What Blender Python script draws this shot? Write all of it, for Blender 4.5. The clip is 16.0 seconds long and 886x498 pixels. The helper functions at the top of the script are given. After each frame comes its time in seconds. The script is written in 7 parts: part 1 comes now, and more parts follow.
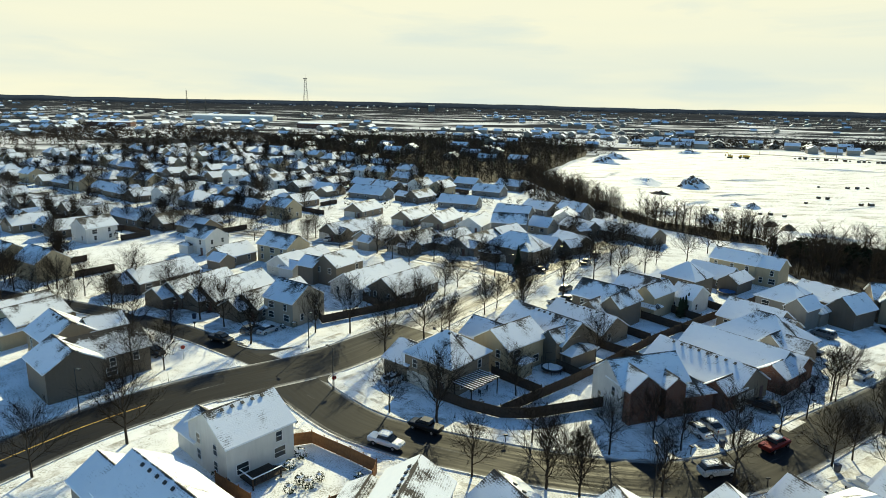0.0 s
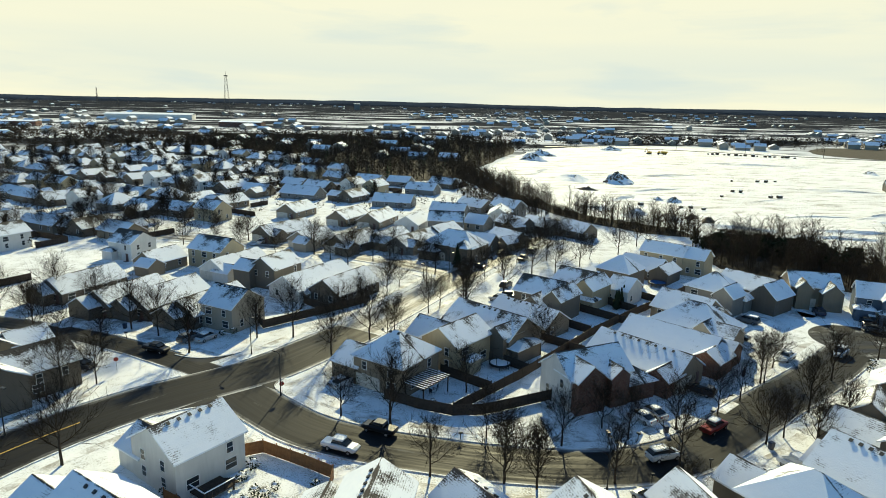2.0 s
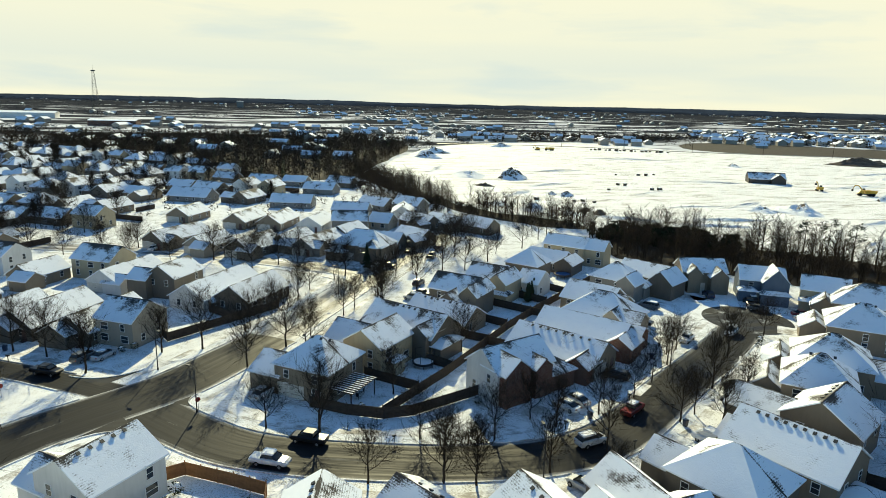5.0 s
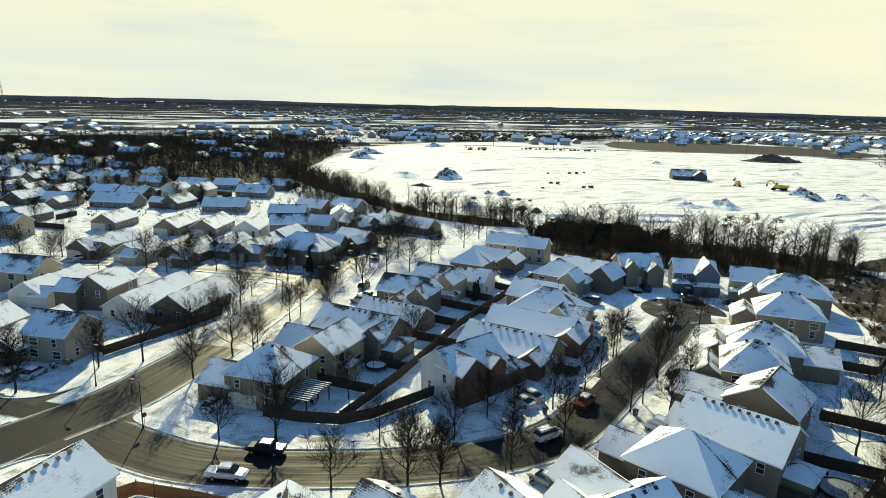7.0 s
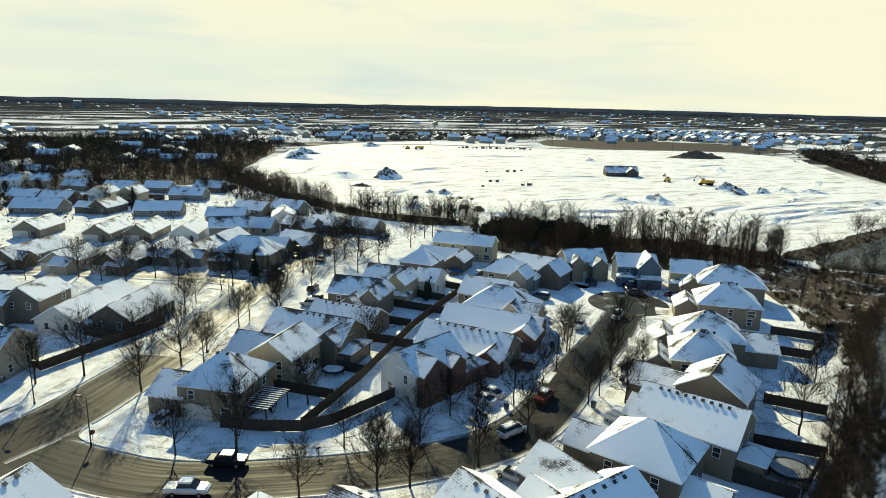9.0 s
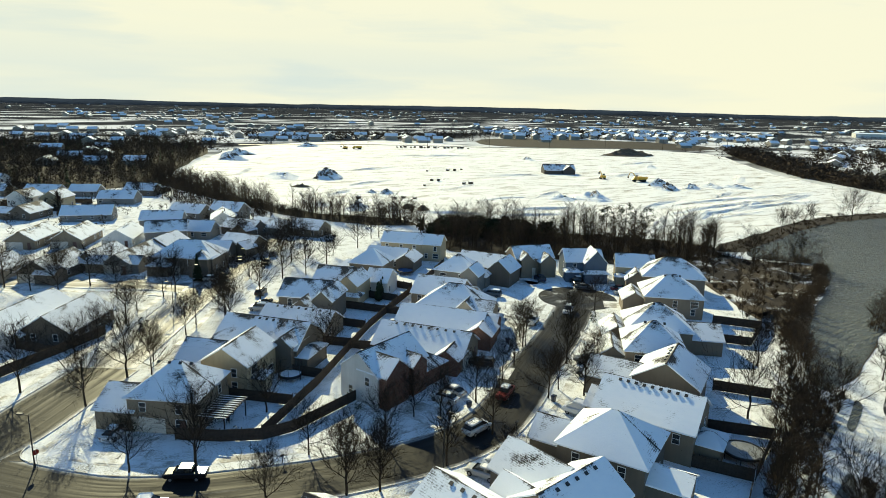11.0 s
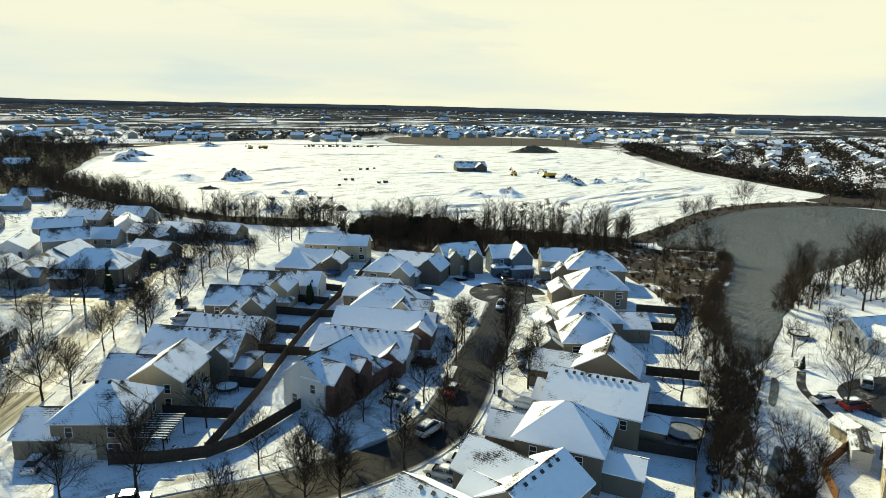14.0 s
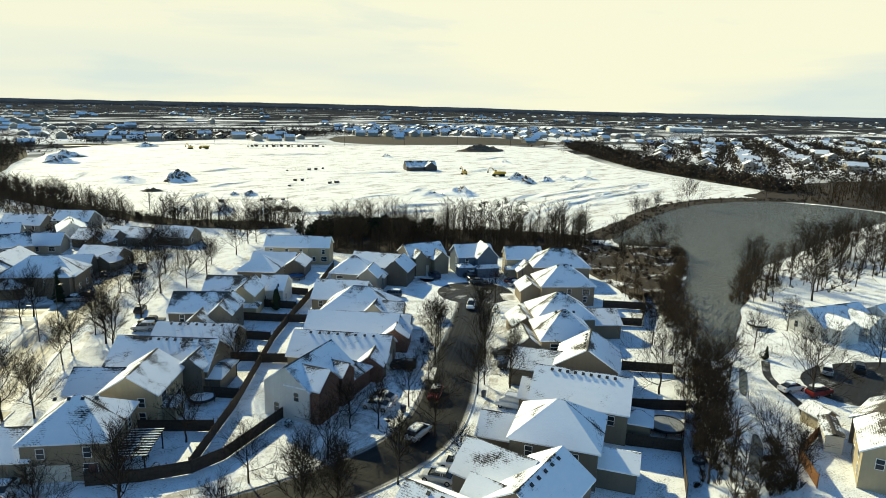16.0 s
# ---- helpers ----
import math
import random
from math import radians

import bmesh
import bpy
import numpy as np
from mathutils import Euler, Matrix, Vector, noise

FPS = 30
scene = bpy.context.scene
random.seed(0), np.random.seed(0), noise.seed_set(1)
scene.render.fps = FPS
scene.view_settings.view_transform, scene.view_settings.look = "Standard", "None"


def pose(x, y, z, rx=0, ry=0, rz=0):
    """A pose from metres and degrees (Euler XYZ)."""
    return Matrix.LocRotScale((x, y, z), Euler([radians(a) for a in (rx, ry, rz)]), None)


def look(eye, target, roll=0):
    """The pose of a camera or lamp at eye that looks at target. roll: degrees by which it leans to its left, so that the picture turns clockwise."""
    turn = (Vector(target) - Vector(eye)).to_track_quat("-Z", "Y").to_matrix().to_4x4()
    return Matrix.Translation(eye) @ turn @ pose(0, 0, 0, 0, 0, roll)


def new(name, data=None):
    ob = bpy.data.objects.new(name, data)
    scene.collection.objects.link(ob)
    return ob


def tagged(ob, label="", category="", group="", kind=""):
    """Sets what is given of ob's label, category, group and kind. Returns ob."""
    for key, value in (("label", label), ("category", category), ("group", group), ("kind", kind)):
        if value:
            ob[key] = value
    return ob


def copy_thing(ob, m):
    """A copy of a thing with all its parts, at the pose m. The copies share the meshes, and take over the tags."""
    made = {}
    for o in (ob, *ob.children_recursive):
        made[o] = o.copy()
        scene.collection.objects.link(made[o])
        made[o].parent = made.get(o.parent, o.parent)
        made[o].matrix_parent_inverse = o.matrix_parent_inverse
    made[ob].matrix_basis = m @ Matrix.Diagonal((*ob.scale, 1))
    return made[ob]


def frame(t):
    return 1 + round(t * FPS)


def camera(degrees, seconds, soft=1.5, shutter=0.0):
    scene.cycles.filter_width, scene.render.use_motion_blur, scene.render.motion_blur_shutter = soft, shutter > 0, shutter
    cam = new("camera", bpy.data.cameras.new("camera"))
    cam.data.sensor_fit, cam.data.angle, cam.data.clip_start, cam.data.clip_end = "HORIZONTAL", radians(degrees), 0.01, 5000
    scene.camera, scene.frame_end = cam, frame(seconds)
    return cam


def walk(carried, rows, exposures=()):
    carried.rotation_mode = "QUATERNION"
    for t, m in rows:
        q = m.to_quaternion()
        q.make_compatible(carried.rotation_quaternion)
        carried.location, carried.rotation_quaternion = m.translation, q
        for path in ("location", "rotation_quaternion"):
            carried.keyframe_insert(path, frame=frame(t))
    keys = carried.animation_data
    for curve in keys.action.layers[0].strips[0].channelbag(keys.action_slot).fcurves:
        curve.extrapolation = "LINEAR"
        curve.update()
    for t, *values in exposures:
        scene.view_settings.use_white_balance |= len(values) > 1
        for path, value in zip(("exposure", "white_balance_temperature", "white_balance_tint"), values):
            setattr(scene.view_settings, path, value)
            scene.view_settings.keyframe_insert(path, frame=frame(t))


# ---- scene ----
EXPOSURE, KELVIN, TINT = 0.66, 6500, 5
cam = camera(69.66, 16.0, soft=0.65)
PATH = [
    (0, (0.00, -0.00, 44.80), (-0.00, 48.70, 33.49), 1.23),
    (0.5, (-0.72, 0.02, 44.79), (0.68, 48.70, 33.49), 1.24),
    (1, (-1.46, 0.23, 44.82), (1.33, 48.85, 33.48), 1.25),
    (1.5, (-2.19, 0.19, 44.82), (1.99, 48.71, 33.49), 1.24),
    (2, (-2.89, 0.41, 44.88), (2.68, 48.79, 33.54), 1.29),
    (2.5, (-3.56, 0.71, 44.92), (3.46, 48.88, 33.54), 1.33),
    (3, (-4.29, 1.13, 44.78), (4.17, 49.08, 33.40), 1.37),
    (3.5, (-5.03, 1.46, 44.69), (4.82, 49.15, 33.33), 1.36),
    (4, (-5.73, 1.71, 44.74), (5.45, 49.10, 33.38), 1.40),
    (6.5, (-9.35, 3.19, 44.81), (8.23, 48.63, 33.60), 1.39),
    (7, (-10.02, 3.38, 44.89), (8.75, 48.35, 33.70), 1.38),
    (7.5, (-10.70, 3.75, 44.89), (9.19, 48.24, 33.72), 1.35),
    (8, (-11.41, 4.17, 44.85), (9.61, 48.15, 33.70), 1.33),
    (8.5, (-12.28, 4.67, 44.83), (9.93, 48.06, 33.69), 1.38),
    (9, (-12.89, 5.05, 44.91), (10.38, 47.87, 33.76), 1.30),
    (11.5, (-16.11, 7.81, 44.58), (12.40, 47.36, 33.52), 1.28),
    (12, (-16.67, 8.47, 44.56), (12.84, 47.28, 33.49), 1.24),
    (12.5, (-17.26, 9.01, 44.56), (13.19, 47.09, 33.51), 1.24),
    (13, (-17.87, 9.68, 44.56), (13.53, 46.98, 33.51), 1.27),
    (13.5, (-18.53, 10.29, 44.59), (13.76, 46.83, 33.54), 1.25),
    (14, (-19.20, 11.11, 44.59), (13.92, 46.90, 33.54), 1.28),
    (14.5, (-19.89, 12.06, 44.57), (14.05, 47.08, 33.53), 1.30),
    (15, (-20.80, 13.23, 44.57), (13.97, 47.41, 33.53), 1.33),
    (15.5, (-21.79, 14.57, 44.55), (13.77, 47.94, 33.52), 1.36),
    (16, (-22.87, 15.89, 44.65), (13.40, 48.49, 33.62), 1.37),
]
walk(cam, [(t, look(eye, target, roll)) for t, eye, target, roll in PATH], exposures=[(0, EXPOSURE, KELVIN, TINT), (16, EXPOSURE, KELVIN, TINT)])

# ---- daylight ----
SUN_AZ, SUN_EL = radians(12), radians(28)
SUN_DIR = Vector((math.sin(SUN_AZ) * math.cos(SUN_EL), math.cos(SUN_AZ) * math.cos(SUN_EL), math.sin(SUN_EL)))


def nd(nt, kind, **props):
    n = nt.nodes.new(kind)
    for k, v in props.items():
        if k == "operation":
            n.operation = v
        elif k == "blend":
            n.blend_type = v
        elif k == "data":
            n.data_type = v
    return n


def ramp(nt, src, stops, mode="LINEAR"):
    r = nt.nodes.new("ShaderNodeValToRGB")
    r.color_ramp.interpolation = mode
    els = r.color_ramp.elements
    while len(els) < len(stops):
        els.new(0.5)
    for e, (p, c) in zip(els, stops):
        e.position = p
        e.color = (c, c, c, 1) if isinstance(c, (int, float)) else (*c, 1)
    nt.links.new(src, r.inputs[0])
    return r.outputs[0]


def math_node(nt, op, a, b=None, c=None):
    n = nt.nodes.new("ShaderNodeMath")
    n.operation = op
    for i, v in enumerate((a, b, c)):
        if v is None:
            continue
        if isinstance(v, (int, float)):
            n.inputs[i].default_value = v
        else:
            nt.links.new(v, n.inputs[i])
    return n.outputs[0]


def mix(nt, fac, a, b, blend="MIX"):
    n = nt.nodes.new("ShaderNodeMix")
    n.data_type, n.blend_type = "RGBA", blend
    for sock, v in ((n.inputs[0], fac), (n.inputs[6], a), (n.inputs[7], b)):
        if isinstance(v, (int, float)):
            sock.default_value = v
        elif isinstance(v, tuple):
            sock.default_value = (*v, 1)
        else:
            nt.links.new(v, sock)
    return n.outputs[2]


def noise_tex(nt, vec, scale, detail=4, rough=0.55, dist=0.0):
    n = nt.nodes.new("ShaderNodeTexNoise")
    n.inputs["Scale"].default_value = scale
    n.inputs["Detail"].default_value = detail
    n.inputs["Roughness"].default_value = rough
    n.inputs["Distortion"].default_value = dist
    if vec is not None:
        nt.links.new(vec, n.inputs["Vector"])
    return n.outputs[0]


def stretched(nt, vec, sx, sy, sz, rz=0.0):
    m = nt.nodes.new("ShaderNodeMapping")
    m.inputs["Scale"].default_value = (sx, sy, sz)
    m.inputs["Rotation"].default_value = (0, 0, rz)
    nt.links.new(vec, m.inputs["Vector"])
    return m.outputs[0]


world = bpy.data.worlds.new("winter_sky")
scene.world = world
world.use_nodes = True
wn = world.node_tree
wn.nodes.clear()
sky = wn.nodes.new("ShaderNodeTexSky")
sky.sky_type = "NISHITA"
sky.sun_disc = False
sky.sun_elevation, sky.sun_rotation = SUN_EL, SUN_AZ
sky.altitude, sky.air_density, sky.dust_density, sky.ozone_density = 300, 1.0, 0.1, 4.0
w_co = wn.nodes.new("ShaderNodeTexCoord").outputs["Generated"]
w_sep = wn.nodes.new("ShaderNodeSeparateXYZ")
wn.links.new(w_co, w_sep.inputs[0])
# thin cirrus veil, thick towards the sun and the horizon, thinning out overhead and behind
w_dot = wn.nodes.new("ShaderNodeVectorMath")
w_dot.operation = "DOT_PRODUCT"
wn.links.new(w_co, w_dot.inputs[0])
w_dot.inputs[1].default_value = SUN_DIR
veil = ramp(wn, math_node(wn, "MULTIPLY_ADD", w_dot.outputs["Value"], 0.5, 0.5), [(0.30, 0.0), (0.62, 1.0)])
high = ramp(wn, w_sep.outputs[2], [(0.15, 1.0), (0.26, 0.25), (0.5, 0.0)])
veil = math_node(wn, "MULTIPLY", veil, high)
w_flat = stretched(wn, w_co, 1.0, 1.0, 5.0)
cloud = ramp(wn, noise_tex(wn, w_flat, 3.2, 6, 0.55, 0.3), [(0.56, 0.0), (0.70, 1.0)])
low = ramp(wn, w_sep.outputs[2], [(0.0, 1.0), (0.03, 0.75), (0.10, 0.2), (0.2, 0.0)])
far_band = ramp(wn, noise_tex(wn, stretched(wn, w_co, 1.0, 1.0, 9.0), 1.6, 4, 0.5), [(0.42, 0.0), (0.62, 1.0)])
cream, grey = (7.9, 7.6, 5.8), (5.6, 6.3, 6.0)
veil_col = mix(wn, math_node(wn, "MULTIPLY", cloud, 0.55), cream, grey)
veil_col = mix(wn, math_node(wn, "MULTIPLY", math_node(wn, "MULTIPLY", low, far_band), 0.7), veil_col, (5.0, 6.0, 6.2))
sky_col = mix(wn, veil, mix(wn, 1.0, sky.outputs[0], (0.99, 1.27, 1.32), "MULTIPLY"), veil_col)
bg = wn.nodes.new("ShaderNodeBackground")
bg.inputs[1].default_value = 0.078
wn.links.new(sky_col, bg.inputs[0])
w_out = wn.nodes.new("ShaderNodeOutputWorld")
wn.links.new(bg.outputs[0], w_out.inputs[0])

sun = new("sun", bpy.data.lights.new("sun", "SUN"))
sun.data.energy, sun.data.angle, sun.data.color = 4.4, radians(0.6), (1.0, 0.90, 0.54)
sun.matrix_world = look(SUN_DIR * 100, (0, 0, 0))

# ---- materials ----


def material(name, rough=0.7, metal=0.0):
    m = bpy.data.materials.new(name)
    m.use_nodes = True
    nt = m.node_tree
    b = nt.nodes["Principled BSDF"]
    b.inputs["Roughness"].default_value = rough
    b.inputs["Metallic"].default_value = metal
    b.inputs["Specular IOR Level"].default_value = 0.12 if rough >= 0.7 else 0.4
    return m, nt, b


def coords(nt, world_space=True):
    if world_space:
        return nt.nodes.new("ShaderNodeNewGeometry").outputs["Position"]
    return nt.nodes.new("ShaderNodeTexCoord").outputs["Object"]


def put_bump(nt, b, height, strength=0.4, dist=0.05):
    n = nt.nodes.new("ShaderNodeBump")
    n.inputs["Strength"].default_value, n.inputs["Distance"].default_value = strength, dist
    nt.links.new(height, n.inputs["Height"])
    nt.links.new(n.outputs[0], b.inputs["Normal"])


def plain(name, col, rough=0.6, metal=0.0, vary=0.25, scale=1.5, space=False):
    """A material of one base colour with mottling at two scales."""
    m, nt, b = material(name, rough, metal)
    co = coords(nt, space)
    v = math_node(nt, "ADD", math_node(nt, "MULTIPLY", noise_tex(nt, co, scale, 3), 0.6), math_node(nt, "MULTIPLY", noise_tex(nt, co, scale * 11, 3), 0.4))
    f = ramp(nt, v, [(0.3, 1 - vary), (0.7, 1 + vary * 0.5)])
    nt.links.new(mix(nt, 1.0, col, f, "MULTIPLY"), b.inputs["Base Color"])
    return m


def snow_ground_material():
    m, nt, b = material("snowy_lawn", 1.0)
    b.inputs["Specular IOR Level"].default_value = 0.0
    co = coords(nt)
    big = noise_tex(nt, co, 0.035, 4)
    mid = noise_tex(nt, co, 0.35, 5, 0.6)
    fine = noise_tex(nt, co, 4.2, 5, 0.75)
    lump = math_node(nt, "ADD", math_node(nt, "MULTIPLY", fine, 0.62), math_node(nt, "ADD", math_node(nt, "MULTIPLY", mid, 0.28), math_node(nt, "MULTIPLY", big, 0.18)))
    bare = ramp(nt, lump, [(0.425, 0.92), (0.48, 0.42), (0.54, 0.0)])
    grass = mix(nt, fine, (0.10, 0.085, 0.045), (0.20, 0.17, 0.09))
    snow = mix(nt, mid, (0.78, 0.80, 0.83), (0.88, 0.89, 0.90))
    near_col = mix(nt, bare, snow, grass)
    # beyond the estate the country is a patchwork of pasture, stubble and woodland
    sep = nt.nodes.new("ShaderNodeSeparateXYZ")
    nt.links.new(co, sep.inputs[0])
    ln = nt.nodes.new("ShaderNodeVectorMath")
    ln.operation = "LENGTH"
    nt.links.new(co, ln.inputs[0])
    away = ramp(nt, math_node(nt, "DIVIDE", ln.outputs["Value"], 4000.0), [(0.10, 0.0), (0.16, 1.0)])
    plots = noise_tex(nt, stretched(nt, co, 0.0042, 0.0085, 1.0, 0.5), 1.0, 5, 0.6)
    closing = ramp(nt, math_node(nt, "DIVIDE", ln.outputs["Value"], 4000.0), [(0.2, 0.0), (0.75, 0.16)])
    scrub = ramp(nt, math_node(nt, "SUBTRACT", plots, closing), [(0.44, 1.0), (0.48, 0.55), (0.53, 0.06)])
    far_col = mix(nt, scrub, (0.74, 0.75, 0.78), (0.040, 0.042, 0.047))
    nt.links.new(mix(nt, away, near_col, far_col), b.inputs["Base Color"])
    put_bump(nt, b, math_node(nt, "ADD", mid, fine), 0.5, 0.12)
    return m


def site_snow_material():
    m, nt, b = material("site_snow", 0.8)
    co = coords(nt)
    mid = noise_tex(nt, stretched(nt, co, 0.05, 0.16, 0.1, 0.55), 1.0, 6, 0.62, 0.6)
    fine = noise_tex(nt, co, 0.9, 5, 0.7)
    ruts = noise_tex(nt, stretched(nt, co, 0.025, 0.55, 0.1, 0.25), 1.0, 4, 0.6, 0.8)
    v = math_node(nt, "ADD", math_node(nt, "MULTIPLY", mid, 0.45), math_node(nt, "ADD", math_node(nt, "MULTIPLY", fine, 0.3), math_node(nt, "MULTIPLY", ruts, 0.25)))
    bare = ramp(nt, v, [(0.41, 0.75), (0.455, 0.3), (0.50, 0.0)])
    nt.links.new(mix(nt, bare, (0.88, 0.88, 0.87), (0.22, 0.17, 0.12)), b.inputs["Base Color"])
    put_bump(nt, b, math_node(nt, "ADD", mid, math_node(nt, "ADD", math_node(nt, "MULTIPLY", fine, 0.5), math_node(nt, "MULTIPLY", ruts, 0.45))), 1.0, 1.1)
    return m


def asphalt_material():
    m, nt, b = material("wet_asphalt", 0.6)
    b.inputs["Specular IOR Level"].default_value = 0.10
    co = coords(nt)
    streak = noise_tex(nt, stretched(nt, co, 0.10, 0.7, 1.0, -radians(52)), 1.0, 5, 0.6, 0.4)
    fine = noise_tex(nt, co, 5.0, 4, 0.7)
    patch = noise_tex(nt, co, 0.22, 5, 0.62)
    tone = mix(nt, streak, (0.012, 0.012, 0.013), (0.034, 0.033, 0.032))
    tone = mix(nt, 0.35, tone, mix(nt, fine, (0.012, 0.012, 0.012), (0.05, 0.049, 0.048)))
    v = math_node(nt, "ADD", math_node(nt, "MULTIPLY", patch, 0.75), math_node(nt, "MULTIPLY", fine, 0.25))
    slush = ramp(nt, v, [(0.57, 0.0), (0.62, 0.3), (0.70, 0.85)])
    nt.links.new(mix(nt, slush, tone, (0.72, 0.73, 0.75)), b.inputs["Base Color"])
    nt.links.new(ramp(nt, streak, [(0.35, 0.44), (0.65, 0.72)]), b.inputs["Roughness"])
    put_bump(nt, b, fine, 0.25, 0.02)
    return m


def lane_material(name, bare, snowy, cover):
    """A driven street: wheel tracks along it, snow left between them and at the kerbs. Its UV runs along the street in metres and across it from -1 to 1."""
    m, nt, b = material(name, 0.6)
    b.inputs["Specular IOR Level"].default_value = 0.07
    uv = nt.nodes.new("ShaderNodeUVMap").outputs[0]
    sep = nt.nodes.new("ShaderNodeSeparateXYZ")
    nt.links.new(uv, sep.inputs[0])
    co = coords(nt)
    across = math_node(nt, "ABSOLUTE", sep.outputs[1])
    streak = noise_tex(nt, stretched(nt, uv, 0.045, 7.0, 1.0), 1.0, 5, 0.62, 0.35)
    patch = noise_tex(nt, stretched(nt, uv, 0.16, 2.2, 1.0), 1.0, 5, 0.62, 0.5)
    fine = noise_tex(nt, co, 3.4, 4, 0.7)
    wheel = math_node(nt, "ABSOLUTE", math_node(nt, "SUBTRACT", across, 0.42))
    lane = math_node(nt, "MULTIPLY_ADD", ramp(nt, wheel, [(0.0, 0.0), (0.18, 0.35), (0.42, 1.0)]), 0.16, -0.09)
    edge = ramp(nt, across, [(0.80, 0.0), (0.93, 0.16), (1.0, 0.30)])
    v = math_node(nt, "ADD", math_node(nt, "MULTIPLY", streak, 0.5), math_node(nt, "ADD", math_node(nt, "MULTIPLY", patch, 0.3), math_node(nt, "MULTIPLY", fine, 0.2)))
    v = math_node(nt, "ADD", v, math_node(nt, "ADD", lane, edge))
    lo = 0.75 - 0.30 * cover
    slush = ramp(nt, v, [(lo - 0.10, 0.0), (lo, 0.25), (lo + 0.10, 0.85)])
    tone = mix(nt, streak, tuple(c * 0.6 for c in bare), tuple(c * 1.5 for c in bare))
    tone = mix(nt, math_node(nt, "MULTIPLY", fine, 0.4), tone, tuple(c * 1.7 for c in bare))
    nt.links.new(mix(nt, slush, tone, snowy), b.inputs["Base Color"])
    nt.links.new(ramp(nt, streak, [(0.35, 0.46), (0.65, 0.74)]), b.inputs["Roughness"])
    put_bump(nt, b, v, 0.3, 0.04)
    return m


def packed_snow_road_material():
    m, nt, b = material("packed_snow_road", 0.9)
    co = coords(nt)
    patch = noise_tex(nt, stretched(nt, co, 0.12, 0.5, 1.0, -radians(57)), 1.0, 5, 0.6, 0.5)
    fine = noise_tex(nt, co, 3.0, 4, 0.7)
    v = math_node(nt, "ADD", math_node(nt, "MULTIPLY", patch, 0.8), math_node(nt, "MULTIPLY", fine, 0.2))
    slush = ramp(nt, v, [(0.36, 0.1), (0.46, 0.7), (0.6, 1.0)])
    nt.links.new(mix(nt, slush, (0.14, 0.125, 0.11), (0.60, 0.585, 0.57)), b.inputs["Base Color"])
    put_bump(nt, b, v, 0.4, 0.05)
    return m


def concrete_material():
    m, nt, b = material("snowy_concrete", 0.7)
    co = coords(nt)
    patch = noise_tex(nt, co, 0.3, 5, 0.65)
    fine = noise_tex(nt, co, 4.0, 4, 0.7)
    v = math_node(nt, "ADD", math_node(nt, "MULTIPLY", patch, 0.7), math_node(nt, "MULTIPLY", fine, 0.3))
    snow = ramp(nt, v, [(0.42, 0.0), (0.5, 0.6), (0.56, 1.0)])
    nt.links.new(mix(nt, snow, (0.33, 0.31, 0.28), (0.84, 0.85, 0.87)), b.inputs["Base Color"])
    put_bump(nt, b, v, 0.3, 0.04)
    return m


def roof_material(name, cover):
    """Asphalt shingles under a thin coat of snow that has slid and melted in speckles; cover 0..1 is how much is left."""
    m, nt, b = material(name, 0.75)
    co = coords(nt, False)
    oi = nt.nodes.new("ShaderNodeObjectInfo")
    sh = nt.nodes.new("ShaderNodeVectorMath")
    sh.operation = "ADD"
    nt.links.new(co, sh.inputs[0])
    rnd = math_node(nt, "MULTIPLY", oi.outputs["Random"], 90.0)
    cb = nt.nodes.new("ShaderNodeCombineXYZ")
    nt.links.new(rnd, cb.inputs[0])
    nt.links.new(cb.outputs[0], sh.inputs[1])
    p = sh.outputs[0]
    big = noise_tex(nt, p, 0.30, 2, 0.5)
    mid = noise_tex(nt, stretched(nt, p, 0.6, 0.6, 1.6), 1.3, 4, 0.6)
    speck = noise_tex(nt, stretched(nt, p, 4.5, 4.5, 7.0), 1.0, 3, 0.7)
    sp = nt.nodes.new("ShaderNodeSeparateXYZ")
    nt.links.new(co, sp.inputs[0])
    # shingle courses show as fine rows where the snow has thinned
    course = math_node(nt, "ABSOLUTE", math_node(nt, "SUBTRACT", math_node(nt, "FRACT", math_node(nt, "MULTIPLY", sp.outputs[2], 7.0)), 0.5))
    ridge = ramp(nt, math_node(nt, "DIVIDE", math_node(nt, "ABSOLUTE", sp.outputs[1]), 5.0), [(0.0, 0.20 + 0.2 * (1.0 - cover)), (0.05, 0.06 + 0.24 * (1.0 - cover)), (0.35, 0.02 + 0.10 * (1.0 - cover)), (0.8, 0.0)])
    thick = math_node(nt, "ADD", math_node(nt, "MULTIPLY", big, 0.55), math_node(nt, "MULTIPLY", mid, 0.15))
    thick = math_node(nt, "SUBTRACT", thick, ridge)
    v = math_node(nt, "ADD", thick, math_node(nt, "ADD", math_node(nt, "MULTIPLY", math_node(nt, "SUBTRACT", speck, 0.5), 0.34), math_node(nt, "MULTIPLY", course, 0.10)))
    lo = 0.345 - 0.14 * cover
    snow = ramp(nt, v, [(lo - 0.02, 0.0), (lo + 0.03, 0.7), (lo + 0.07, 1.0)])
    shingle = mix(nt, speck, (0.035, 0.03, 0.027), (0.085, 0.075, 0.068))
    white = mix(nt, mid, (0.74, 0.78, 0.84), (0.84, 0.86, 0.89))
    nt.links.new(mix(nt, snow, shingle, white), b.inputs["Base Color"])
    put_bump(nt, b, math_node(nt, "ADD", math_node(nt, "MULTIPLY", snow, 0.6), speck), 0.4, 0.06)
    return m


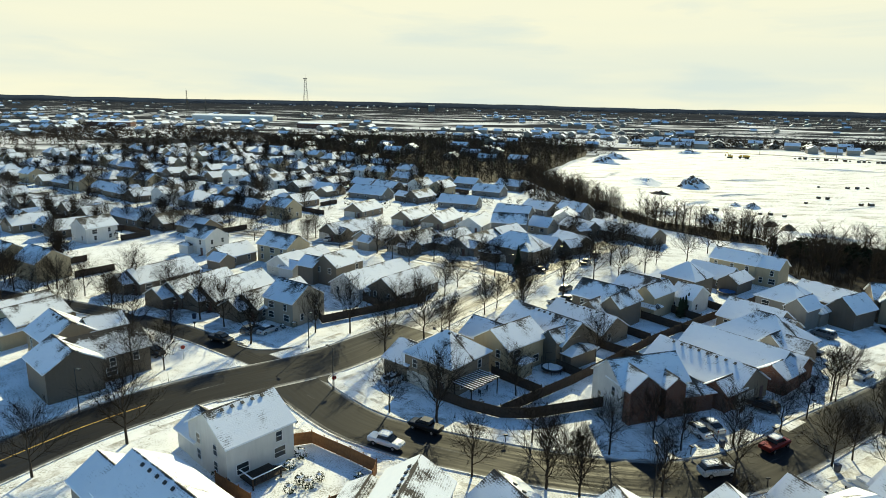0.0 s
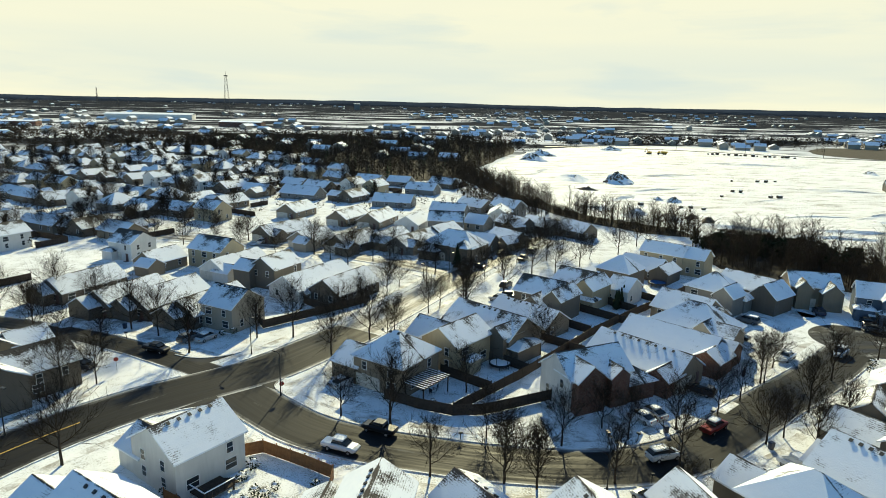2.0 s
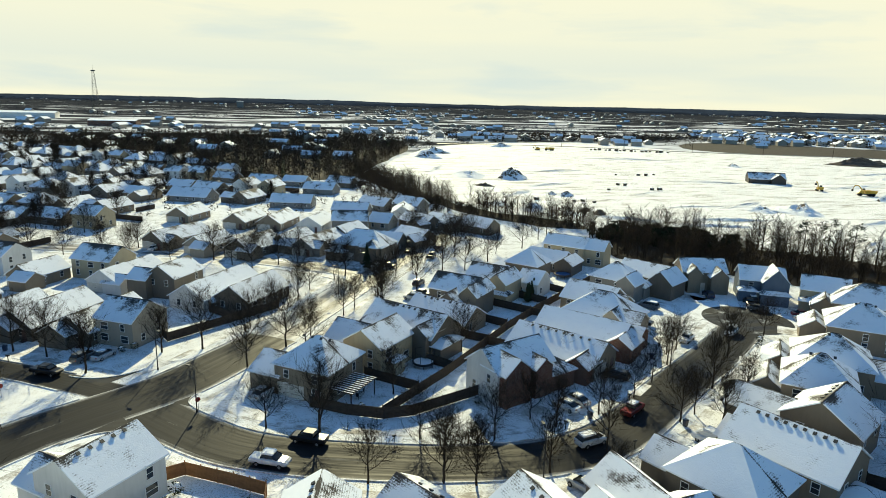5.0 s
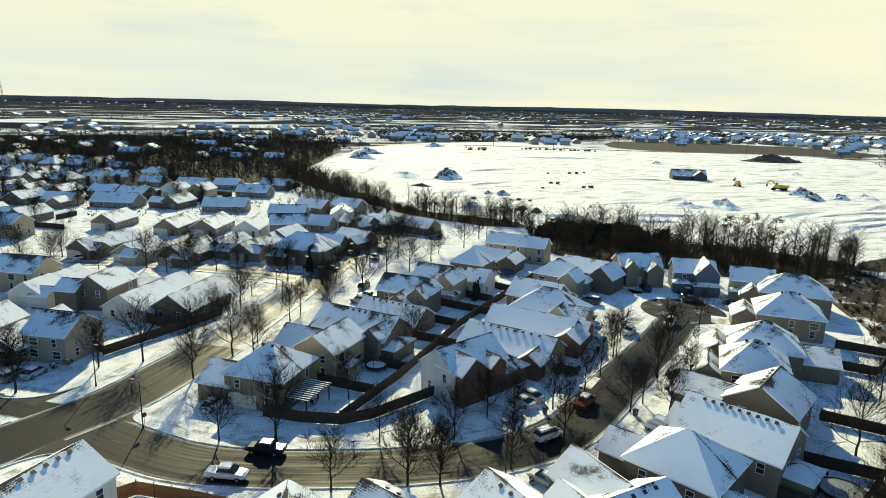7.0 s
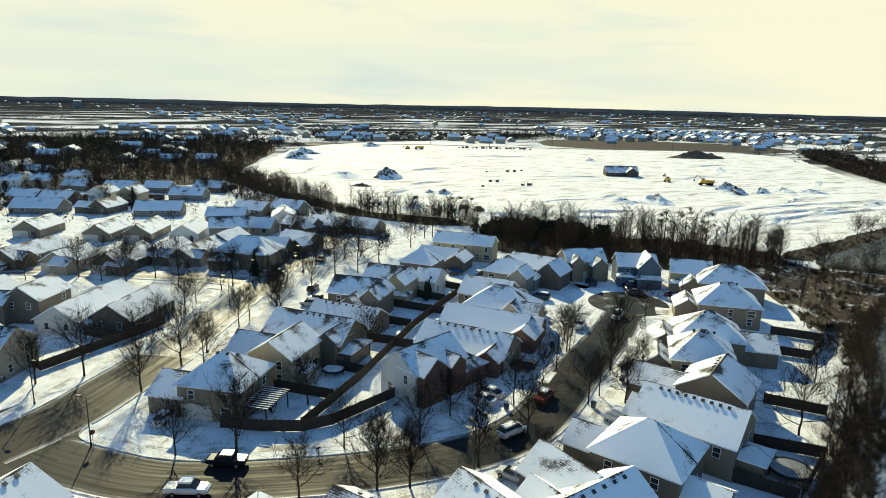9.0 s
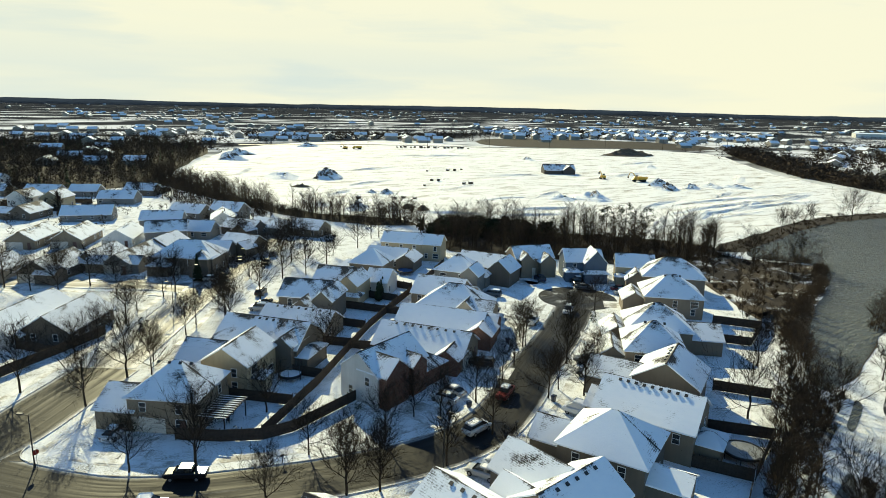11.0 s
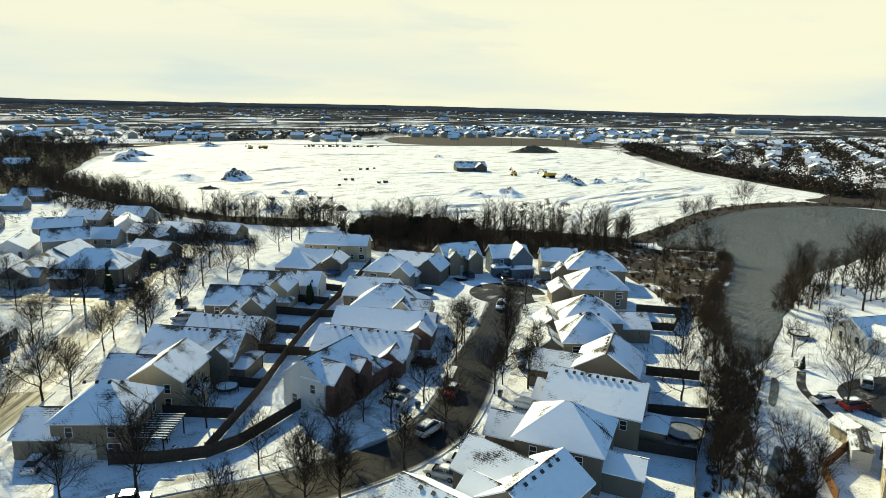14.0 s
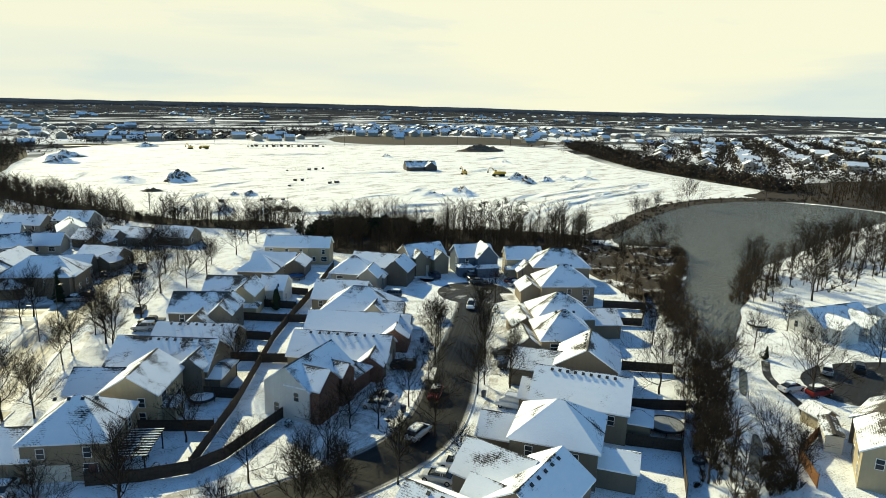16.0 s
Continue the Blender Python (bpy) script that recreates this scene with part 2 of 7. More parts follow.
def siding_material(name, col):
    m, nt, b = material(name, 0.62)
    co = coords(nt, False)
    sep = nt.nodes.new("ShaderNodeSeparateXYZ")
    nt.links.new(co, sep.inputs[0])
    lap = math_node(nt, "FRACT", math_node(nt, "MULTIPLY", sep.outputs[2], 5.0))
    stain = noise_tex(nt, co, 0.35, 4)
    streak = noise_tex(nt, stretched(nt, co, 2.2, 2.2, 0.25), 1.0, 3)
    f = ramp(nt, math_node(nt, "ADD", math_node(nt, "MULTIPLY", stain, 0.6), math_node(nt, "MULTIPLY", streak, 0.4)), [(0.3, 0.82), (0.7, 1.08)])
    nt.links.new(mix(nt, 1.0, col, f, "MULTIPLY"), b.inputs["Base Color"])
    put_bump(nt, b, lap, 0.5, 0.02)
    return m


def brick_material():
    m, nt, b = material("red_brick", 0.8)
    co = coords(nt, False)
    sep = nt.nodes.new("ShaderNodeSeparateXYZ")
    nt.links.new(co, sep.inputs[0])
    cb = nt.nodes.new("ShaderNodeCombineXYZ")
    nt.links.new(math_node(nt, "ADD", sep.outputs[0], sep.outputs[1]), cb.inputs[0])
    nt.links.new(sep.outputs[2], cb.inputs[1])
    br = nt.nodes.new("ShaderNodeTexBrick")
    nt.links.new(cb.outputs[0], br.inputs[0])
    br.inputs["Color1"].default_value = (0.16, 0.07, 0.045, 1)
    br.inputs["Color2"].default_value = (0.10, 0.05, 0.04, 1)
    br.inputs["Mortar"].default_value = (0.25, 0.23, 0.2, 1)
    br.inputs["Scale"].default_value, br.inputs["Mortar Size"].default_value = 4.0, 0.012
    nt.links.new(br.outputs[0], b.inputs["Base Color"])
    return m


def bark_material(name, a, c):
    m, nt, b = material(name, 0.95)
    b.inputs["Specular IOR Level"].default_value = 0.03
    co = coords(nt, False)
    oi = nt.nodes.new("ShaderNodeObjectInfo")
    f = noise_tex(nt, stretched(nt, co, 6, 6, 1.5), 1.0, 3)
    col = mix(nt, f, a, c)
    nt.links.new(mix(nt, 1.0, col, ramp(nt, oi.outputs["Random"], [(0, 0.75), (1, 1.2)]), "MULTIPLY"), b.inputs["Base Color"])
    return m


def water_material():
    m, nt, b = material("pond_water", 0.07)
    b.inputs["Base Color"].default_value = (0.16, 0.175, 0.175, 1)
    b.inputs["IOR"].default_value = 1.33
    co = coords(nt)
    r1 = noise_tex(nt, stretched(nt, co, 0.28, 0.9, 1.0, 0.3), 1.0, 5, 0.6)
    r2 = noise_tex(nt, stretched(nt, co, 0.8, 2.2, 1.0, 0.2), 1.0, 4, 0.6)
    put_bump(nt, b, math_node(nt, "ADD", r1, math_node(nt, "MULTIPLY", r2, 0.6)), 1.0, 1.5)
    return m


M_LAWN, M_SITE, M_ROAD, M_PACKED, M_CONC = snow_ground_material(), site_snow_material(), asphalt_material(), packed_snow_road_material(), concrete_material()
M_LANE = lane_material("driven_asphalt", (0.016, 0.016, 0.0165), (0.46, 0.455, 0.45), 0.12)
M_LANE_SNOW = lane_material("driven_snow", (0.12, 0.108, 0.096), (0.66, 0.65, 0.63), 0.95)
ROOFS = [roof_material("roof_snow_full", 0.95), roof_material("roof_snow_some_bare", 0.78), roof_material("roof_snow_patchy", 0.6), roof_material("roof_snow_thin", 0.42)]
SIDING = {
    "tan": siding_material("tan_siding", (0.21, 0.165, 0.115)),
    "beige": siding_material("beige_siding", (0.30, 0.265, 0.215)),
    "cream": siding_material("cream_siding", (0.36, 0.30, 0.20)),
    "white": siding_material("white_siding", (0.60, 0.59, 0.565)),
    "grey": siding_material("grey_siding", (0.19, 0.18, 0.165)),
    "taupe": siding_material("taupe_siding", (0.13, 0.108, 0.083)),
    "brown": siding_material("brown_siding", (0.115, 0.092, 0.07)),
    "blue": siding_material("blue_grey_siding", (0.09, 0.12, 0.165)),
    "brick": brick_material(),
    "timber": siding_material("dark_timber_siding", (0.065, 0.05, 0.04)),
}
M_TRIM = plain("white_trim", (0.74, 0.74, 0.73), 0.5)
M_GLASS, _nt, _b = material("window_glass", 0.06)
_b.inputs["Base Color"].default_value = (0.03, 0.035, 0.04, 1)
M_DOOR = plain("dark_door_paint", (0.10, 0.05, 0.04), 0.45)
M_GARAGE = plain("garage_door_paint", (0.55, 0.52, 0.46), 0.5)
M_VENT = plain("black_vent_metal", (0.03, 0.03, 0.032), 0.5)
M_WOODF = plain("weathered_fence", (0.062, 0.048, 0.038), 0.85, 0, 0.5, 2.0)
M_CEDAR = plain("cedar_fence", (0.24, 0.115, 0.05), 0.75, 0, 0.4, 2.0)
M_STEEL = plain("dark_painted_steel", (0.035, 0.035, 0.037), 0.5, 0.3)
M_GALV = plain("galvanised_steel", (0.35, 0.35, 0.36), 0.5, 0.6)
M_BARK = bark_material("winter_bark", (0.03, 0.024, 0.019), (0.07, 0.058, 0.047))
M_TWIG = bark_material("winter_twigs", (0.018, 0.014, 0.011), (0.042, 0.033, 0.026))
M_SCRUB = bark_material("brown_scrub", (0.032, 0.024, 0.018), (0.068, 0.051, 0.037))
# bluish twig colour with the haze of distance painted in
M_HAZY_TWIG = bark_material("hazy_far_twigs", (0.032, 0.037, 0.046), (0.058, 0.066, 0.080))
M_PINE = bark_material("conifer_needles", (0.018, 0.026, 0.014), (0.04, 0.05, 0.028))
M_WATER = water_material()
M_RUBBER = plain("black_rubber", (0.02, 0.02, 0.02), 0.8)
M_SNOWCAP = plain("settled_snow", (0.86, 0.87, 0.89), 0.8, 0, 0.06, 1.2)
M_FLOOR = plain("woodland_floor", (0.045, 0.037, 0.03), 0.95, 0, 0.6, 0.25, True)
M_MARSH, _nt, _b = material("snowy_dead_grass", 0.95)
_co = coords(_nt)
_v = math_node(_nt, "ADD", math_node(_nt, "MULTIPLY", noise_tex(_nt, _co, 0.16, 5, 0.65), 0.7), math_node(_nt, "MULTIPLY", noise_tex(_nt, _co, 2.4, 4, 0.7), 0.3))
_nt.links.new(mix(_nt, ramp(_nt, _v, [(0.54, 0.0), (0.62, 1.0)]), mix(_nt, noise_tex(_nt, _co, 1.6, 4, 0.7), (0.04, 0.030, 0.022), (0.10, 0.078, 0.055)), (0.80, 0.81, 0.83)), _b.inputs["Base Color"])
put_bump(_nt, _b, _v, 0.6, 0.2)
M_DIRT = plain("frozen_earth", (0.13, 0.10, 0.075), 0.9, 0, 0.5, 0.6)
M_YELLOW = plain("machine_yellow", (0.55, 0.34, 0.04), 0.5)
M_LINE = plain("road_paint_yellow", (0.60, 0.38, 0.08), 0.6, 0, 0.4, 1.0)
CARS = {n: plain(n + "_car_paint", col, 0.28, 0.15, 0.08) for n, col in {"white": (0.72, 0.72, 0.72), "silver": (0.42, 0.43, 0.44), "grey": (0.12, 0.125, 0.13), "black": (0.015, 0.015, 0.017), "red": (0.22, 0.02, 0.015), "navy": (0.02, 0.03, 0.06)}.items()}

# ---- building blocks ----


def link_mesh(name, verts, faces, mats, parent=None, mat_index=None, smooth=False, label=""):
    me = bpy.data.meshes.new(name)
    me.from_pydata([tuple(v) for v in verts], [], faces)
    for m in mats if isinstance(mats, (list, tuple)) else [mats]:
        me.materials.append(m)
    if mat_index is not None:
        me.polygons.foreach_set("material_index", mat_index)
    if smooth:
        me.polygons.foreach_set("use_smooth", [True] * len(me.polygons))
    me.update()
    ob = new(name, me)
    ob.parent = parent
    if label:
        ob["label"] = label
    return ob


def share(name, mesh, parent, m):
    """One more object on a mesh that alike pieces share."""
    ob = new(name, mesh)
    ob.parent = parent
    ob.matrix_basis = m
    return ob


def box(x0, x1, y0, y1, z0, z1, m=None):
    v = [(x, y, z) for z in (z0, z1) for x, y in ((x0, y0), (x1, y0), (x1, y1), (x0, y1))]
    f = [(3, 2, 1, 0), (4, 5, 6, 7), (0, 1, 5, 4), (1, 2, 6, 5), (2, 3, 7, 6), (3, 0, 4, 7)]
    if m is not None:
        v = [tuple(m @ Vector(p)) for p in v]
    return v, f


def join(*parts):
    verts, faces = [], []
    for v, f in parts:
        o = len(verts)
        verts += list(v)
        faces += [tuple(i + o for i in q) for q in f]
    return verts, faces


def tube(p, q, r0, r1, n=6, caps=True):
    p, q = Vector(p), Vector(q)
    d = (q - p).normalized()
    a = d.orthogonal().normalized()
    b = d.cross(a)
    v = [tuple(c + (a * math.cos(6.28318 * k / n) + b * math.sin(6.28318 * k / n)) * r) for c, r in ((p, r0), (q, r1)) for k in range(n)]
    f = [(k, (k + 1) % n, n + (k + 1) % n, n + k) for k in range(n)]
    if caps:
        f += [tuple(range(n - 1, -1, -1)), tuple(range(n, 2 * n))]
    return v, f


def extrude_y(profile, y0, y1, pinch=1.0):
    """A prism from a profile in x, z, with its ends at y0 and y1."""
    n = len(profile)
    v = [(x, y0, z) for x, z in profile] + [(x, y1, z) for x, z in profile]
    f = [(k, (k + 1) % n, n + (k + 1) % n, n + k) for k in range(n)]
    return v, f + [tuple(range(n - 1, -1, -1)), tuple(range(n, 2 * n))]


def empty(name, m, label, category, group="", kind=""):
    ob = new(name)
    ob.matrix_basis = m
    return tagged(ob, label, category, group, kind)


def resample(pts, step):
    """A smooth line through plan points at even steps."""
    p = [Vector((*q, 0)) for q in pts]
    p = [p[0] * 2 - p[1]] + p + [p[-1] * 2 - p[-2]]
    out = []
    for i in range(1, len(p) - 2):
        n = max(2, int((p[i + 1] - p[i]).length / step))
        for k in range(n):
            t = k / n
            a, b, c, d = p[i - 1], p[i], p[i + 1], p[i + 2]
            out.append(0.5 * ((2 * b) + (c - a) * t + (2 * a - 5 * b + 4 * c - d) * t * t + (3 * b - a - 3 * c + d) * t ** 3))
    return out + [p[-2]]


def rounded(pts, times=3):
    p = [Vector((*q, 0)) for q in pts]
    for _ in range(times):
        p = [r for a, b in zip(p, p[1:] + p[:1]) for r in (a * 0.75 + b * 0.25, a * 0.25 + b * 0.75)]
    return p


def sheet(name, pts, z, mat, label, category, wob=0.0, times=3):
    p = rounded(pts, times)
    p = [q + Vector((noise.noise(q * 0.11), noise.noise(q * 0.11 + Vector((9, 5, 1))), 0)) * wob for q in p]
    bm = bmesh.new()
    bm.faces.new([bm.verts.new((q.x, q.y, z)) for q in p])
    bmesh.ops.triangulate(bm, faces=bm.faces[:])
    bmesh.ops.recalc_face_normals(bm, faces=bm.faces[:])
    me = bpy.data.meshes.new(name)
    bm.to_mesh(me)
    bm.free()
    if me.polygons[0].normal.z < 0:
        me.flip_normals()
    me.materials.append(mat)
    return tagged(new(name, me), label, category, kind="structure")


def inside(x, y, poly):
    hit = False
    for (x0, y0), (x1, y1) in zip(poly, poly[1:] + poly[:1]):
        if (y0 > y) != (y1 > y) and x < (x1 - x0) * (y - y0) / (y1 - y0) + x0:
            hit = not hit
    return hit


# ---- ground ----
rings = [0, 60, 130, 220, 330, 460, 620, 850, 1200, 1700, 2400, 3300, 4900]
seg = 96
gv, gf = [(0, 0, 0)], []
for r in rings[1:]:
    gv += [(r * math.cos(6.28318 * k / seg), r * math.sin(6.28318 * k / seg), 0) for k in range(seg)]
gf += [(0, 1 + k, 1 + (k + 1) % seg) for k in range(seg)]
for i in range(len(rings) - 2):
    a, b = 1 + i * seg, 1 + (i + 1) * seg
    gf += [(a + k, b + k, b + (k + 1) % seg, a + (k + 1) % seg) for k in range(seg)]
tagged(link_mesh("ground", gv, gf, M_LAWN), "snow-dusted lawns and open country with grass showing through", "ground", kind="structure")

SITE = [(64, 405), (74, 300), (88, 246), (124, 216), (150, 192), (167, 160), (184, 137), (216, 134), (250, 141), (290, 143), (335, 127), (362, 125), (430, 242), (520, 330), (610, 415), (545, 500), (425, 548), (372, 700), (256, 690), (165, 632), (110, 520)]
sheet("construction_site", SITE, 0.05, M_SITE, "wide cleared building site under rutted snow", "site ground", 3.0)
POND = [(212, 125), (247, 132), (288, 132), (331, 114), (337, 95), (340, 58), (302, 55), (262, 63), (200, 66), (170, 68), (150, 63), (137, 61), (111, 54), (96, 50.5), (90, 52.5), (100, 59.5), (126, 72), (162, 84), (184, 96), (176, 106), (172, 118)]
sheet("pond_bank", [(170 + (x - 170) * 1.003, 88 + (y - 88) * 1.008) for x, y in POND], 0.06, M_DIRT, "muddy bank with dead grass round the pond", "bank", 1.5)
sheet("pond", POND, 0.10, M_WATER, "dark rippled pond water", "water", 0.8)

ROADS = {
    "main_road": ([(-112, -10), (-85, 28), (-68, 50), (-57, 67), (-48.5, 80.5), (-37.5, 92), (-22, 102.5), (-13, 112.5), (-5.5, 121.5)], 11.0, 0.030, M_LANE),
    "snowy_road": ([(-5.5, 121.5), (5, 137.5), (20, 161), (42, 194), (60, 222), (72, 240)], 9.5, 0.034, M_LANE_SNOW),
    "side_street": ([(-28, 101.5), (-36.1, 107.3), (-46.1, 114.3), (-59.1, 121.8), (-75.3, 128.9), (-99.4, 137.5), (-149, 151.5)], 5.4, 0.026, M_LANE),
    "cross_street": ([(20, 162), (7, 173), (-18, 190), (-38, 199), (-80, 216), (-130, 236)], 8.5, 0.026, M_LANE_SNOW),
    "crescent": ([(-26, 98), (-18, 88.5), (-11.3, 82), (-3, 77.5), (6, 74.2), (14, 71.8), (25.5, 70), (35, 71), (44, 75.2), (57.3, 84.3), (74, 95), (88, 105)], 8.6, 0.022, M_LANE),
}
LINES = {k: resample(v[0], 1.5) for k, v in ROADS.items()}
BULB = Vector((94, 110, 0))


def on_road(p, other, margin=0.0):
    for k, line in LINES.items():
        if k == other:
            continue
        lim = ROADS[k][1] / 2 + margin
        if any((q - p).length < lim for q in line):
            return True
    return other != "bulb" and (BULB - p).length < 9.5 + margin


CORNERS = [((-19.3, 97.0), (0.67, 0.74), (0.64, -0.77), 3.0), ((-26.9, 92.5), (-0.80, -0.60), (0.64, -0.77), 8.0), ((-32.0, 106.6), (0.80, 0.60), (-0.80, 0.56), 7.0), ((12.5, 158.5), (-0.55, -0.83), (-0.78, 0.62), 6.0), ((16.5, 170.0), (0.55, 0.83), (-0.78, 0.62), 6.0)]


def clear_of_corners(p):
    return all((p - Vector((*c, 0))).length > r * 0.8 for c, _, _, r in CORNERS)


def ribbon(line, off0, off1, z0, z1, keep=None):
    """A strip along a line between two offsets to its left, with a height."""
    verts, faces, last = [], [], None
    for i, p in enumerate(line):
        d = (line[min(i + 1, len(line) - 1)] - line[max(i - 1, 0)]).normalized()
        n = Vector((-d.y, d.x, 0))
        if keep and not keep(p + n * (off0 + off1) / 2):
            last = None
            continue
        b = len(verts)
        for o in (off0, off1):
            q = p + n * o
            verts += [(q.x, q.y, z0), (q.x, q.y, z1)]
        if last is not None:
            faces += [(last + 1, b + 1, b + 3, last + 3), (last, b, b + 1, last + 1), (last + 3, b + 3, b + 2, last + 2)]
        last = b
    return verts, faces


for rname, (pts, wid, z, mat) in ROADS.items():
    line = LINES[rname]
    what = "packed snow with tyre tracks on a residential street" if mat is M_LANE_SNOW else "wet dark asphalt street with slush along its edges"
    v, f = ribbon(line, -wid / 2, wid / 2, z - 0.01, z)
    me_ob = link_mesh(rname, v, f, mat)
    me_ob.data.flip_normals()
    uv = me_ob.data.uv_layers.new(name="along_and_across")
    for lp in me_ob.data.loops:
        i, k = divmod(lp.vertex_index, 4)
        uv.data[lp.index].uv = (i * 1.5, -1 if k < 2 else 1)
    tagged(me_ob, what, "road", kind="structure")
    for s in (-1, 1):
        a, b = s * wid / 2, s * (wid / 2 + 0.18)
        v, f = ribbon(line, min(a, b), max(a, b), 0, 0.15, lambda p: not on_road(p, rname, 0.1) and clear_of_corners(p))
        kerb = link_mesh("kerb", v, f, M_CONC)
        kerb.data.flip_normals()
        tagged(kerb, "concrete kerb edged with snow", "kerb", kind="structure")
        a, b = s * (wid / 2 + 2.0), s * (wid / 2 + 3.4)
        v, f = ribbon(line, min(a, b), max(a, b), 0, z - 0.008, lambda p: not on_road(p, rname, 0.4) and (p - Vector((-39, 102, 0))).length > 9)
        walk_ob = link_mesh("pavement", v, f, M_CONC)
        walk_ob.data.flip_normals()
        tagged(walk_ob, "narrow concrete footpath half covered by snow", "pavement", kind="structure")
for (cx, cy), da, db, r in CORNERS:
    # rounded mouth of a junction: asphalt fillet with its own kerb
    c, a, b = Vector((cx, cy, 0)), Vector((*da, 0)), Vector((*db, 0))
    arc = [c + a * r * (1 - t) ** 2 + b * r * t * t for t in (i / 10 for i in range(11))]
    mid_in = c - (a + b).normalized() * 1.2
    bmv = [(p.x, p.y, 0.042) for p in arc]
    fil = link_mesh("junction_apron", bmv + [(mid_in.x, mid_in.y, 0.042)], [(i, i + 1, 11) for i in range(10)], M_PACKED if cy > 140 else M_ROAD)
    if fil.data.polygons[0].normal.z < 0:
        fil.data.flip_normals()
    tagged(fil, "asphalt apron at the street junction", "road", kind="structure")
    v, f = ribbon(arc, -0.09, 0.09, 0, 0.15)
    kerb = link_mesh("kerb", v, f, M_CONC)
    kerb.data.flip_normals()
    tagged(kerb, "curved concrete kerb edged with snow", "kerb", kind="structure")
bulb_ring = [(BULB.x + 9.3 * math.cos(a * 0.2618), BULB.y + 9.3 * math.sin(a * 0.2618)) for a in range(24)]
sheet("turning_circle", bulb_ring, 0.036, M_ROAD, "wet asphalt turning circle at the street end", "road", 0.0, 1)
v, f = ribbon(LINES["main_road"][44:78], -0.10, 0.10, 0.02, 0.036)
dash = link_mesh("centre_line", v, f, M_LINE)
dash.data.flip_normals()
tagged(dash, "worn yellow centre line painted on the road", "road marking", kind="structure")

# ---- houses ----


def unit_window(w, h):
    t, d = 0.07, 0.06
    fr = join(box(-w / 2 - t, w / 2 + t, -d, 0.02, -t, 0), box(-w / 2 - t, w / 2 + t, -d, 0.02, h, h + t), box(-w / 2 - t, -w / 2, -d, 0.02, 0, h), box(w / 2, w / 2 + t, -d, 0.02, 0, h), box(-w / 2, w / 2, -d * 0.7, 0.0, h * 0.48, h * 0.53))
    a = bpy.data.meshes.new("window_frame")
    a.from_pydata(fr[0], [], fr[1])
    a.materials.append(M_TRIM)
    gl = box(-w / 2, w / 2, -0.03, 0.0, 0, h)
    b = bpy.data.meshes.new("pane")
    b.from_pydata(gl[0], [], gl[1])
    b.materials.append(M_GLASS)
    return a, b


WIN, WIN_WIDE = unit_window(0.85, 1.3), unit_window(1.55, 1.3)
_v, _f = join(box(-0.15, 0.15, -0.16, 0.16, -0.05, 0.14), box(-0.21, 0.21, -0.22, 0.22, 0.12, 0.18))
VENT = bpy.data.meshes.new("roof_vent")
VENT.from_pydata(_v, [], _f)
VENT.materials.append(M_VENT)


def gable_shell(L, W, e, rise):
    x, y = L / 2, W / 2
    v = [(-x, -y, 0), (x, -y, 0), (x, y, 0), (-x, y, 0), (-x, -y, e), (x, -y, e), (x, y, e), (-x, y, e), (-x, 0, e + rise), (x, 0, e + rise)]
    return v, [(3, 2, 1, 0), (0, 1, 5, 4), (2, 3, 7, 6), (1, 2, 6, 9, 5), (3, 0, 4, 8, 7), (4, 5, 9, 8), (6, 7, 8, 9)]


def gable_roof(L, W, e, rise, over=0.4, thick=0.2):
    x, y = L / 2 + 0.3, W / 2 + over
    k = rise / (W / 2)
    lo = e - over * k + 0.03
    prof = [(-y, lo), (0, e + rise + 0.03), (y, lo), (y, lo + thick), (0, e + rise + thick + 0.03), (-y, lo + thick)]
    n = 6
    v = [(-x, a, b) for a, b in prof] + [(x, a, b) for a, b in prof]
    f = [(i, (i + 1) % n, n + (i + 1) % n, n + i) for i in range(n)]
    f += [(0, 5, 4, 1), (1, 4, 3, 2), (n + 1, n + 4, n + 5, n), (n + 2, n + 3, n + 4, n + 1)]
    return v, [tuple(reversed(q)) for q in f]


def hip_roof(L, W, e, rise, over=0.4, thick=0.18):
    x, y = L / 2 + over, W / 2 + over
    r = max(0.35, (L - W) / 2)
    z = e - 0.08
    v = [(-x, -y, z), (x, -y, z), (x, y, z), (-x, y, z), (-x, -y, z + thick), (x, -y, z + thick), (x, y, z + thick), (-x, y, z + thick), (-r, 0, e + rise + thick), (r, 0, e + rise + thick)]
    return v, [(3, 2, 1, 0), (0, 1, 5, 4), (1, 2, 6, 5), (2, 3, 7, 6), (3, 0, 4, 7), (4, 5, 9, 8), (5, 6, 9), (6, 7, 8, 9), (7, 4, 8)]


def add_window(root, x, y, z, face, wide=False):
    """A window in a wall; face is the way that it looks, in degrees (0: towards -y)."""
    fr, gl = WIN_WIDE if wide else WIN
    m = pose(x, y, z, 0, 0, face)
    w = share("window", fr, root, m)
    share("pane", gl, w, Matrix())


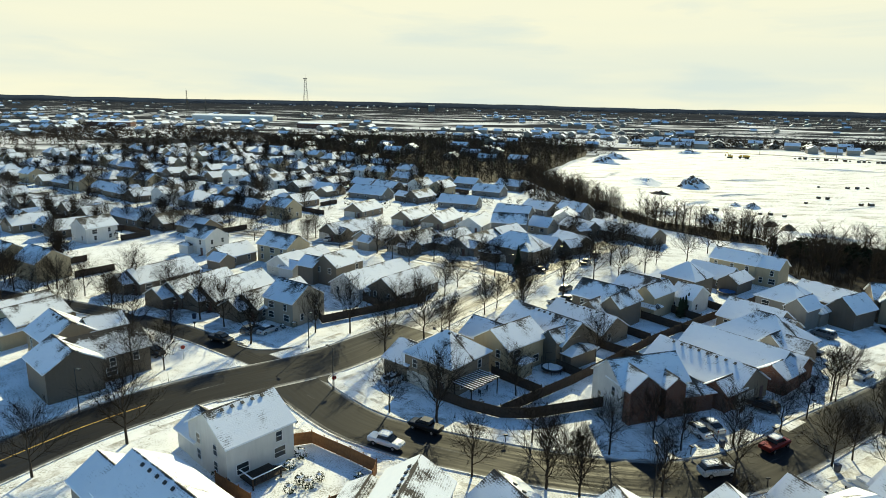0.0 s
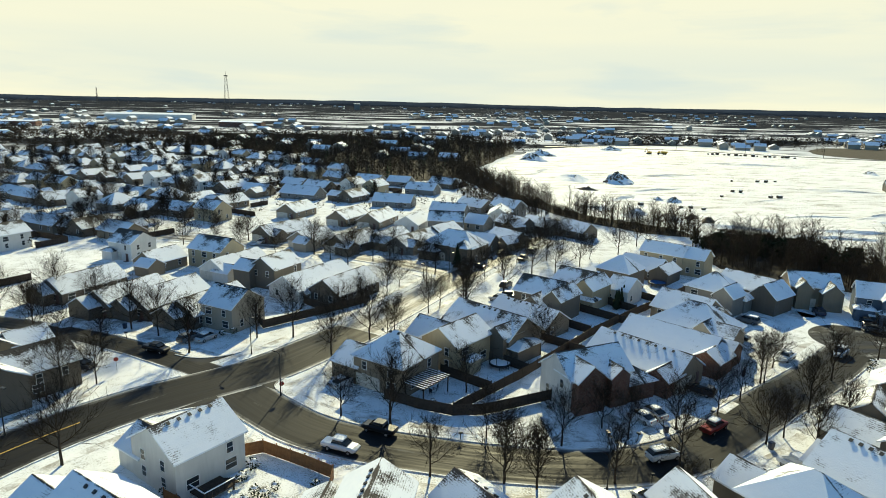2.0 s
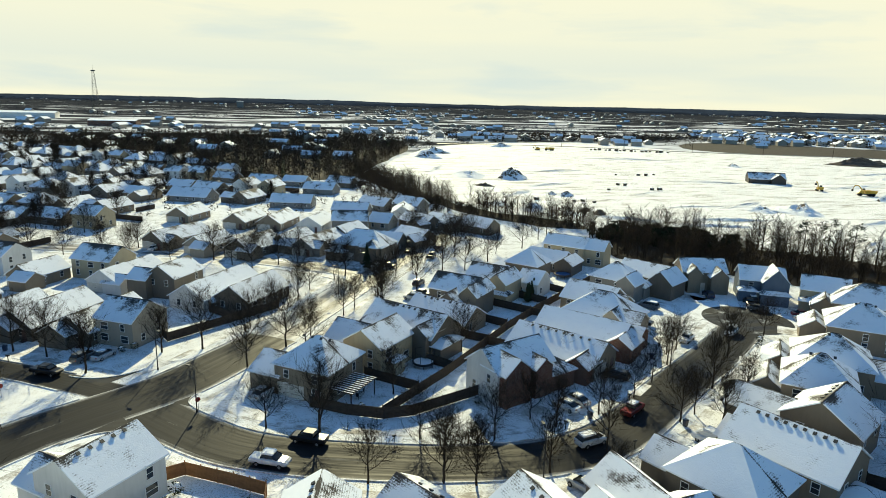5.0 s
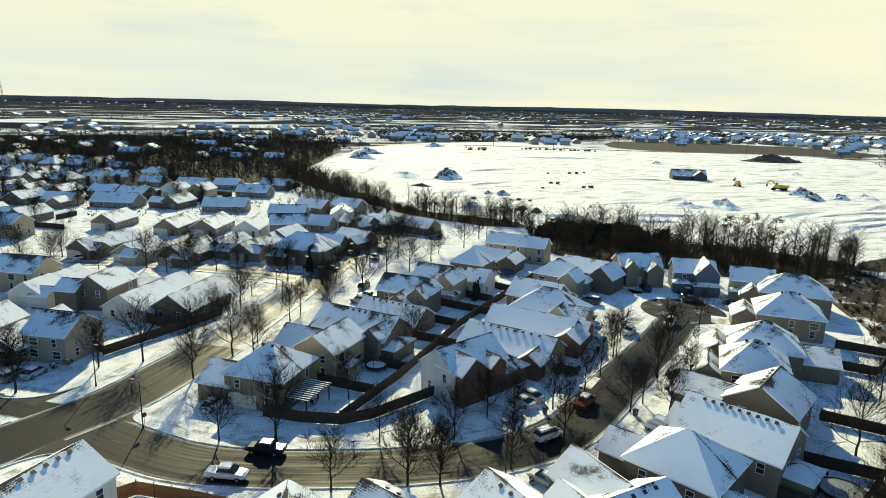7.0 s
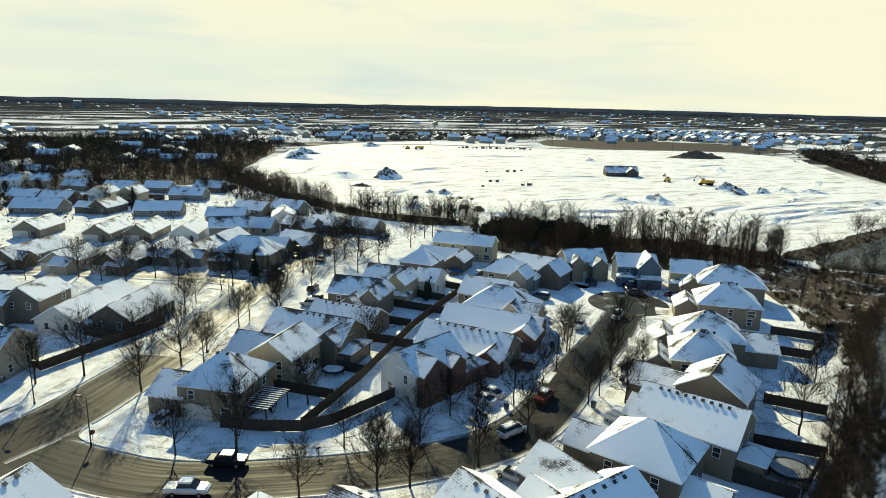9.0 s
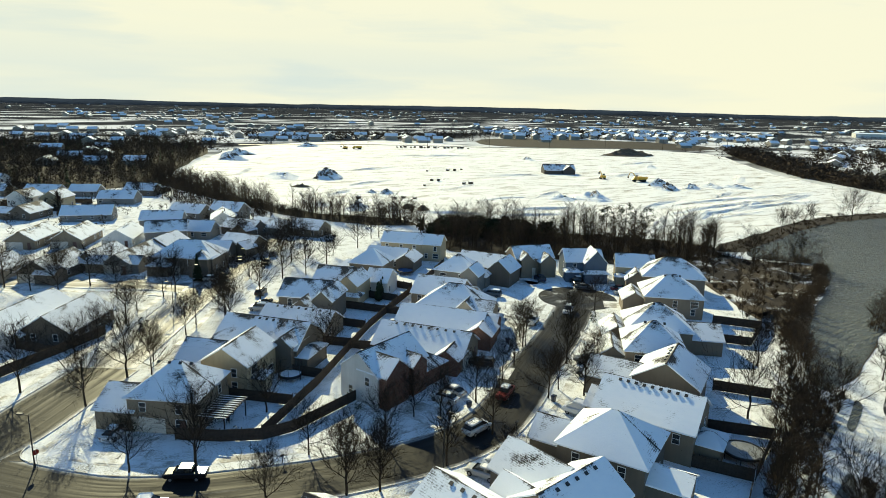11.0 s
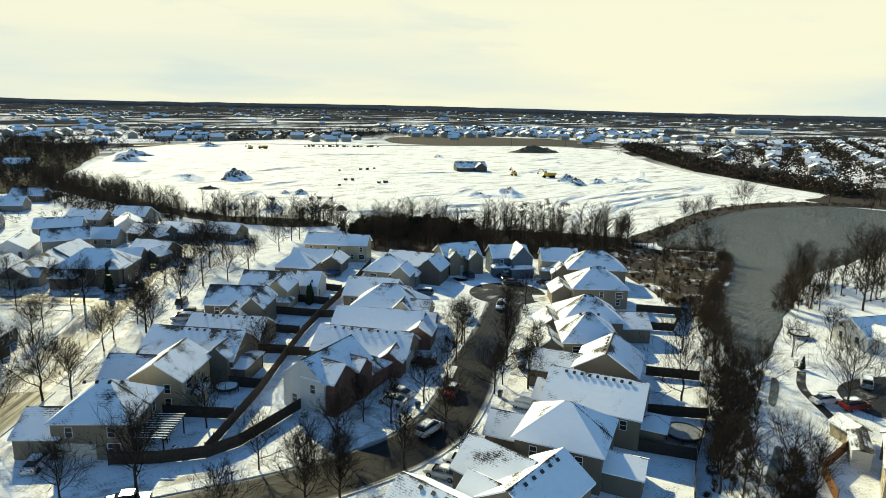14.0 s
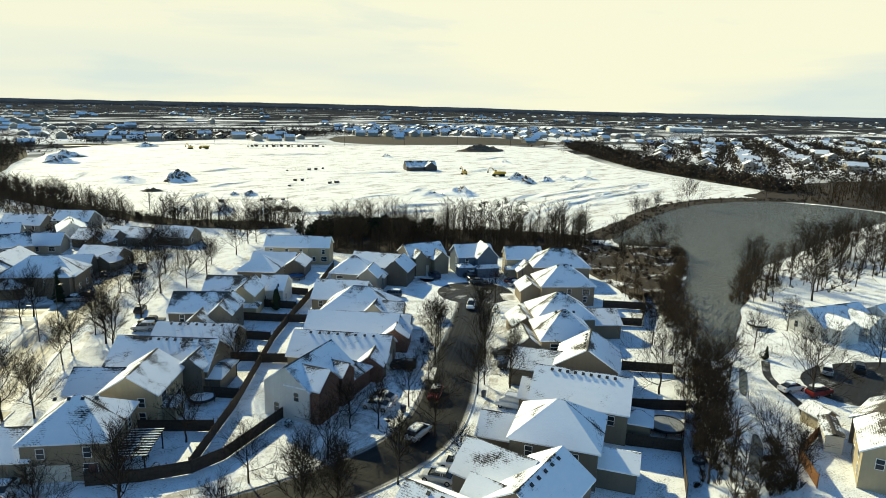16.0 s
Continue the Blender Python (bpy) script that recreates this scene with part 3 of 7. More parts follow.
def block(root, L, W, e, kind, colour, snow, rise, at=(0, 0, 0), turn=0.0, vents=0, names=("wall", "roof")):
    """Walls and roof of one wing, under root."""
    m = pose(*at, 0, 0, turn)
    rise_fn = gable_shell(L, W, e, rise) if kind == "gable" else box(-L / 2, L / 2, -W / 2, W / 2, 0, e)
    w = link_mesh(names[0], *rise_fn, SIDING[colour], root)
    w.matrix_basis = m
    rv, rf = gable_roof(L, W, e, rise) if kind == "gable" else hip_roof(L, W, e, rise)
    r = link_mesh(names[1], rv, rf, [ROOFS[snow], M_TRIM], root)
    r.matrix_basis = m
    k = rise / (W / 2)
    for i in range(abs(vents)):
        s = 1 if vents > 0 else -1
        xx = (i - (abs(vents) - 1) / 2) * min(1.6, L * 0.75 / abs(vents))
        vz = e + rise + 0.22 - 0.55 * k
        vt = share("roof_vent", VENT, r, pose(xx, -s * 0.55, vz, s * math.degrees(math.atan(k)), 0, 0))
    return w, r


COLOUR_WORD = {"tan": "tan siding", "beige": "beige siding", "cream": "cream siding", "white": "white siding", "grey": "grey siding", "taupe": "taupe siding", "brown": "brown siding", "blue": "blue-grey siding", "brick": "red brick", "timber": "dark timber boards"}
SNOW_WORD = ["snow-covered roof", "mostly snowy roof", "patchy snow on dark shingles", "dark roof with thin snow"]


def house(x, y, rot, L, W, e, kind, colour, snow, rise=None, vents=0, wings=(), front=None, plainer=False):
    """A house with its ridge along local x. wings: (dx, dy, turn, L, W, eave, kind, rise, and a wall colour where it differs). front: the side with door and garage (-1: -y, 1: +y, 2: -x, 3: +x)."""
    storeys = 2 if e > 4.2 else 1
    size = "two-storey" if storeys == 2 else "single-storey"
    root = empty("house", pose(x, y, 0, 0, 0, rot), f"{size} {kind}-roofed house in {COLOUR_WORD[colour]}, {SNOW_WORD[snow]}", "house", "houses on the estate")
    W *= 0.83 if storeys == 1 and kind == "gable" and W >= 9.5 and not rise else 0.92 if kind == "gable" and not rise else 1.0
    rise = rise or W / 2 * ((0.62 if storeys == 1 else 0.64) if kind == "gable" else 0.74)
    e = e - 0.35 if e > 2.9 else e
    block(root, L, W, e, kind, colour, snow, rise, vents=vents)
    for dx, dy, turn, wl, ww, we, wk, wr, *own in wings:
        block(root, wl, ww, we, wk, own[0] if own else colour, snow if snow < 2 else 1, wr, (dx, dy, 0), turn, names=("wing_wall", "wing_roof"))
    rows = [0.95] if storeys == 1 else [0.95, e - 1.95]
    rnd = random.Random(int(x * 7 + y * 13))
    for z in rows:
        n = max(2, int(L / 3.6))
        for s, face in ((-1, 0), (1, 180)):
            for i in range(n):
                if rnd.random() < 0.8:
                    add_window(root, (i - (n - 1) / 2) * L / n + rnd.uniform(-0.3, 0.3), s * W / 2, z, face, rnd.random() < 0.3)
        n = 2
        for s, face in ((-1, -90), (1, 90)):
            for i in range(n):
                if rnd.random() < 0.6:
                    add_window(root, s * L / 2, (i - 0.5) * W * 0.45, z, face)
    if front is not None:
        m = {-1: pose(0, -W / 2, 0), 1: pose(0, W / 2, 0, 0, 0, 180), 2: pose(-L / 2, 0, 0, 0, 0, -90), 3: pose(L / 2, 0, 0, 0, 0, 90)}[front]
        span = L if abs(front) == 1 else W
        gd = link_mesh("garage_door", *join(*[box(-2.4, 2.4, -0.06, 0.02, 0.05 + 0.55 * k, 0.57 + 0.55 * k) for k in range(4)]), M_GARAGE, root)
        gd.matrix_basis = m @ pose(-span * 0.2, 0, 0)
        drive = link_mesh("driveway", *box(-2.5, 2.5, -8.0, -0.1, 0.0, 0.045), M_CONC)
        drive.matrix_basis = pose(x, y, 0, 0, 0, rot) @ m @ pose(-span * 0.2, 0, 0)
        tagged(drive, "concrete driveway with thawing snow", "driveway", kind="structure")
        dr = link_mesh("door", *join(box(-0.45, 0.45, -0.07, 0.02, 0.1, 2.15), box(-0.55, 0.55, -0.9, 0.0, 0.0, 0.12)), M_DOOR, root)
        dr.matrix_basis = m @ pose(span * 0.3, 0, 0)
    return root

house(-25.0, 73.1, 48, 9.3, 9.1, 5.4, "gable", "white", 1, rise=2.75, vents=5, wings=((-1.5, 5.6, 90, 5, 6, 2.8, "gable", 1.9),), front=1)
house(-30.7, 126.4, -34, 8.5, 9.5, 5.4, "gable", "beige", 1, vents=5, wings=((-4.6, -2.5, 0, 2.4, 4, 2.7, "hip", 0.8), (-5.0, 2.6, 0, 6, 5, 2.8, "gable", 1.6)), front=2)
house(-55.4, 139.0, 59, 15.5, 10, 2.8, "gable", "brown", 0, wings=((-8.5, 1.5, 0, 4, 6, 2.7, "gable", 1.7),), front=2)
house(-47.2, 137.7, 59, 16.9, 10.5, 2.8, "gable", "brown", 0, wings=((-8.5, 1.5, 0, 4, 6, 2.7, "gable", 1.7),), front=2)
house(-36.8, 132.2, 59, 16.1, 10, 2.8, "gable", "taupe", 1, wings=((-8.5, 1.5, 0, 4, 6, 2.7, "gable", 1.7),), front=2)
house(-68.4, 148.6, 59, 16.4, 10, 2.8, "gable", "brown", 0, wings=((-8.5, 1.5, 0, 4, 6, 2.7, "gable", 1.7),), front=2)
house(-69.7, 183.4, -32, 9.1, 9, 5.4, "gable", "white", 3, front=-1, wings=((-3, -5, 0, 4, 2, 2.6, "hip", 0.6),))
house(-58.5, 171.3, 58, 10.5, 9.5, 2.8, "gable", "tan", 0, front=2, wings=((-6, -3, 90, 5, 5, 2.7, "gable", 1.5),))
house(-44.8, 174.3, -32, 11.5, 9.5, 5.4, "gable", "cream", 2, vents=3, front=1)
house(-38.0, 165.1, 58, 16.3, 10, 2.8, "gable", "white", 0, front=2, wings=((-6, -3, 90, 5, 5, 2.7, "gable", 1.5),))
house(-26.4, 155.4, 58, 10.1, 8.5, 5.4, "gable", "taupe", 1, wings=((-4, 4.5, 90, 5, 6, 4.6, "gable", 1.8),))
house(-16.8, 149.4, 54, 19.9, 11, 2.8, "gable", "white", 0)
house(-9.2, 144.2, 54, 15.1, 11, 2.8, "gable", "brown", 0)
house(12.0, 225.2, 66, 15.4, 10.5, 2.8, "gable", "white", 0, front=2, vents=4)
house(-0.5, 231.4, 64, 17.0, 10.5, 2.8, "gable", "tan", 1, front=2, vents=4)
house(-11.9, 235.6, 62, 15.6, 10, 2.8, "gable", "tan", 1, front=2, vents=4)
house(-31.8, 249.8, 62, 14.2, 10.5, 2.8, "gable", "tan", 1, front=2, vents=4)
house(23.2, 218.5, -14, 11.8, 9, 5.0, "gable", "grey", 2, front=-1, vents=4, wings=((2.5, -5.2, 0, 5, 3, 2.7, "hip", 0.7),))
house(35.4, 223.2, -35, 7.8, 10, 2.8, "gable", "beige", 0)
house(46.0, 237.9, 75, 12.3, 9.5, 4.0, "gable", "white", 0, front=2, vents=4)
house(6.9, 273.5, -20, 17.1, 11, 3.0, "gable", "grey", 0)
house(22.3, 311.8, -30, 15.1, 11, 3.0, "gable", "grey", 0)
house(12.6, 341.1, -30, 12.6, 10, 3.0, "gable", "grey", 0)
house(-3.5, 345.8, -35, 15.2, 11, 3.0, "gable", "beige", 0)
house(-34.2, 295.7, -28, 18.5, 12, 3.0, "gable", "grey", 0)
house(-21.4, 197.5, 52, 12.0, 10, 2.8, "gable", "beige", 0, front=2, wings=((-6, -3, 90, 5, 5, 2.7, "gable", 1.5),))
house(-8.7, 191.8, 52, 15.3, 11, 2.8, "gable", "taupe", 1, front=2, wings=((-6, -3, 90, 5, 5, 2.7, "gable", 1.5),))
house(-31.5, 209.2, 50, 19.0, 10, 2.8, "gable", "taupe", 1, front=2, wings=((-6, -3, 90, 5, 5, 2.7, "gable", 1.5),))
house(2.6, 197.8, 52, 13.5, 8, 2.8, "gable", "tan", 0, front=2, wings=((-6, -3, 90, 5, 5, 2.7, "gable", 1.5),))
house(10.0, 193.4, 53, 18.9, 8, 2.8, "gable", "grey", 1, front=2, wings=((-6, -3, 90, 5, 5, 2.7, "gable", 1.5),))
house(21.8, 180.4, -38, 15.8, 10, 5.0, "hip", "brown", 1, wings=((5, -4.5, 90, 5, 5, 5.0, "hip", 1.6), (-5.5, -5, 90, 5, 5.5, 2.8, "hip", 1.6)), front=-1)
house(31.0, 190.1, -37, 8.9, 10, 2.8, "gable", "taupe", 0)
house(67.5, 210.5, -55, 12.0, 10, 2.8, "gable", "taupe", 0)
house(1.1, 97.3, -40, 9.8, 9.8, 5.4, "hip", "tan", 1, vents=4, wings=((-6.9, -0.8, 0, 5.6, 8.2, 3.0, "gable", 2.1),), front=-1)
house(12.0, 104.8, 44, 10.0, 8.4, 5.4, "gable", "cream", 1, vents=0, wings=((2.6, 7.4, 90, 7.0, 7.4, 3.0, "gable", 2.5), (-2, -4.8, 0, 3, 1.6, 2.6, "hip", 0.5)), front=3)
house(19.5, 112.6, -50, 16.0, 10.5, 4.5, "gable", "taupe", 1, vents=9, wings=((5.8, -3.2, 90, 5.5, 3.6, 5.0, "gable", 1.4), (8.6, -1, 0, 2.4, 7, 2.7, "hip", 0.9)), front=2)
house(28.8, 121.3, -50, 14.4, 10, 3.0, "gable", "tan", 0, vents=7, front=2)
house(34.7, 131.0, -45, 10.3, 9, 5.4, "gable", "taupe", 2, wings=((1.2, -4.6, 90, 6, 6.4, 3.0, "gable", 2.6), (5.0, -1.2, 90, 9, 4, 5.2, "gable", 1.8)), front=2)
house(44.8, 138.7, -47, 8.7, 8.5, 5.4, "gable", "cream", 2, wings=((4.6, -1.5, 90, 9, 4.5, 5.2, "gable", 1.9), (5.5, -5.2, 0, 4, 3, 2.8, "hip", 0.9)), front=2)
house(55.7, 137.6, -49, 5.4, 8, 4.0, "gable", "white", 0)
house(59.3, 149.2, -50, 8.8, 8.5, 5.4, "hip", "taupe", 0, wings=((-5.5, -1.5, 0, 5, 7, 3.6, "hip", 1.6),), front=2)
house(70.3, 160.0, -49, 11.1, 10, 3.0, "gable", "taupe", 0, wings=((6.5, -1.5, 90, 8, 5, 3.0, "gable", 1.6),), front=2)
house(79.6, 166.8, -48, 12.2, 8, 5.4, "gable", "cream", 0, vents=0, front=2)
house(85.6, 160.2, -48, 5.7, 7.5, 5.4, "gable", "cream", 0)
house(30.4, 90.2, 19, 11.5, 7.7, 5.4, "gable", "white", 1, wings=((-2.9, -2.6, 90, 5.6, 5.0, 5.4, "gable", 2.0, "brick"), (2.6, -2.8, 90, 4.8, 3.4, 5.0, "gable", 1.3, "brick"), (7.4, -1.0, 90, 7.5, 5.0, 2.9, "hip", 1.7, "brick")), front=-1, rise=2.9)
house(43.5, 98.4, -54, 16.9, 11, 3.2, "gable", "tan", 0, vents=8, wings=((6.2, -4.2, 90, 5.0, 4.0, 3.0, "gable", 1.4, "brick"),), front=3)
house(52.4, 106.0, -52, 17.1, 10.5, 3.2, "gable", "brown", 0, wings=((8.6, -2.4, 90, 6.0, 4.6, 3.0, "gable", 1.5, "brick"), (8.4, 3.2, 0, 4, 5, 3.0, "gable", 1.4, "brick")), front=3)
house(61.4, 114.6, -53, 14.6, 11.5, 3.2, "hip", "beige", 1, wings=((7.4, -2.6, 0, 4.0, 6.0, 3.1, "gable", 1.8, "brown"), (4.0, -3.5, 90, 5, 3.4, 3.8, "gable", 1.5)), front=3)
house(64.5, 124.4, -54, 11.4, 11.5, 3.2, "gable", "tan", 0, wings=((6.4, -1.0, 0, 4.0, 6.0, 3.0, "gable", 1.8),), front=3)
house(75.6, 133.6, -55, 9.4, 9, 5.0, "hip", "grey", 0, wings=((4.8, -3.0, 90, 6, 4.4, 4.6, "gable", 1.9), (5.4, 2, 0, 4, 4.6, 3, "hip", 1.4)), front=3)
house(87.4, 137.3, -60, 13.6, 10, 4.0, "gable", "brown", 0, wings=((6.5, -4.0, 90, 8, 6, 4.0, "gable", 2.6),), front=3)
house(100.1, 134.3, -20, 10.7, 8.5, 5.4, "gable", "tan", 1, front=-1, wings=((-3, -4.4, 90, 3, 3, 5.2, "gable", 1.5), (3.0, -4.6, 90, 3.4, 4.2, 4.4, "gable", 1.8)))
house(109.5, 124.2, -32, 10.0, 8.6, 5.4, "gable", "blue", 0, wings=((2.4, -3.4, 90, 6.5, 5.5, 5.4, "gable", 3.0), (-3.4, -4.6, 0, 3.6, 2.6, 2.7, "hip", 0.8), (2.2, -6.9, 0, 6.0, 1.8, 2.7, "hip", 0.7)), front=-1)
house(117.5, 113.0, -45, 9.5, 8.5, 5.4, "gable", "cream", 0, wings=((-3.0, -4.8, 0, 3.5, 2.4, 2.7, "hip", 0.7),), front=-1)
house(42.5, 54.1, -66, 10.6, 9.8, 5.4, "hip", "taupe", 0, vents=0, wings=((-7.2, 1.2, 0, 6, 6, 3.0, "gable", 1.9), (7.4, -1.6, 0, 5.0, 4.6, 2.9, "gable", 1.2)), front=2)
house(54.4, 57.6, -67, 13.3, 10.5, 5.0, "gable", "tan", 0, vents=9, wings=((8.0, -1.0, 0, 3.4, 4.6, 2.8, "hip", 0.9), (-7.4, 1.5, 0, 3, 6, 3.0, "gable", 1.8)), front=2)
house(66.6, 63.6, 26, 9.5, 10.5, 5.0, "gable", "taupe", 1, vents=-5, wings=((-0.5, 8.0, 90, 8.5, 8.0, 3.2, "gable", 2.0),))
house(74.9, 73.6, -45, 9.9, 10.5, 5.0, "hip", "tan", 1, wings=((-7.0, -0.5, 90, 7.5, 5.0, 3.0, "gable", 1.7),), vents=3, front=2)
house(84.4, 80.3, -43, 11.5, 10.5, 5.0, "hip", "tan", 1, wings=((-7.6, -0.5, 90, 7.5, 5.0, 3.0, "gable", 1.7), (8.4, 0.5, 0, 6.5, 8.5, 3.0, "gable", 1.9)), vents=2, front=2)
house(104.9, 92.3, -43, 12.3, 10.5, 5.0, "hip", "tan", 1, wings=((-8.0, 0.5, 90, 7.0, 5.0, 3.0, "gable", 1.7),), vents=3, front=2)
house(119.4, 102.8, -46, 14.4, 10.5, 5.0, "hip", "tan", 1, wings=((-8.6, -0.5, 90, 8.0, 5.0, 3.2, "gable", 1.8),), front=2)
house(127.5, 40.5, -27, 15.0, 10, 3.2, "gable", "white", 0, wings=((3, -5, 90, 6, 5, 3.2, "gable", 1.8), (-4, -5, 90, 5, 5, 3.2, "gable", 1.6)))
house(140.5, 31.5, -20, 13.0, 10, 3.2, "gable", "white", 0)
house(29.6, 48.4, 7, 10.5, 8.2, 5.2, "gable", "taupe", 0, vents=5, wings=((1.4, 5.6, 90, 8.6, 6.6, 4.4, "gable", 2.6), (-3.4, 3.8, 90, 5.0, 4.4, 4.4, "gable", 1.6)))
house(68.8, 22.2, 14, 9.0, 7.5, 5.4, "gable", "cream", 2, wings=((-2.5, -4.8, 0, 4, 2.2, 2.7, "hip", 0.7),))
house(79.8, 23.6, -6, 9.0, 7.6, 4.2, "gable", "taupe", 3, vents=4)
house(-55.5, 97.5, 48, 12.0, 9.0, 4.8, "gable", "brown", 3, wings=((-6.1, -1.9, 90, 9.0, 8.0, 5.0, "gable", 2.4),), vents=0)
house(-65.8, 104.2, -41, 10.0, 9.0, 5.0, "gable", "tan", 1, vents=3, wings=((2, 6, 90, 6, 7, 4.4, "gable", 2.2),))
house(-77.5, 114.2, 62, 10.0, 9.5, 4.2, "gable", "cream", 1, wings=((-6, -1, 0, 4, 6, 3, "gable", 1.8),))
house(-28.2, 58.2, -40, 13.0, 9.5, 4.6, "gable", "grey", 0, vents=5, wings=((-9.3, -1.4, 0, 6.5, 6.5, 3.0, "gable", 2.0),))
house(-3.3, 56.4, 76, 11.0, 8.0, 5.4, "gable", "tan", 1, vents=-7, wings=((2.5, 5.6, 0, 5, 5, 2.9, "gable", 1.4),))
house(8.6, 59.4, -60, 9.0, 7.0, 3.2, "gable", "taupe", 1, vents=-3)
house(18.9, 51.4, -80, 10.5, 8.5, 5.4, "gable", "brown", 0, vents=4)
house(40.6, 196.4, -57, 11.5, 9.5, 2.8, "gable", "taupe", 0, wings=((4, -4.5, 90, 5, 5, 2.7, "gable", 1.6),))
house(40.5, 262.5, -50, 14.0, 10.5, 3.0, "gable", "grey", 0, vents=6)
house(48.5, 221.0, -60, 13.5, 9.5, 3.2, "gable", "brown", 1, wings=((4, -4.5, 90, 5, 6, 3.0, "gable", 1.9),))
house(57.5, 218.5, -60, 14.0, 8.0, 2.9, "gable", "grey", 0)
house(20.5, 206.0, 50, 12.0, 9.0, 2.8, "gable", "tan", 0)
house(28.0, 249.0, -25, 14.0, 10.0, 2.9, "gable", "grey", 0, vents=5)
house(52.0, 250.5, -48, 12.0, 9.0, 4.6, "gable", "grey", 0, wings=((3, -4.5, 90, 5, 5, 3.0, "gable", 1.8),))


# ---- trees ----


def spikes(segs, sides=3):
    """One mesh of thin tapered limbs; segs: (p, q, r0, r1)."""
    p = np.array([s[0] for s in segs])
    q = np.array([s[1] for s in segs])
    r = np.array([[s[2], s[3]] for s in segs])
    d = q - p
    d /= np.linalg.norm(d, axis=1, keepdims=True) + 1e-9
    up = np.where(np.abs(d[:, 2:3]) > 0.9, np.array([[1.0, 0, 0]]), np.array([[0, 0, 1.0]]))
    a = np.cross(d, up)
    a /= np.linalg.norm(a, axis=1, keepdims=True)
    b = np.cross(d, a)
    verts, n = [], len(segs)
    for end, c in ((0, p), (1, q)):
        for k in range(sides):
            w = 6.28318 * k / sides
            verts.append(c + (a * math.cos(w) + b * math.sin(w)) * r[:, end:end + 1])
    v = np.stack(verts, 1).reshape(-1, 3)
    base = np.arange(n) * 2 * sides
    f = [np.stack([base + k, base + (k + 1) % sides, base + sides + (k + 1) % sides, base + sides + k], 1) for k in range(sides)]
    return v, np.concatenate(f)


def ribbons(segs):
    """Hair-thin twigs: flat slivers, two at each twig, that cross."""
    p, q = np.array([s[0] for s in segs]), np.array([s[1] for s in segs])
    r = np.array([[s[2]] for s in segs])
    d = q - p
    a = np.cross(d, np.random.default_rng(3).normal(size=d.shape))
    a = a / (np.linalg.norm(a, axis=1, keepdims=True) + 1e-9) * r
    v = np.stack([p - a, p + a, q], 1).reshape(-1, 3)
    return v, np.arange(len(v)).reshape(-1, 3)


def twig_mesh(name, thick, thin, mat):
    va, fa = spikes(thick, 3)
    vb, fb = ribbons(thin)
    fa = np.concatenate([fa[:, [0, 1, 2]], fa[:, [0, 2, 3]]])
    return fast_mesh(name, np.concatenate([va, vb]), np.concatenate([fa, fb + len(va)]), mat)


def fast_mesh(name, v, f, mat):
    me = bpy.data.meshes.new(name)
    k = f.shape[1]
    me.vertices.add(len(v))
    me.vertices.foreach_set("co", np.asarray(v, np.float32).ravel())
    me.loops.add(f.size)
    me.loops.foreach_set("vertex_index", f.astype(np.int32).ravel())
    me.polygons.add(len(f))
    me.polygons.foreach_set("loop_start", np.arange(0, f.size, k, dtype=np.int32))
    me.update(calc_edges=True)
    me.materials.append(mat)
    return me


def grow(seed, kind, h):
    """Trunk and limb segments of a leafless tree of height h."""
    rng = random.Random(seed)
    spread = {"round": 0.60, "vase": 0.50, "dense": 0.50, "wide": 0.80}[kind]
    clear = {"round": 0.22, "vase": 0.20, "dense": 0.14, "wide": 0.16}[kind] * h
    trunk, limbs, twigs = [], [], []
    r0 = 0.017 * h + 0.02
    p, top, n = Vector((0, 0, 0)), h * 0.80, 8
    spine = [p]
    for i in range(n):
        q = Vector((rng.uniform(-1, 1) * 0.012 * h, rng.uniform(-1, 1) * 0.012 * h, (i + 1) / n * top))
        trunk.append((spine[-1], q, r0 * (1 - 0.85 * i / n), r0 * (1 - 0.85 * (i + 1) / n)))
        spine.append(q)

    def branch(p, d, length, r, depth):
        segs = 3 if depth < 2 else 1 if depth > 2 else 2
        kids = {0: 7, 1: 14, 2: 9}.get(depth, 0)
        if kind == "dense":
            kids += 2
        for s in range(segs):
            d = (d + Vector((rng.uniform(-1, 1), rng.uniform(-1, 1), rng.uniform(-0.3, 1))) * (0.16 + 0.05 * depth) + Vector((0, 0, 0.10))).normalized()
            q = p + d * length / segs
            (limbs if depth < 2 else twigs).append((p, q, max(r * (1 - s / segs * 0.6), 0.019), max(r * (1 - (s + 1) / segs * 0.6), 0.013)))
            for _ in range((kids + segs - 1 - s) // segs):
                side = d.orthogonal().normalized()
                side.rotate(Matrix.Rotation(rng.uniform(0, 6.28), 3, d))
                nd_ = (d * rng.uniform(0.6, 1.0) + side * rng.uniform(0.5, 0.95)).normalized()
                if depth < 3:
                    branch(p.lerp(q, rng.uniform(0.3, 1)), nd_, length * rng.uniform(0.42, 0.72), r * 0.5, depth + 1)
            p = q

    count = {"round": 13, "vase": 14, "dense": 18, "wide": 13}[kind]
    for i in range(count):
        t = i / (count - 1)
        z = clear + (top - clear) * t
        a = i * 2.4 + rng.uniform(-0.4, 0.4)
        lift = {"round": 0.55, "vase": 0.95, "dense": 1.0, "wide": 0.35}[kind] + t * 0.9
        d = Vector((math.cos(a), math.sin(a), lift)).normalized()
        ln = h * spread * (1 - 0.55 * t) * rng.uniform(0.8, 1.1)
        branch(Vector((0, 0, z)), d, ln, r0 * 0.42 * (1 - 0.5 * t), 1)
    return trunk, limbs, twigs


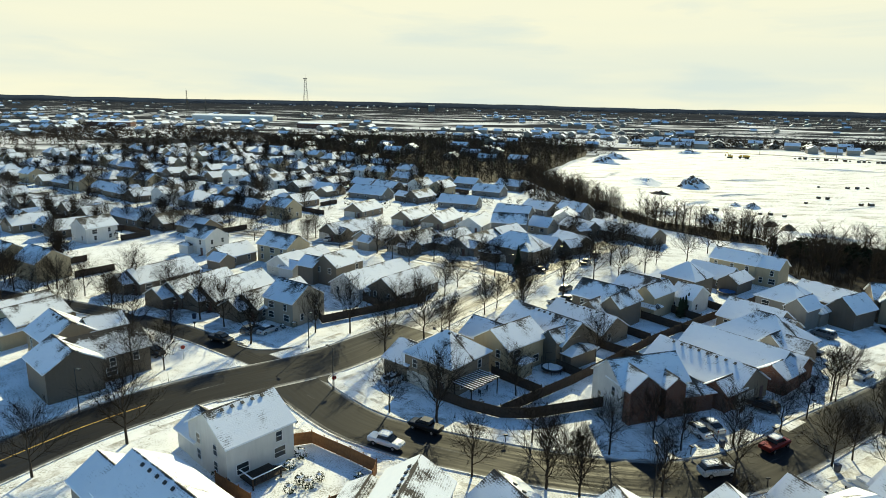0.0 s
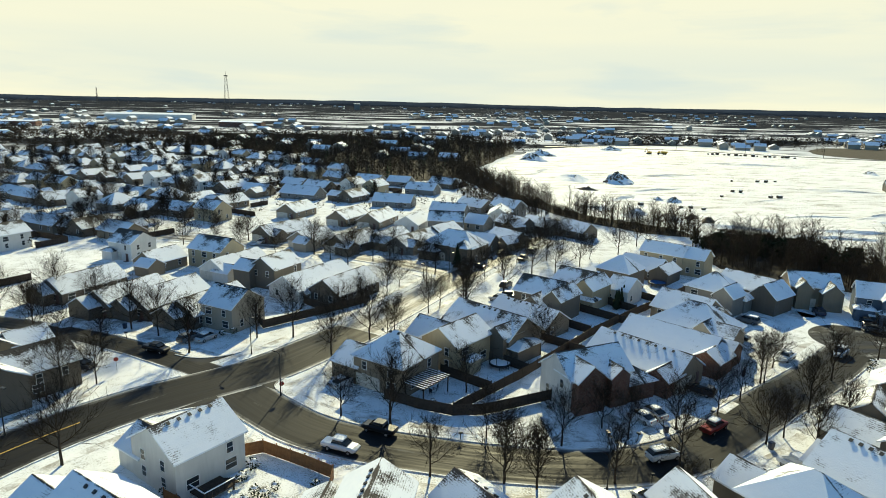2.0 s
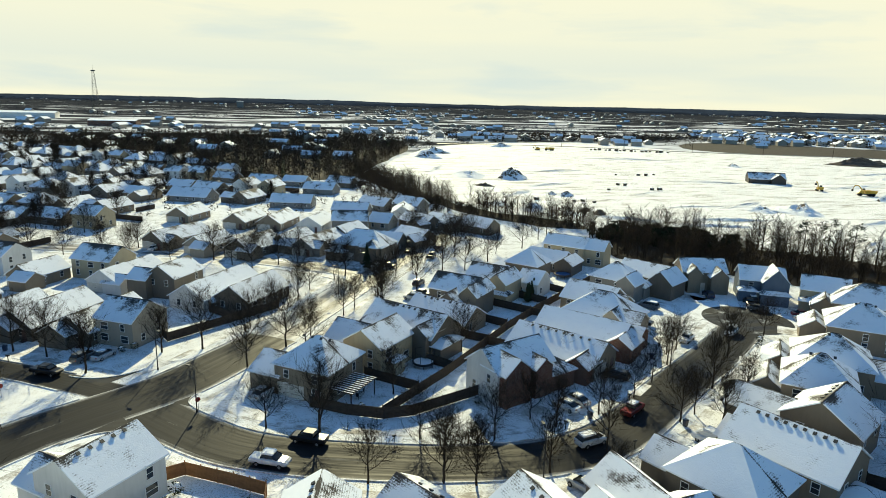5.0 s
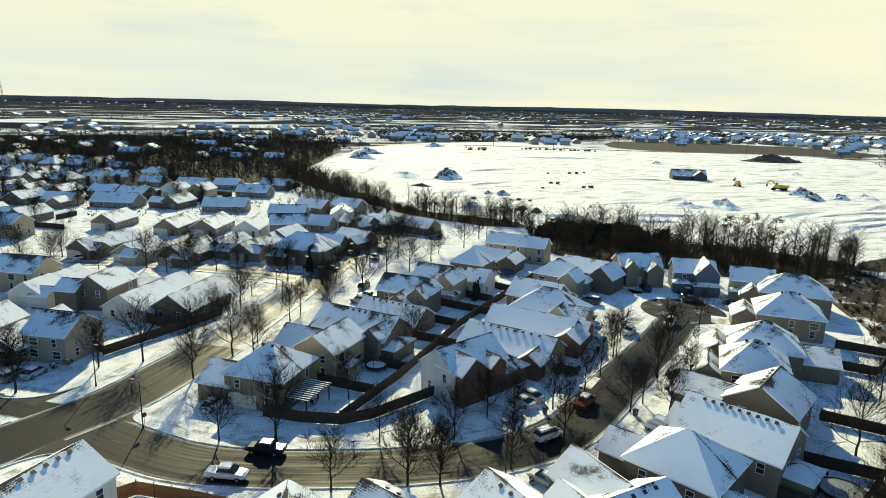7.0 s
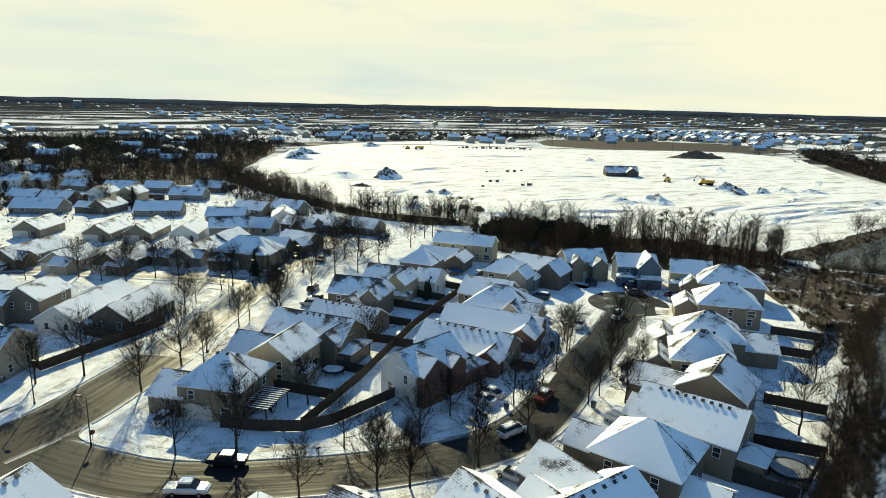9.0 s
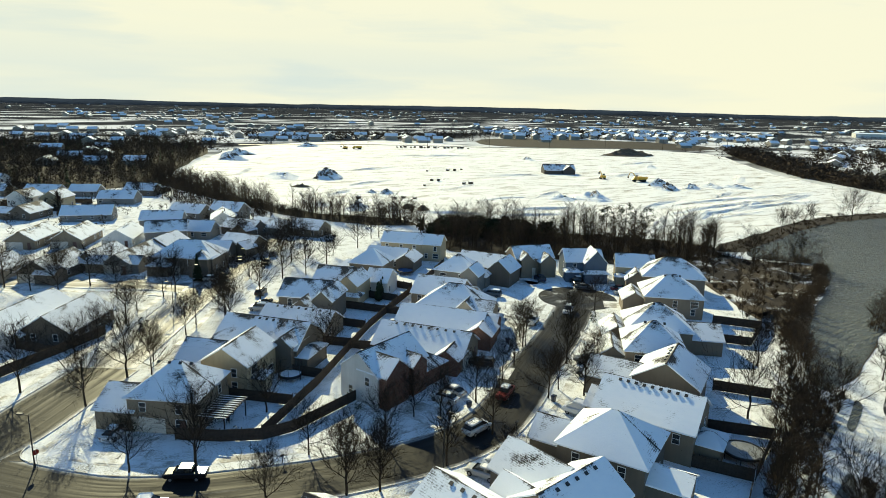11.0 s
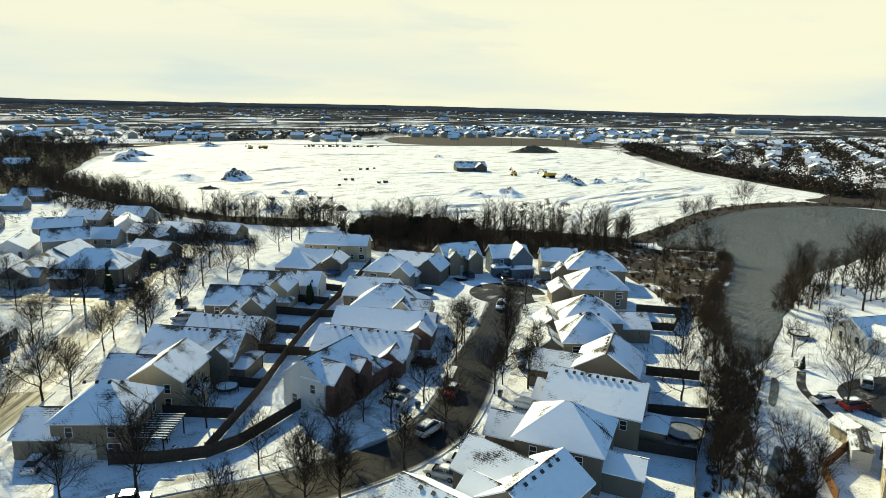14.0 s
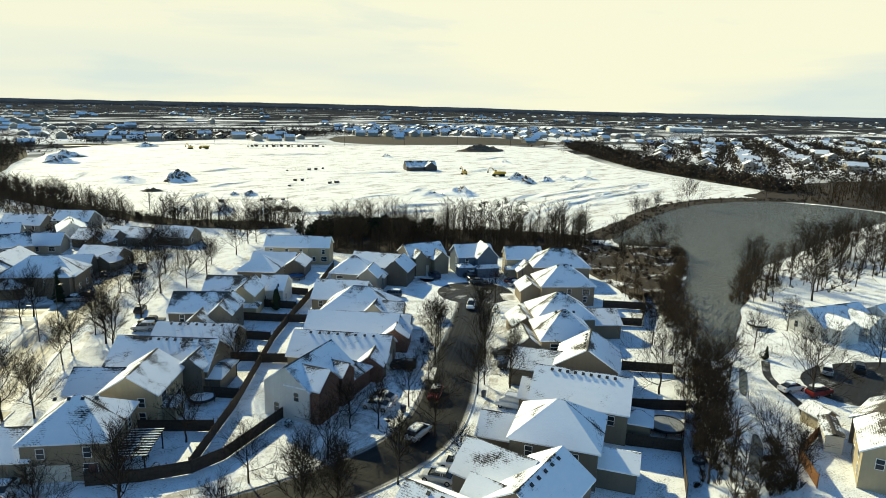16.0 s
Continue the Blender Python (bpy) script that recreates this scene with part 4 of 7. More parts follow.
TREE_WORD = {"round": "leafless street tree with a round twiggy crown", "vase": "leafless tree with upright vase-shaped branches", "dense": "leafless pear tree with a dense upright crown", "wide": "spreading leafless tree with long bare limbs"}
PROTO = {}
TREE_SPOTS = []


def place_tree(x, y, h, kind):
    rng = random.Random(int(x * 31 + y * 17))
    key = (kind, rng.randrange(3))
    if key not in PROTO:
        trunk, limbs, twigs = grow(key[1] * 11 + len(kind), kind, 9.0)
        PROTO[key] = fast_mesh("trunk", *spikes(trunk, 6), M_BARK), twig_mesh("crown", limbs, twigs, M_TWIG)
    s = h / 9.0 * (0.94 if 15 < x < 100 and 55 < y < 105 else 1.08)
    TREE_SPOTS.append((x, y))
    root = empty("tree", Matrix.LocRotScale((x, y, 0), Euler((0, 0, rng.uniform(0, 6.28))), (s, s, s)), TREE_WORD[kind], "tree", "bare trees")
    share("trunk", PROTO[key][0], root, Matrix())
    share("crown", PROTO[key][1], root, Matrix())

place_tree(-98.9, 140.7, 8.5, "round")
place_tree(-82.4, 130.6, 8.5, "round")
place_tree(-66.4, 121.9, 8.5, "round")
place_tree(-41.0, 75.6, 9.5, "round")
place_tree(-48.5, 67.7, 8, "round")
place_tree(-72.1, 143.2, 8.5, "round")
place_tree(-59.0, 132.2, 8.5, "round")
place_tree(-49.6, 124.0, 8.5, "round")
place_tree(-43.3, 120.0, 8.5, "round")
place_tree(-35.4, 111.3, 9.5, "vase")
place_tree(-46.2, 99.0, 7, "round")
place_tree(-50.0, 96.1, 8, "round")
place_tree(-24.7, 117.9, 8, "vase")
place_tree(-17.9, 118.0, 9.5, "round")
place_tree(-10.0, 107.6, 9, "round")
place_tree(-3.3, 115.5, 10, "round")
place_tree(-7.4, 85.9, 7, "round")
place_tree(-0.3, 82.5, 10, "vase")
place_tree(4.1, 69.7, 7, "round")
place_tree(11.9, 92.3, 7, "round")
place_tree(12.6, 78.1, 6.5, "round")
place_tree(12.9, 67.6, 9, "dense")
place_tree(16.6, 66.2, 9, "dense")
place_tree(22.4, 75.5, 8, "round")
place_tree(29.5, 79.7, 7, "round")
place_tree(26.4, 66.6, 9, "vase")
place_tree(32.3, 76.9, 8, "vase")
place_tree(36.2, 69.7, 9, "round")
place_tree(48.5, 82.6, 7, "round")
place_tree(54.5, 86.7, 7, "round")
place_tree(50.7, 73.9, 8, "round")
place_tree(54.3, 75.4, 7, "round")
place_tree(64.5, 96.9, 7, "round")
place_tree(67.7, 98.5, 7, "round")
place_tree(27.6, 106.6, 7.5, "round")
place_tree(29.0, 146.5, 9, "round")
place_tree(17.5, 130.5, 9, "round")
place_tree(9.3, 131.1, 7, "round")
place_tree(13.7, 161.9, 8.5, "round")
place_tree(46.1, 161.2, 8.5, "round")
place_tree(72.3, 183.4, 8.5, "round")
place_tree(86.0, 194.8, 8.5, "round")
place_tree(82.9, 194.5, 8.5, "round")
place_tree(55.6, 169.3, 8.5, "round")
place_tree(61.4, 177.9, 6, "round")
place_tree(55.2, 184.7, 8.5, "round")
place_tree(39.5, 160.7, 10, "round")
place_tree(48.0, 176.7, 10, "round")
place_tree(-98.8, 220.6, 9, "dense")
place_tree(-129.1, 254.5, 8.5, "round")
place_tree(-19.7, 185.0, 9, "round")
place_tree(-8.5, 186.1, 8.5, "round")
place_tree(-2.5, 176.9, 8.5, "round")
place_tree(-9.4, 171.8, 8.5, "round")
place_tree(-41.9, 204.5, 8, "round")
place_tree(40.1, 78.7, 8, "round")
place_tree(56.2, 71.6, 9, "vase")
place_tree(61.5, 92.4, 8, "round")
place_tree(62.9, 82.2, 10, "vase")
place_tree(74.6, 92.7, 10, "vase")
place_tree(65.3, 77.5, 8, "vase")
place_tree(90.1, 100.9, 8, "round")
place_tree(71.5, 53.2, 9, "wide")
place_tree(0.1, 113.5, 7, "round")
place_tree(18.2, 136.1, 9, "round")
place_tree(92.0, 63.7, 8, "wide")
place_tree(104.9, 48.6, 6, "wide")
place_tree(88.1, 34.9, 10, "wide")
place_tree(111.3, 29.2, 8, "wide")
place_tree(140.6, 55.3, 5, "wide")
place_tree(120.4, 46.8, 6, "round")
place_tree(276.2, 129.6, 11, "wide")
place_tree(247.6, 132.7, 8, "round")
place_tree(233.5, 131.4, 7, "round")
place_tree(224.9, 131.5, 8, "round")
place_tree(172.3, 127.5, 7, "round")
place_tree(163.9, 106.7, 9, "wide")
place_tree(171.1, 97.0, 8, "wide")
place_tree(345.2, 114.8, 9, "wide")
place_tree(336.3, 94.1, 9, "wide")
place_tree(330.0, 63.9, 10, "wide")
place_tree(148.9, 48.6, 13, "wide")
place_tree(203.9, 63.1, 9, "wide")
place_tree(206.1, 54.9, 10, "wide")
place_tree(231.0, 50.9, 9, "wide")
place_tree(169.3, 68.8, 8, "wide")
place_tree(-50.7, 112.6, 6, "round")
place_tree(33.8, 63.0, 5, "round")


rs = random.Random(12)
HOMES = [tuple(o.location[:2]) for o in scene.objects if o.name.startswith("house")]
for rname, gap, first in (("cross_street", 10.5, 4), ("snowy_road", 10.0, 2), ("side_street", 10.5, 14)):
    line, off = LINES[rname], ROADS[rname][1] / 2 + 1.4
    for i in range(first, len(line) - 1, int(gap / 1.5)):
        d = (line[i + 1] - line[i - 1]).normalized()
        for s in (-1, 1):
            p = line[i] + Vector((-d.y, d.x, 0)) * s * (off + rs.uniform(0, 3))
            if on_road(p, "none", 0.6) or any((p.x - a) ** 2 + (p.y - b) ** 2 < 20 for a, b in TREE_SPOTS) or any((p.x - a) ** 2 + (p.y - b) ** 2 < 49 for a, b in HOMES):
                continue
            place_tree(p.x, p.y, rs.uniform(5.5, 7.5), rs.choice(("round", "round", "wide")))

# ---- fences ----
_top = [(0.0, 0.06)] + [(2.4, 0.06)] + [(2.4 - k * 0.2 - d, 1.78 + 0.02 * (k % 2)) for k in range(12) for d in (0.0, 0.19)] + [(0.0, 1.78)]
_v, _f = extrude_y(_top, -0.02, 0.02)
PANEL = {}
for nm, mt in (("weathered", M_WOODF), ("cedar", M_CEDAR)):
    PANEL[nm] = bpy.data.meshes.new("fence_panel")
    PANEL[nm].from_pydata(_v, [], _f)
    PANEL[nm].materials.append(mt)
    PANEL[nm + "_post"] = bpy.data.meshes.new("post")
    _pv, _pf = join(box(-0.05, 0.05, -0.05, 0.05, 0, 1.95), box(-0.07, 0.07, -0.07, 0.07, 1.95, 1.99))
    PANEL[nm + "_post"].from_pydata(_pv, [], _pf)
    PANEL[nm + "_post"].materials.append(mt)


def fence(kind, *pts):
    word = "weathered dark board garden fence standing in snow" if kind == "weathered" else "reddish cedar board fence round a snowy back yard"
    root = empty("fence", pose(*pts[0], 0), word, "fence", "garden fences")
    o = Vector((*pts[0], 0))
    for (x0, y0), (x1, y1) in zip(pts, pts[1:]):
        a, b = Vector((x0, y0, 0)), Vector((x1, y1, 0))
        n = max(1, round((b - a).length / 2.4))
        ang = math.atan2(y1 - y0, x1 - x0)
        sx = (b - a).length / n / 2.4
        for i in range(n):
            p = a.lerp(b, i / n) - o
            share("panel", PANEL[kind], root, Matrix.LocRotScale(p, Euler((0, 0, ang)), (sx, 1, 1)))
            share("post", PANEL[kind + "_post"], root, pose(p.x, p.y, 0, 0, 0, math.degrees(ang)))
        p = b - o
        share("post", PANEL[kind + "_post"], root, pose(p.x, p.y, 0, 0, 0, math.degrees(ang)))


fence("weathered", (-1.0, 91.0), (3.9, 87.3), (8.9, 84.8), (13.3, 84.8), (25.5, 89.2))
fence("weathered", (8.9, 85.4), (22.0, 97.0), (41.1, 116.2), (52.5, 126.0), (65.6, 136.4), (84.0, 152.5))
fence("weathered", (8.6, 99.6), (15.9, 92.3))
fence("weathered", (19.8, 103.5), (23.5, 98.8))
fence("weathered", (29.6, 113.3), (33.8, 109.2))
fence("weathered", (36.0, 122.4), (40.6, 116.6))
fence("weathered", (43.0, 130.7), (48.7, 123.4))
fence("weathered", (50.3, 136.3), (55.2, 129.0))
fence("weathered", (33.6, 108.5), (37.0, 105.0))
fence("weathered", (57.5, 145.5), (63.0, 135.5))
fence("weathered", (48.7, 123.2), (54.0, 118.0))
fence("cedar", (-19.3, 75.9), (-16.9, 76.7), (-11.2, 72.8), (-7.6, 70.1), (-8.0, 65.4), (-14.0, 61.0))
fence("cedar", (-26.2, 66.8), (-20.8, 62.7))
fence("weathered", (-24.4, 123.1), (-12.5, 132.1), (-3.7, 139.0))
fence("weathered", (-24.4, 123.3), (-27.0, 129.5))
fence("weathered", (-12.6, 132.3), (-18.0, 139.0))
fence("weathered", (52.1, 50.8), (56.4, 43.4), (46.7, 38.8))
fence("weathered", (63.0, 54.5), (68.7, 47.7), (56.8, 43.4))
fence("weathered", (106.2, 82.0), (111.7, 74.4), (123.7, 80.9))
fence("weathered", (94.9, 76.8), (100.5, 69.9), (111.5, 74.2))
fence("weathered", (76.0, 62.0), (81.0, 55.0))

# ---- cars ----


def cyl_x(cx, cy, cz, r, w, n=14):
    return tube((cx, cy - w / 2, cz), (cx, cy + w / 2, cz), r, r, n)


def loft(sections):
    """Closed skin through rings with the same count of points."""
    n = len(sections[0])
    v = [p for s in sections for p in s]
    f = []
    for i in range(len(sections) - 1):
        a, b = i * n, (i + 1) * n
        f += [(a + k, a + (k + 1) % n, b + (k + 1) % n, b + k) for k in range(n)]
    f += [tuple(range(n - 1, -1, -1)), tuple(range(len(v) - n, len(v)))]
    return v, f


def body_ring(x, zb, zt, hw):
    c = 0.10
    return [(x, -hw + c, zb), (x, hw - c, zb), (x, hw, zb + 0.2), (x, hw, zt - c), (x, hw - c * 1.4, zt), (x, -hw + c * 1.4, zt), (x, -hw, zt - c), (x, -hw, zb + 0.2)]


SHAPES = {
    "sedan": dict(L=4.7, body=[(-2.35, 0.45, 0.75, 0.70), (-2.25, 0.28, 0.95, 0.86), (-1.3, 0.25, 1.02, 0.90), (0.8, 0.25, 1.0, 0.90), (1.9, 0.27, 0.88, 0.87), (2.35, 0.40, 0.65, 0.70)], cabin=[(-1.75, 0.95, 0.98, 0.70), (-1.0, 0.95, 1.42, 0.62), (0.1, 0.95, 1.46, 0.63), (1.15, 0.95, 0.99, 0.72)]),
    "suv": dict(L=4.7, body=[(-2.35, 0.5, 0.9, 0.75), (-2.28, 0.33, 1.12, 0.90), (-1.0, 0.3, 1.14, 0.93), (0.9, 0.3, 1.12, 0.93), (1.95, 0.32, 1.0, 0.90), (2.35, 0.45, 0.75, 0.75)], cabin=[(-2.2, 1.08, 1.15, 0.78), (-1.85, 1.08, 1.66, 0.68), (0.1, 1.08, 1.72, 0.69), (1.2, 1.08, 1.12, 0.78)]),
    "pickup": dict(L=5.1, body=[(-2.55, 0.55, 1.0, 0.80), (-2.5, 0.42, 1.08, 0.90), (-0.9, 0.40, 1.10, 0.92), (1.2, 0.40, 1.1, 0.92), (2.2, 0.42, 1.02, 0.90), (2.55, 0.55, 0.85, 0.80)], cabin=[(-1.0, 1.08, 1.12, 0.78), (-0.85, 1.08, 1.66, 0.68), (0.5, 1.08, 1.70, 0.69), (1.25, 1.08, 1.12, 0.78)]),
    "van": dict(L=5.4, body=[(-2.7, 0.4, 1.0, 0.85), (-2.65, 0.35, 1.25, 0.96), (0.5, 0.32, 1.25, 0.97), (1.7, 0.32, 1.15, 0.95), (2.5, 0.35, 1.0, 0.92), (2.7, 0.45, 0.8, 0.80)], cabin=[(-2.62, 1.2, 1.3, 0.90), (-2.55, 1.2, 2.05, 0.80), (0.9, 1.2, 2.05, 0.80), (1.9, 1.2, 1.2, 0.85)]),
}
CAR_MESH = {}


def car(kind, paint, x, y, rot, snowy=False):
    sh = SHAPES[kind]
    root = empty("car", pose(x, y, 0.035, 0, 0, rot), f"{paint} {kind} parked on a snowy drive" + (", snow on its roof" if snowy else ""), "car" if kind in ("sedan", "suv") else kind, "parked cars")
    if (kind, paint) not in CAR_MESH:
        def mk(nm, vf, mt, smooth=False):
            me = bpy.data.meshes.new(nm)
            me.from_pydata(vf[0], [], vf[1])
            me.materials.append(mt)
            if smooth:
                me.polygons.foreach_set("use_smooth", [True] * len(me.polygons))
            return me
        body = loft([body_ring(*r) for r in sh["body"]])
        cab = loft([body_ring(a, b, c, d) for a, b, c, d in sh["cabin"]])
        rx0, rx1 = sh["cabin"][1][0], sh["cabin"][2][0]
        rz, rw = sh["cabin"][1][2], sh["cabin"][1][3]
        roof = box(rx0 - 0.05, rx1 + 0.1, -rw + 0.02, rw - 0.02, rz - 0.02, rz + 0.05)
        pillars = join(*[box(px - 0.05, px + 0.05, s * rw - 0.11 * s - 0.02, s * rw + 0.06, rz - 0.5, rz) for px in (rx0 + 0.3, (rx0 + rx1) / 2) for s in (-1, 1)])
        front = sh["L"] / 2
        CAR_MESH[kind, paint] = dict(
            body=mk("body", body, CARS[paint]), glass=mk("cabin", cab, CARS["white"] if kind == "van" and paint == "white" else M_GLASS), roof=mk("roof", join(roof, pillars), CARS[paint]),
            tyre=mk("tyre", cyl_x(0, 0, 0, 0.34, 0.22), M_RUBBER), rim=mk("rim", cyl_x(0, 0, 0, 0.2, 0.24, 10), M_GALV),
            lamp=mk("headlight", box(front - 0.22, front - 0.02, -0.16, 0.16, 0.6, 0.75), M_TRIM), tail=mk("tail_light", box(-front + 0.0, -front + 0.1, -0.1, 0.1, 0.7, 0.9), CARS["red"]),
            snow=mk("snow_cover", loft([body_ring(a, rz + 0.03, c, w) for a, c, w in ((rx0 - 0.05, rz + 0.10, rw - 0.12), (rx0 + 0.2, rz + 0.17, rw - 0.04), (rx1 - 0.1, rz + 0.17, rw - 0.04), (rx1 + 0.15, rz + 0.08, rw - 0.12))]), M_SNOWCAP))
    ms = CAR_MESH[kind, paint]
    for nm, key in (("body", "body"), ("cabin", "glass"), ("roof", "roof")):
        share(nm, ms[key], root, Matrix())
    if snowy:
        share("snow_cover", ms["snow"], root, Matrix())
    for px in (-sh["L"] * 0.29, sh["L"] * 0.31):
        for s in (-0.82, 0.82):
            w = share("wheel", ms["tyre"], root, pose(px, s, 0.34))
            share("rim", ms["rim"], w, Matrix())
    for s in (-0.6, 0.6):
        share("headlight", ms["lamp"], root, pose(0, s, 0))
        share("tail_light", ms["tail"], root, pose(0, s, 0))


car("pickup", "black", -41.2, 112.2, -28)
car("suv", "grey", -36.9, 117.2, 58)
car("sedan", "silver", -33.9, 117.5, 58, True)
car("pickup", "white", -7.0, 76.6, -28, True)
car("pickup", "black", -1.9, 80.9, 150)
car("suv", "black", -50.8, 105.2, -25)
car("pickup", "red", 45.4, 78.0, 32, True)
car("suv", "white", 34.8, 71.4, 12, True)
car("sedan", "silver", 38.6, 83.0, 110, True)
car("sedan", "white", 36.2, 81.6, 115, True)
car("suv", "black", 49.4, 89.5, 130)
car("pickup", "black", 69.0, 112.5, 128)
car("suv", "grey", 77.0, 121.5, 128, True)
car("pickup", "white", 72.5, 101.8, 35, True)
car("suv", "black", 60.6, 103.6, 128)
car("suv", "grey", 58.9, 101.8, 128)
car("sedan", "red", 108.0, 109.0, -20)
car("sedan", "silver", 106.2, 106.6, -20, True)
car("suv", "black", 104.8, 120.8, 60, True)
car("pickup", "black", 102.4, 119.0, 60)
car("suv", "navy", 96.8, 126.3, 70)
car("sedan", "grey", 101.0, 114.5, -50)
car("suv", "white", 84.0, 103.0, 215)
car("van", "white", 50.8, 67.2, 110, True)
car("suv", "black", 62.6, 76.3, 130)
car("pickup", "grey", 66.5, 80.6, 130)
car("suv", "white", 43.4, 63.6, 115, True)
car("sedan", "grey", 45.4, 65.2, 115, True)
car("sedan", "white", 32.5, 62.6, 120, True)
car("suv", "silver", 35.0, 60.0, 120, True)
car("sedan", "silver", 28.8, 62.2, 115, True)
car("suv", "red", 89.9, 34.2, -28, True)
car("sedan", "white", 88.5, 38.0, -28, True)
car("suv", "silver", 101.2, 35.6, 15, True)
car("suv", "black", 106.5, 31.6, 15)
car("suv", "silver", 26.2, 138.6, 140, True)
car("pickup", "black", 28.8, 141.0, 140)
car("sedan", "silver", 22.9, 167.6, 140, True)
car("sedan", "black", 26.0, 168.5, 140)
car("suv", "black", -13.9, 190.0, 140)
car("sedan", "white", -37.0, 201.0, 65, True)
car("suv", "black", 30.4, 150.2, 55)
car("pickup", "black", 41.0, 177.0, 60)
car("suv", "grey", 46.0, 186.0, 60)
car("sedan", "black", 36.0, 184.5, 60)
car("sedan", "white", -7.6, 96.2, 50, True)

# ---- street furniture ----


def street_lamp(x, y, face, h=7.0):
    root = empty("street_lamp", pose(x, y, 0, 0, 0, face), "tall dark steel street lamp with a short arm", "street lamp", "street lamps")
    link_mesh("base", *tube((0, 0, 0), (0, 0, 0.5), 0.16, 0.13, 8), M_STEEL, root)
    link_mesh("pole", *tube((0, 0, 0.5), (0, 0, h), 0.09, 0.06, 8), M_STEEL, root)
    link_mesh("arm", *tube((0, 0, h - 0.1), (0.9, 0, h + 0.1), 0.045, 0.04, 6), M_STEEL, root)
    link_mesh("lamp_head", *join(box(0.7, 1.45, -0.17, 0.17, h + 0.03, h + 0.18), box(0.78, 1.38, -0.12, 0.12, h - 0.02, h + 0.03)), M_STEEL, root)


for lx, ly, la in ((-16.9, 93.1, 140), (-24.3, 110.0, -50), (-50.7, 113.0, 60), (-51.7, 83.5, -30), (24.9, 65.2, 90), (10, 145.5, 150), (17, 158, -40), (-19.6, 186.2, 60), (62.3, 92.6, -50), (101.5, 101.5, 140), (33, 168, 150), (-70, 133.2, -70)):
    street_lamp(lx, ly, la)


def mailbox(x, y, face):
    root = empty("mailbox", pose(x, y, 0, 0, 0, face), "small black mailbox on a post by the kerb", "mailbox", "mailboxes")
    link_mesh("post", *box(-0.05, 0.05, -0.05, 0.05, 0, 1.05), M_STEEL, root)
    prof = [(-0.11, 0), (0.11, 0), (0.11, 0.14), (0.06, 0.22), (-0.06, 0.22), (-0.11, 0.14)]
    bx = link_mesh("box", *extrude_y(prof, -0.28, 0.28), M_STEEL, root)
    bx.matrix_basis = pose(0, 0, 1.05)


def wheelie_bin(x, y, face):
    root = empty("rubbish_bin", pose(x, y, 0, 0, 0, face), "dark wheeled rubbish bin with closed lid", "bin", "bins")
    link_mesh("bin_body", *loft([[(-0.24, -0.26, 0.05), (0.24, -0.26, 0.05), (0.24, 0.26, 0.05), (-0.24, 0.26, 0.05)], [(-0.3, -0.33, 1.0), (0.3, -0.33, 1.0), (0.3, 0.33, 1.0), (-0.3, 0.33, 1.0)]]), CARS["navy"], root)
    link_mesh("lid", *loft([[(-0.33, -0.37, 1.0), (0.33, -0.37, 1.0), (0.33, 0.37, 1.0), (-0.33, 0.37, 1.0)], [(-0.28, -0.3, 1.1), (0.28, -0.3, 1.1), (0.28, 0.3, 1.1), (-0.28, 0.3, 1.1)]]), CARS["navy"], root)


for i, (bx_, by_) in enumerate(((34.4, 96.0), (35.0, 95.3), (60.4, 95.6), (-51.0, 124.5), (38.2, 77.9), (50.6, 72.6), (-36.2, 118.4), (-24.8, 66.4))):
    wheelie_bin(bx_, by_, 40 + 13 * i)
for i, (bx_, by_) in enumerate(((33.3, 76.0), (47.0, 81.5), (57.6, 90.4), (51.5, 77.0), (64.8, 86.0), (31, 66.4), (-9.4, 117.6), (-48.8, 119), (9, 77.9), (79, 102.5), (40, 69))):
    mailbox(bx_, by_, 35 + 7 * i)


def sign(x, y, face, h, kind):
    root = empty("road_sign", pose(x, y, 0, 0, 0, face), "red octagonal road sign seen from behind on a pole" if kind == "oct" else "diamond road sign on a thin steel pole", "road sign")
    link_mesh("pole", *tube((0, 0, 0), (0, 0, h), 0.03, 0.03, 6), M_GALV, root)
    n = 8 if kind == "oct" else 4
    ring = [(0.38 * math.cos(6.28318 * (k + (0.5 if n == 8 else 0)) / n), 0.38 * math.sin(6.28318 * (k + (0.5 if n == 8 else 0)) / n)) for k in range(n)]
    pl = link_mesh("plate", *extrude_y(ring, -0.05, -0.03), CARS["red"] if n == 8 else M_STEEL, root)
    pl.matrix_basis = pose(0, 0, h - 0.35)


sign(-16.6, 92.5, 200, 2.6, "oct")
sign(-19.2, 77.6, 160, 3.0, "diamond")
sign(-44.8, 103.6, 20, 2.6, "oct")

# ---- woods, scrub and far country ----
rng_w = np.random.default_rng(5)


def scatter(poly, count, seed, gaps=0.0):
    r = random.Random(seed)
    xs, ys = [p[0] for p in poly], [p[1] for p in poly]
    out = []
    for _ in range(count * 40):
        if len(out) >= count:
            break
        x, y = r.uniform(min(xs), max(xs)), r.uniform(min(ys), max(ys))
        if inside(x, y, poly) and (not gaps or noise.noise(Vector((x / gaps, y / gaps * 1.6, 4.0))) > -0.08):
            out.append((x, y))
    return out


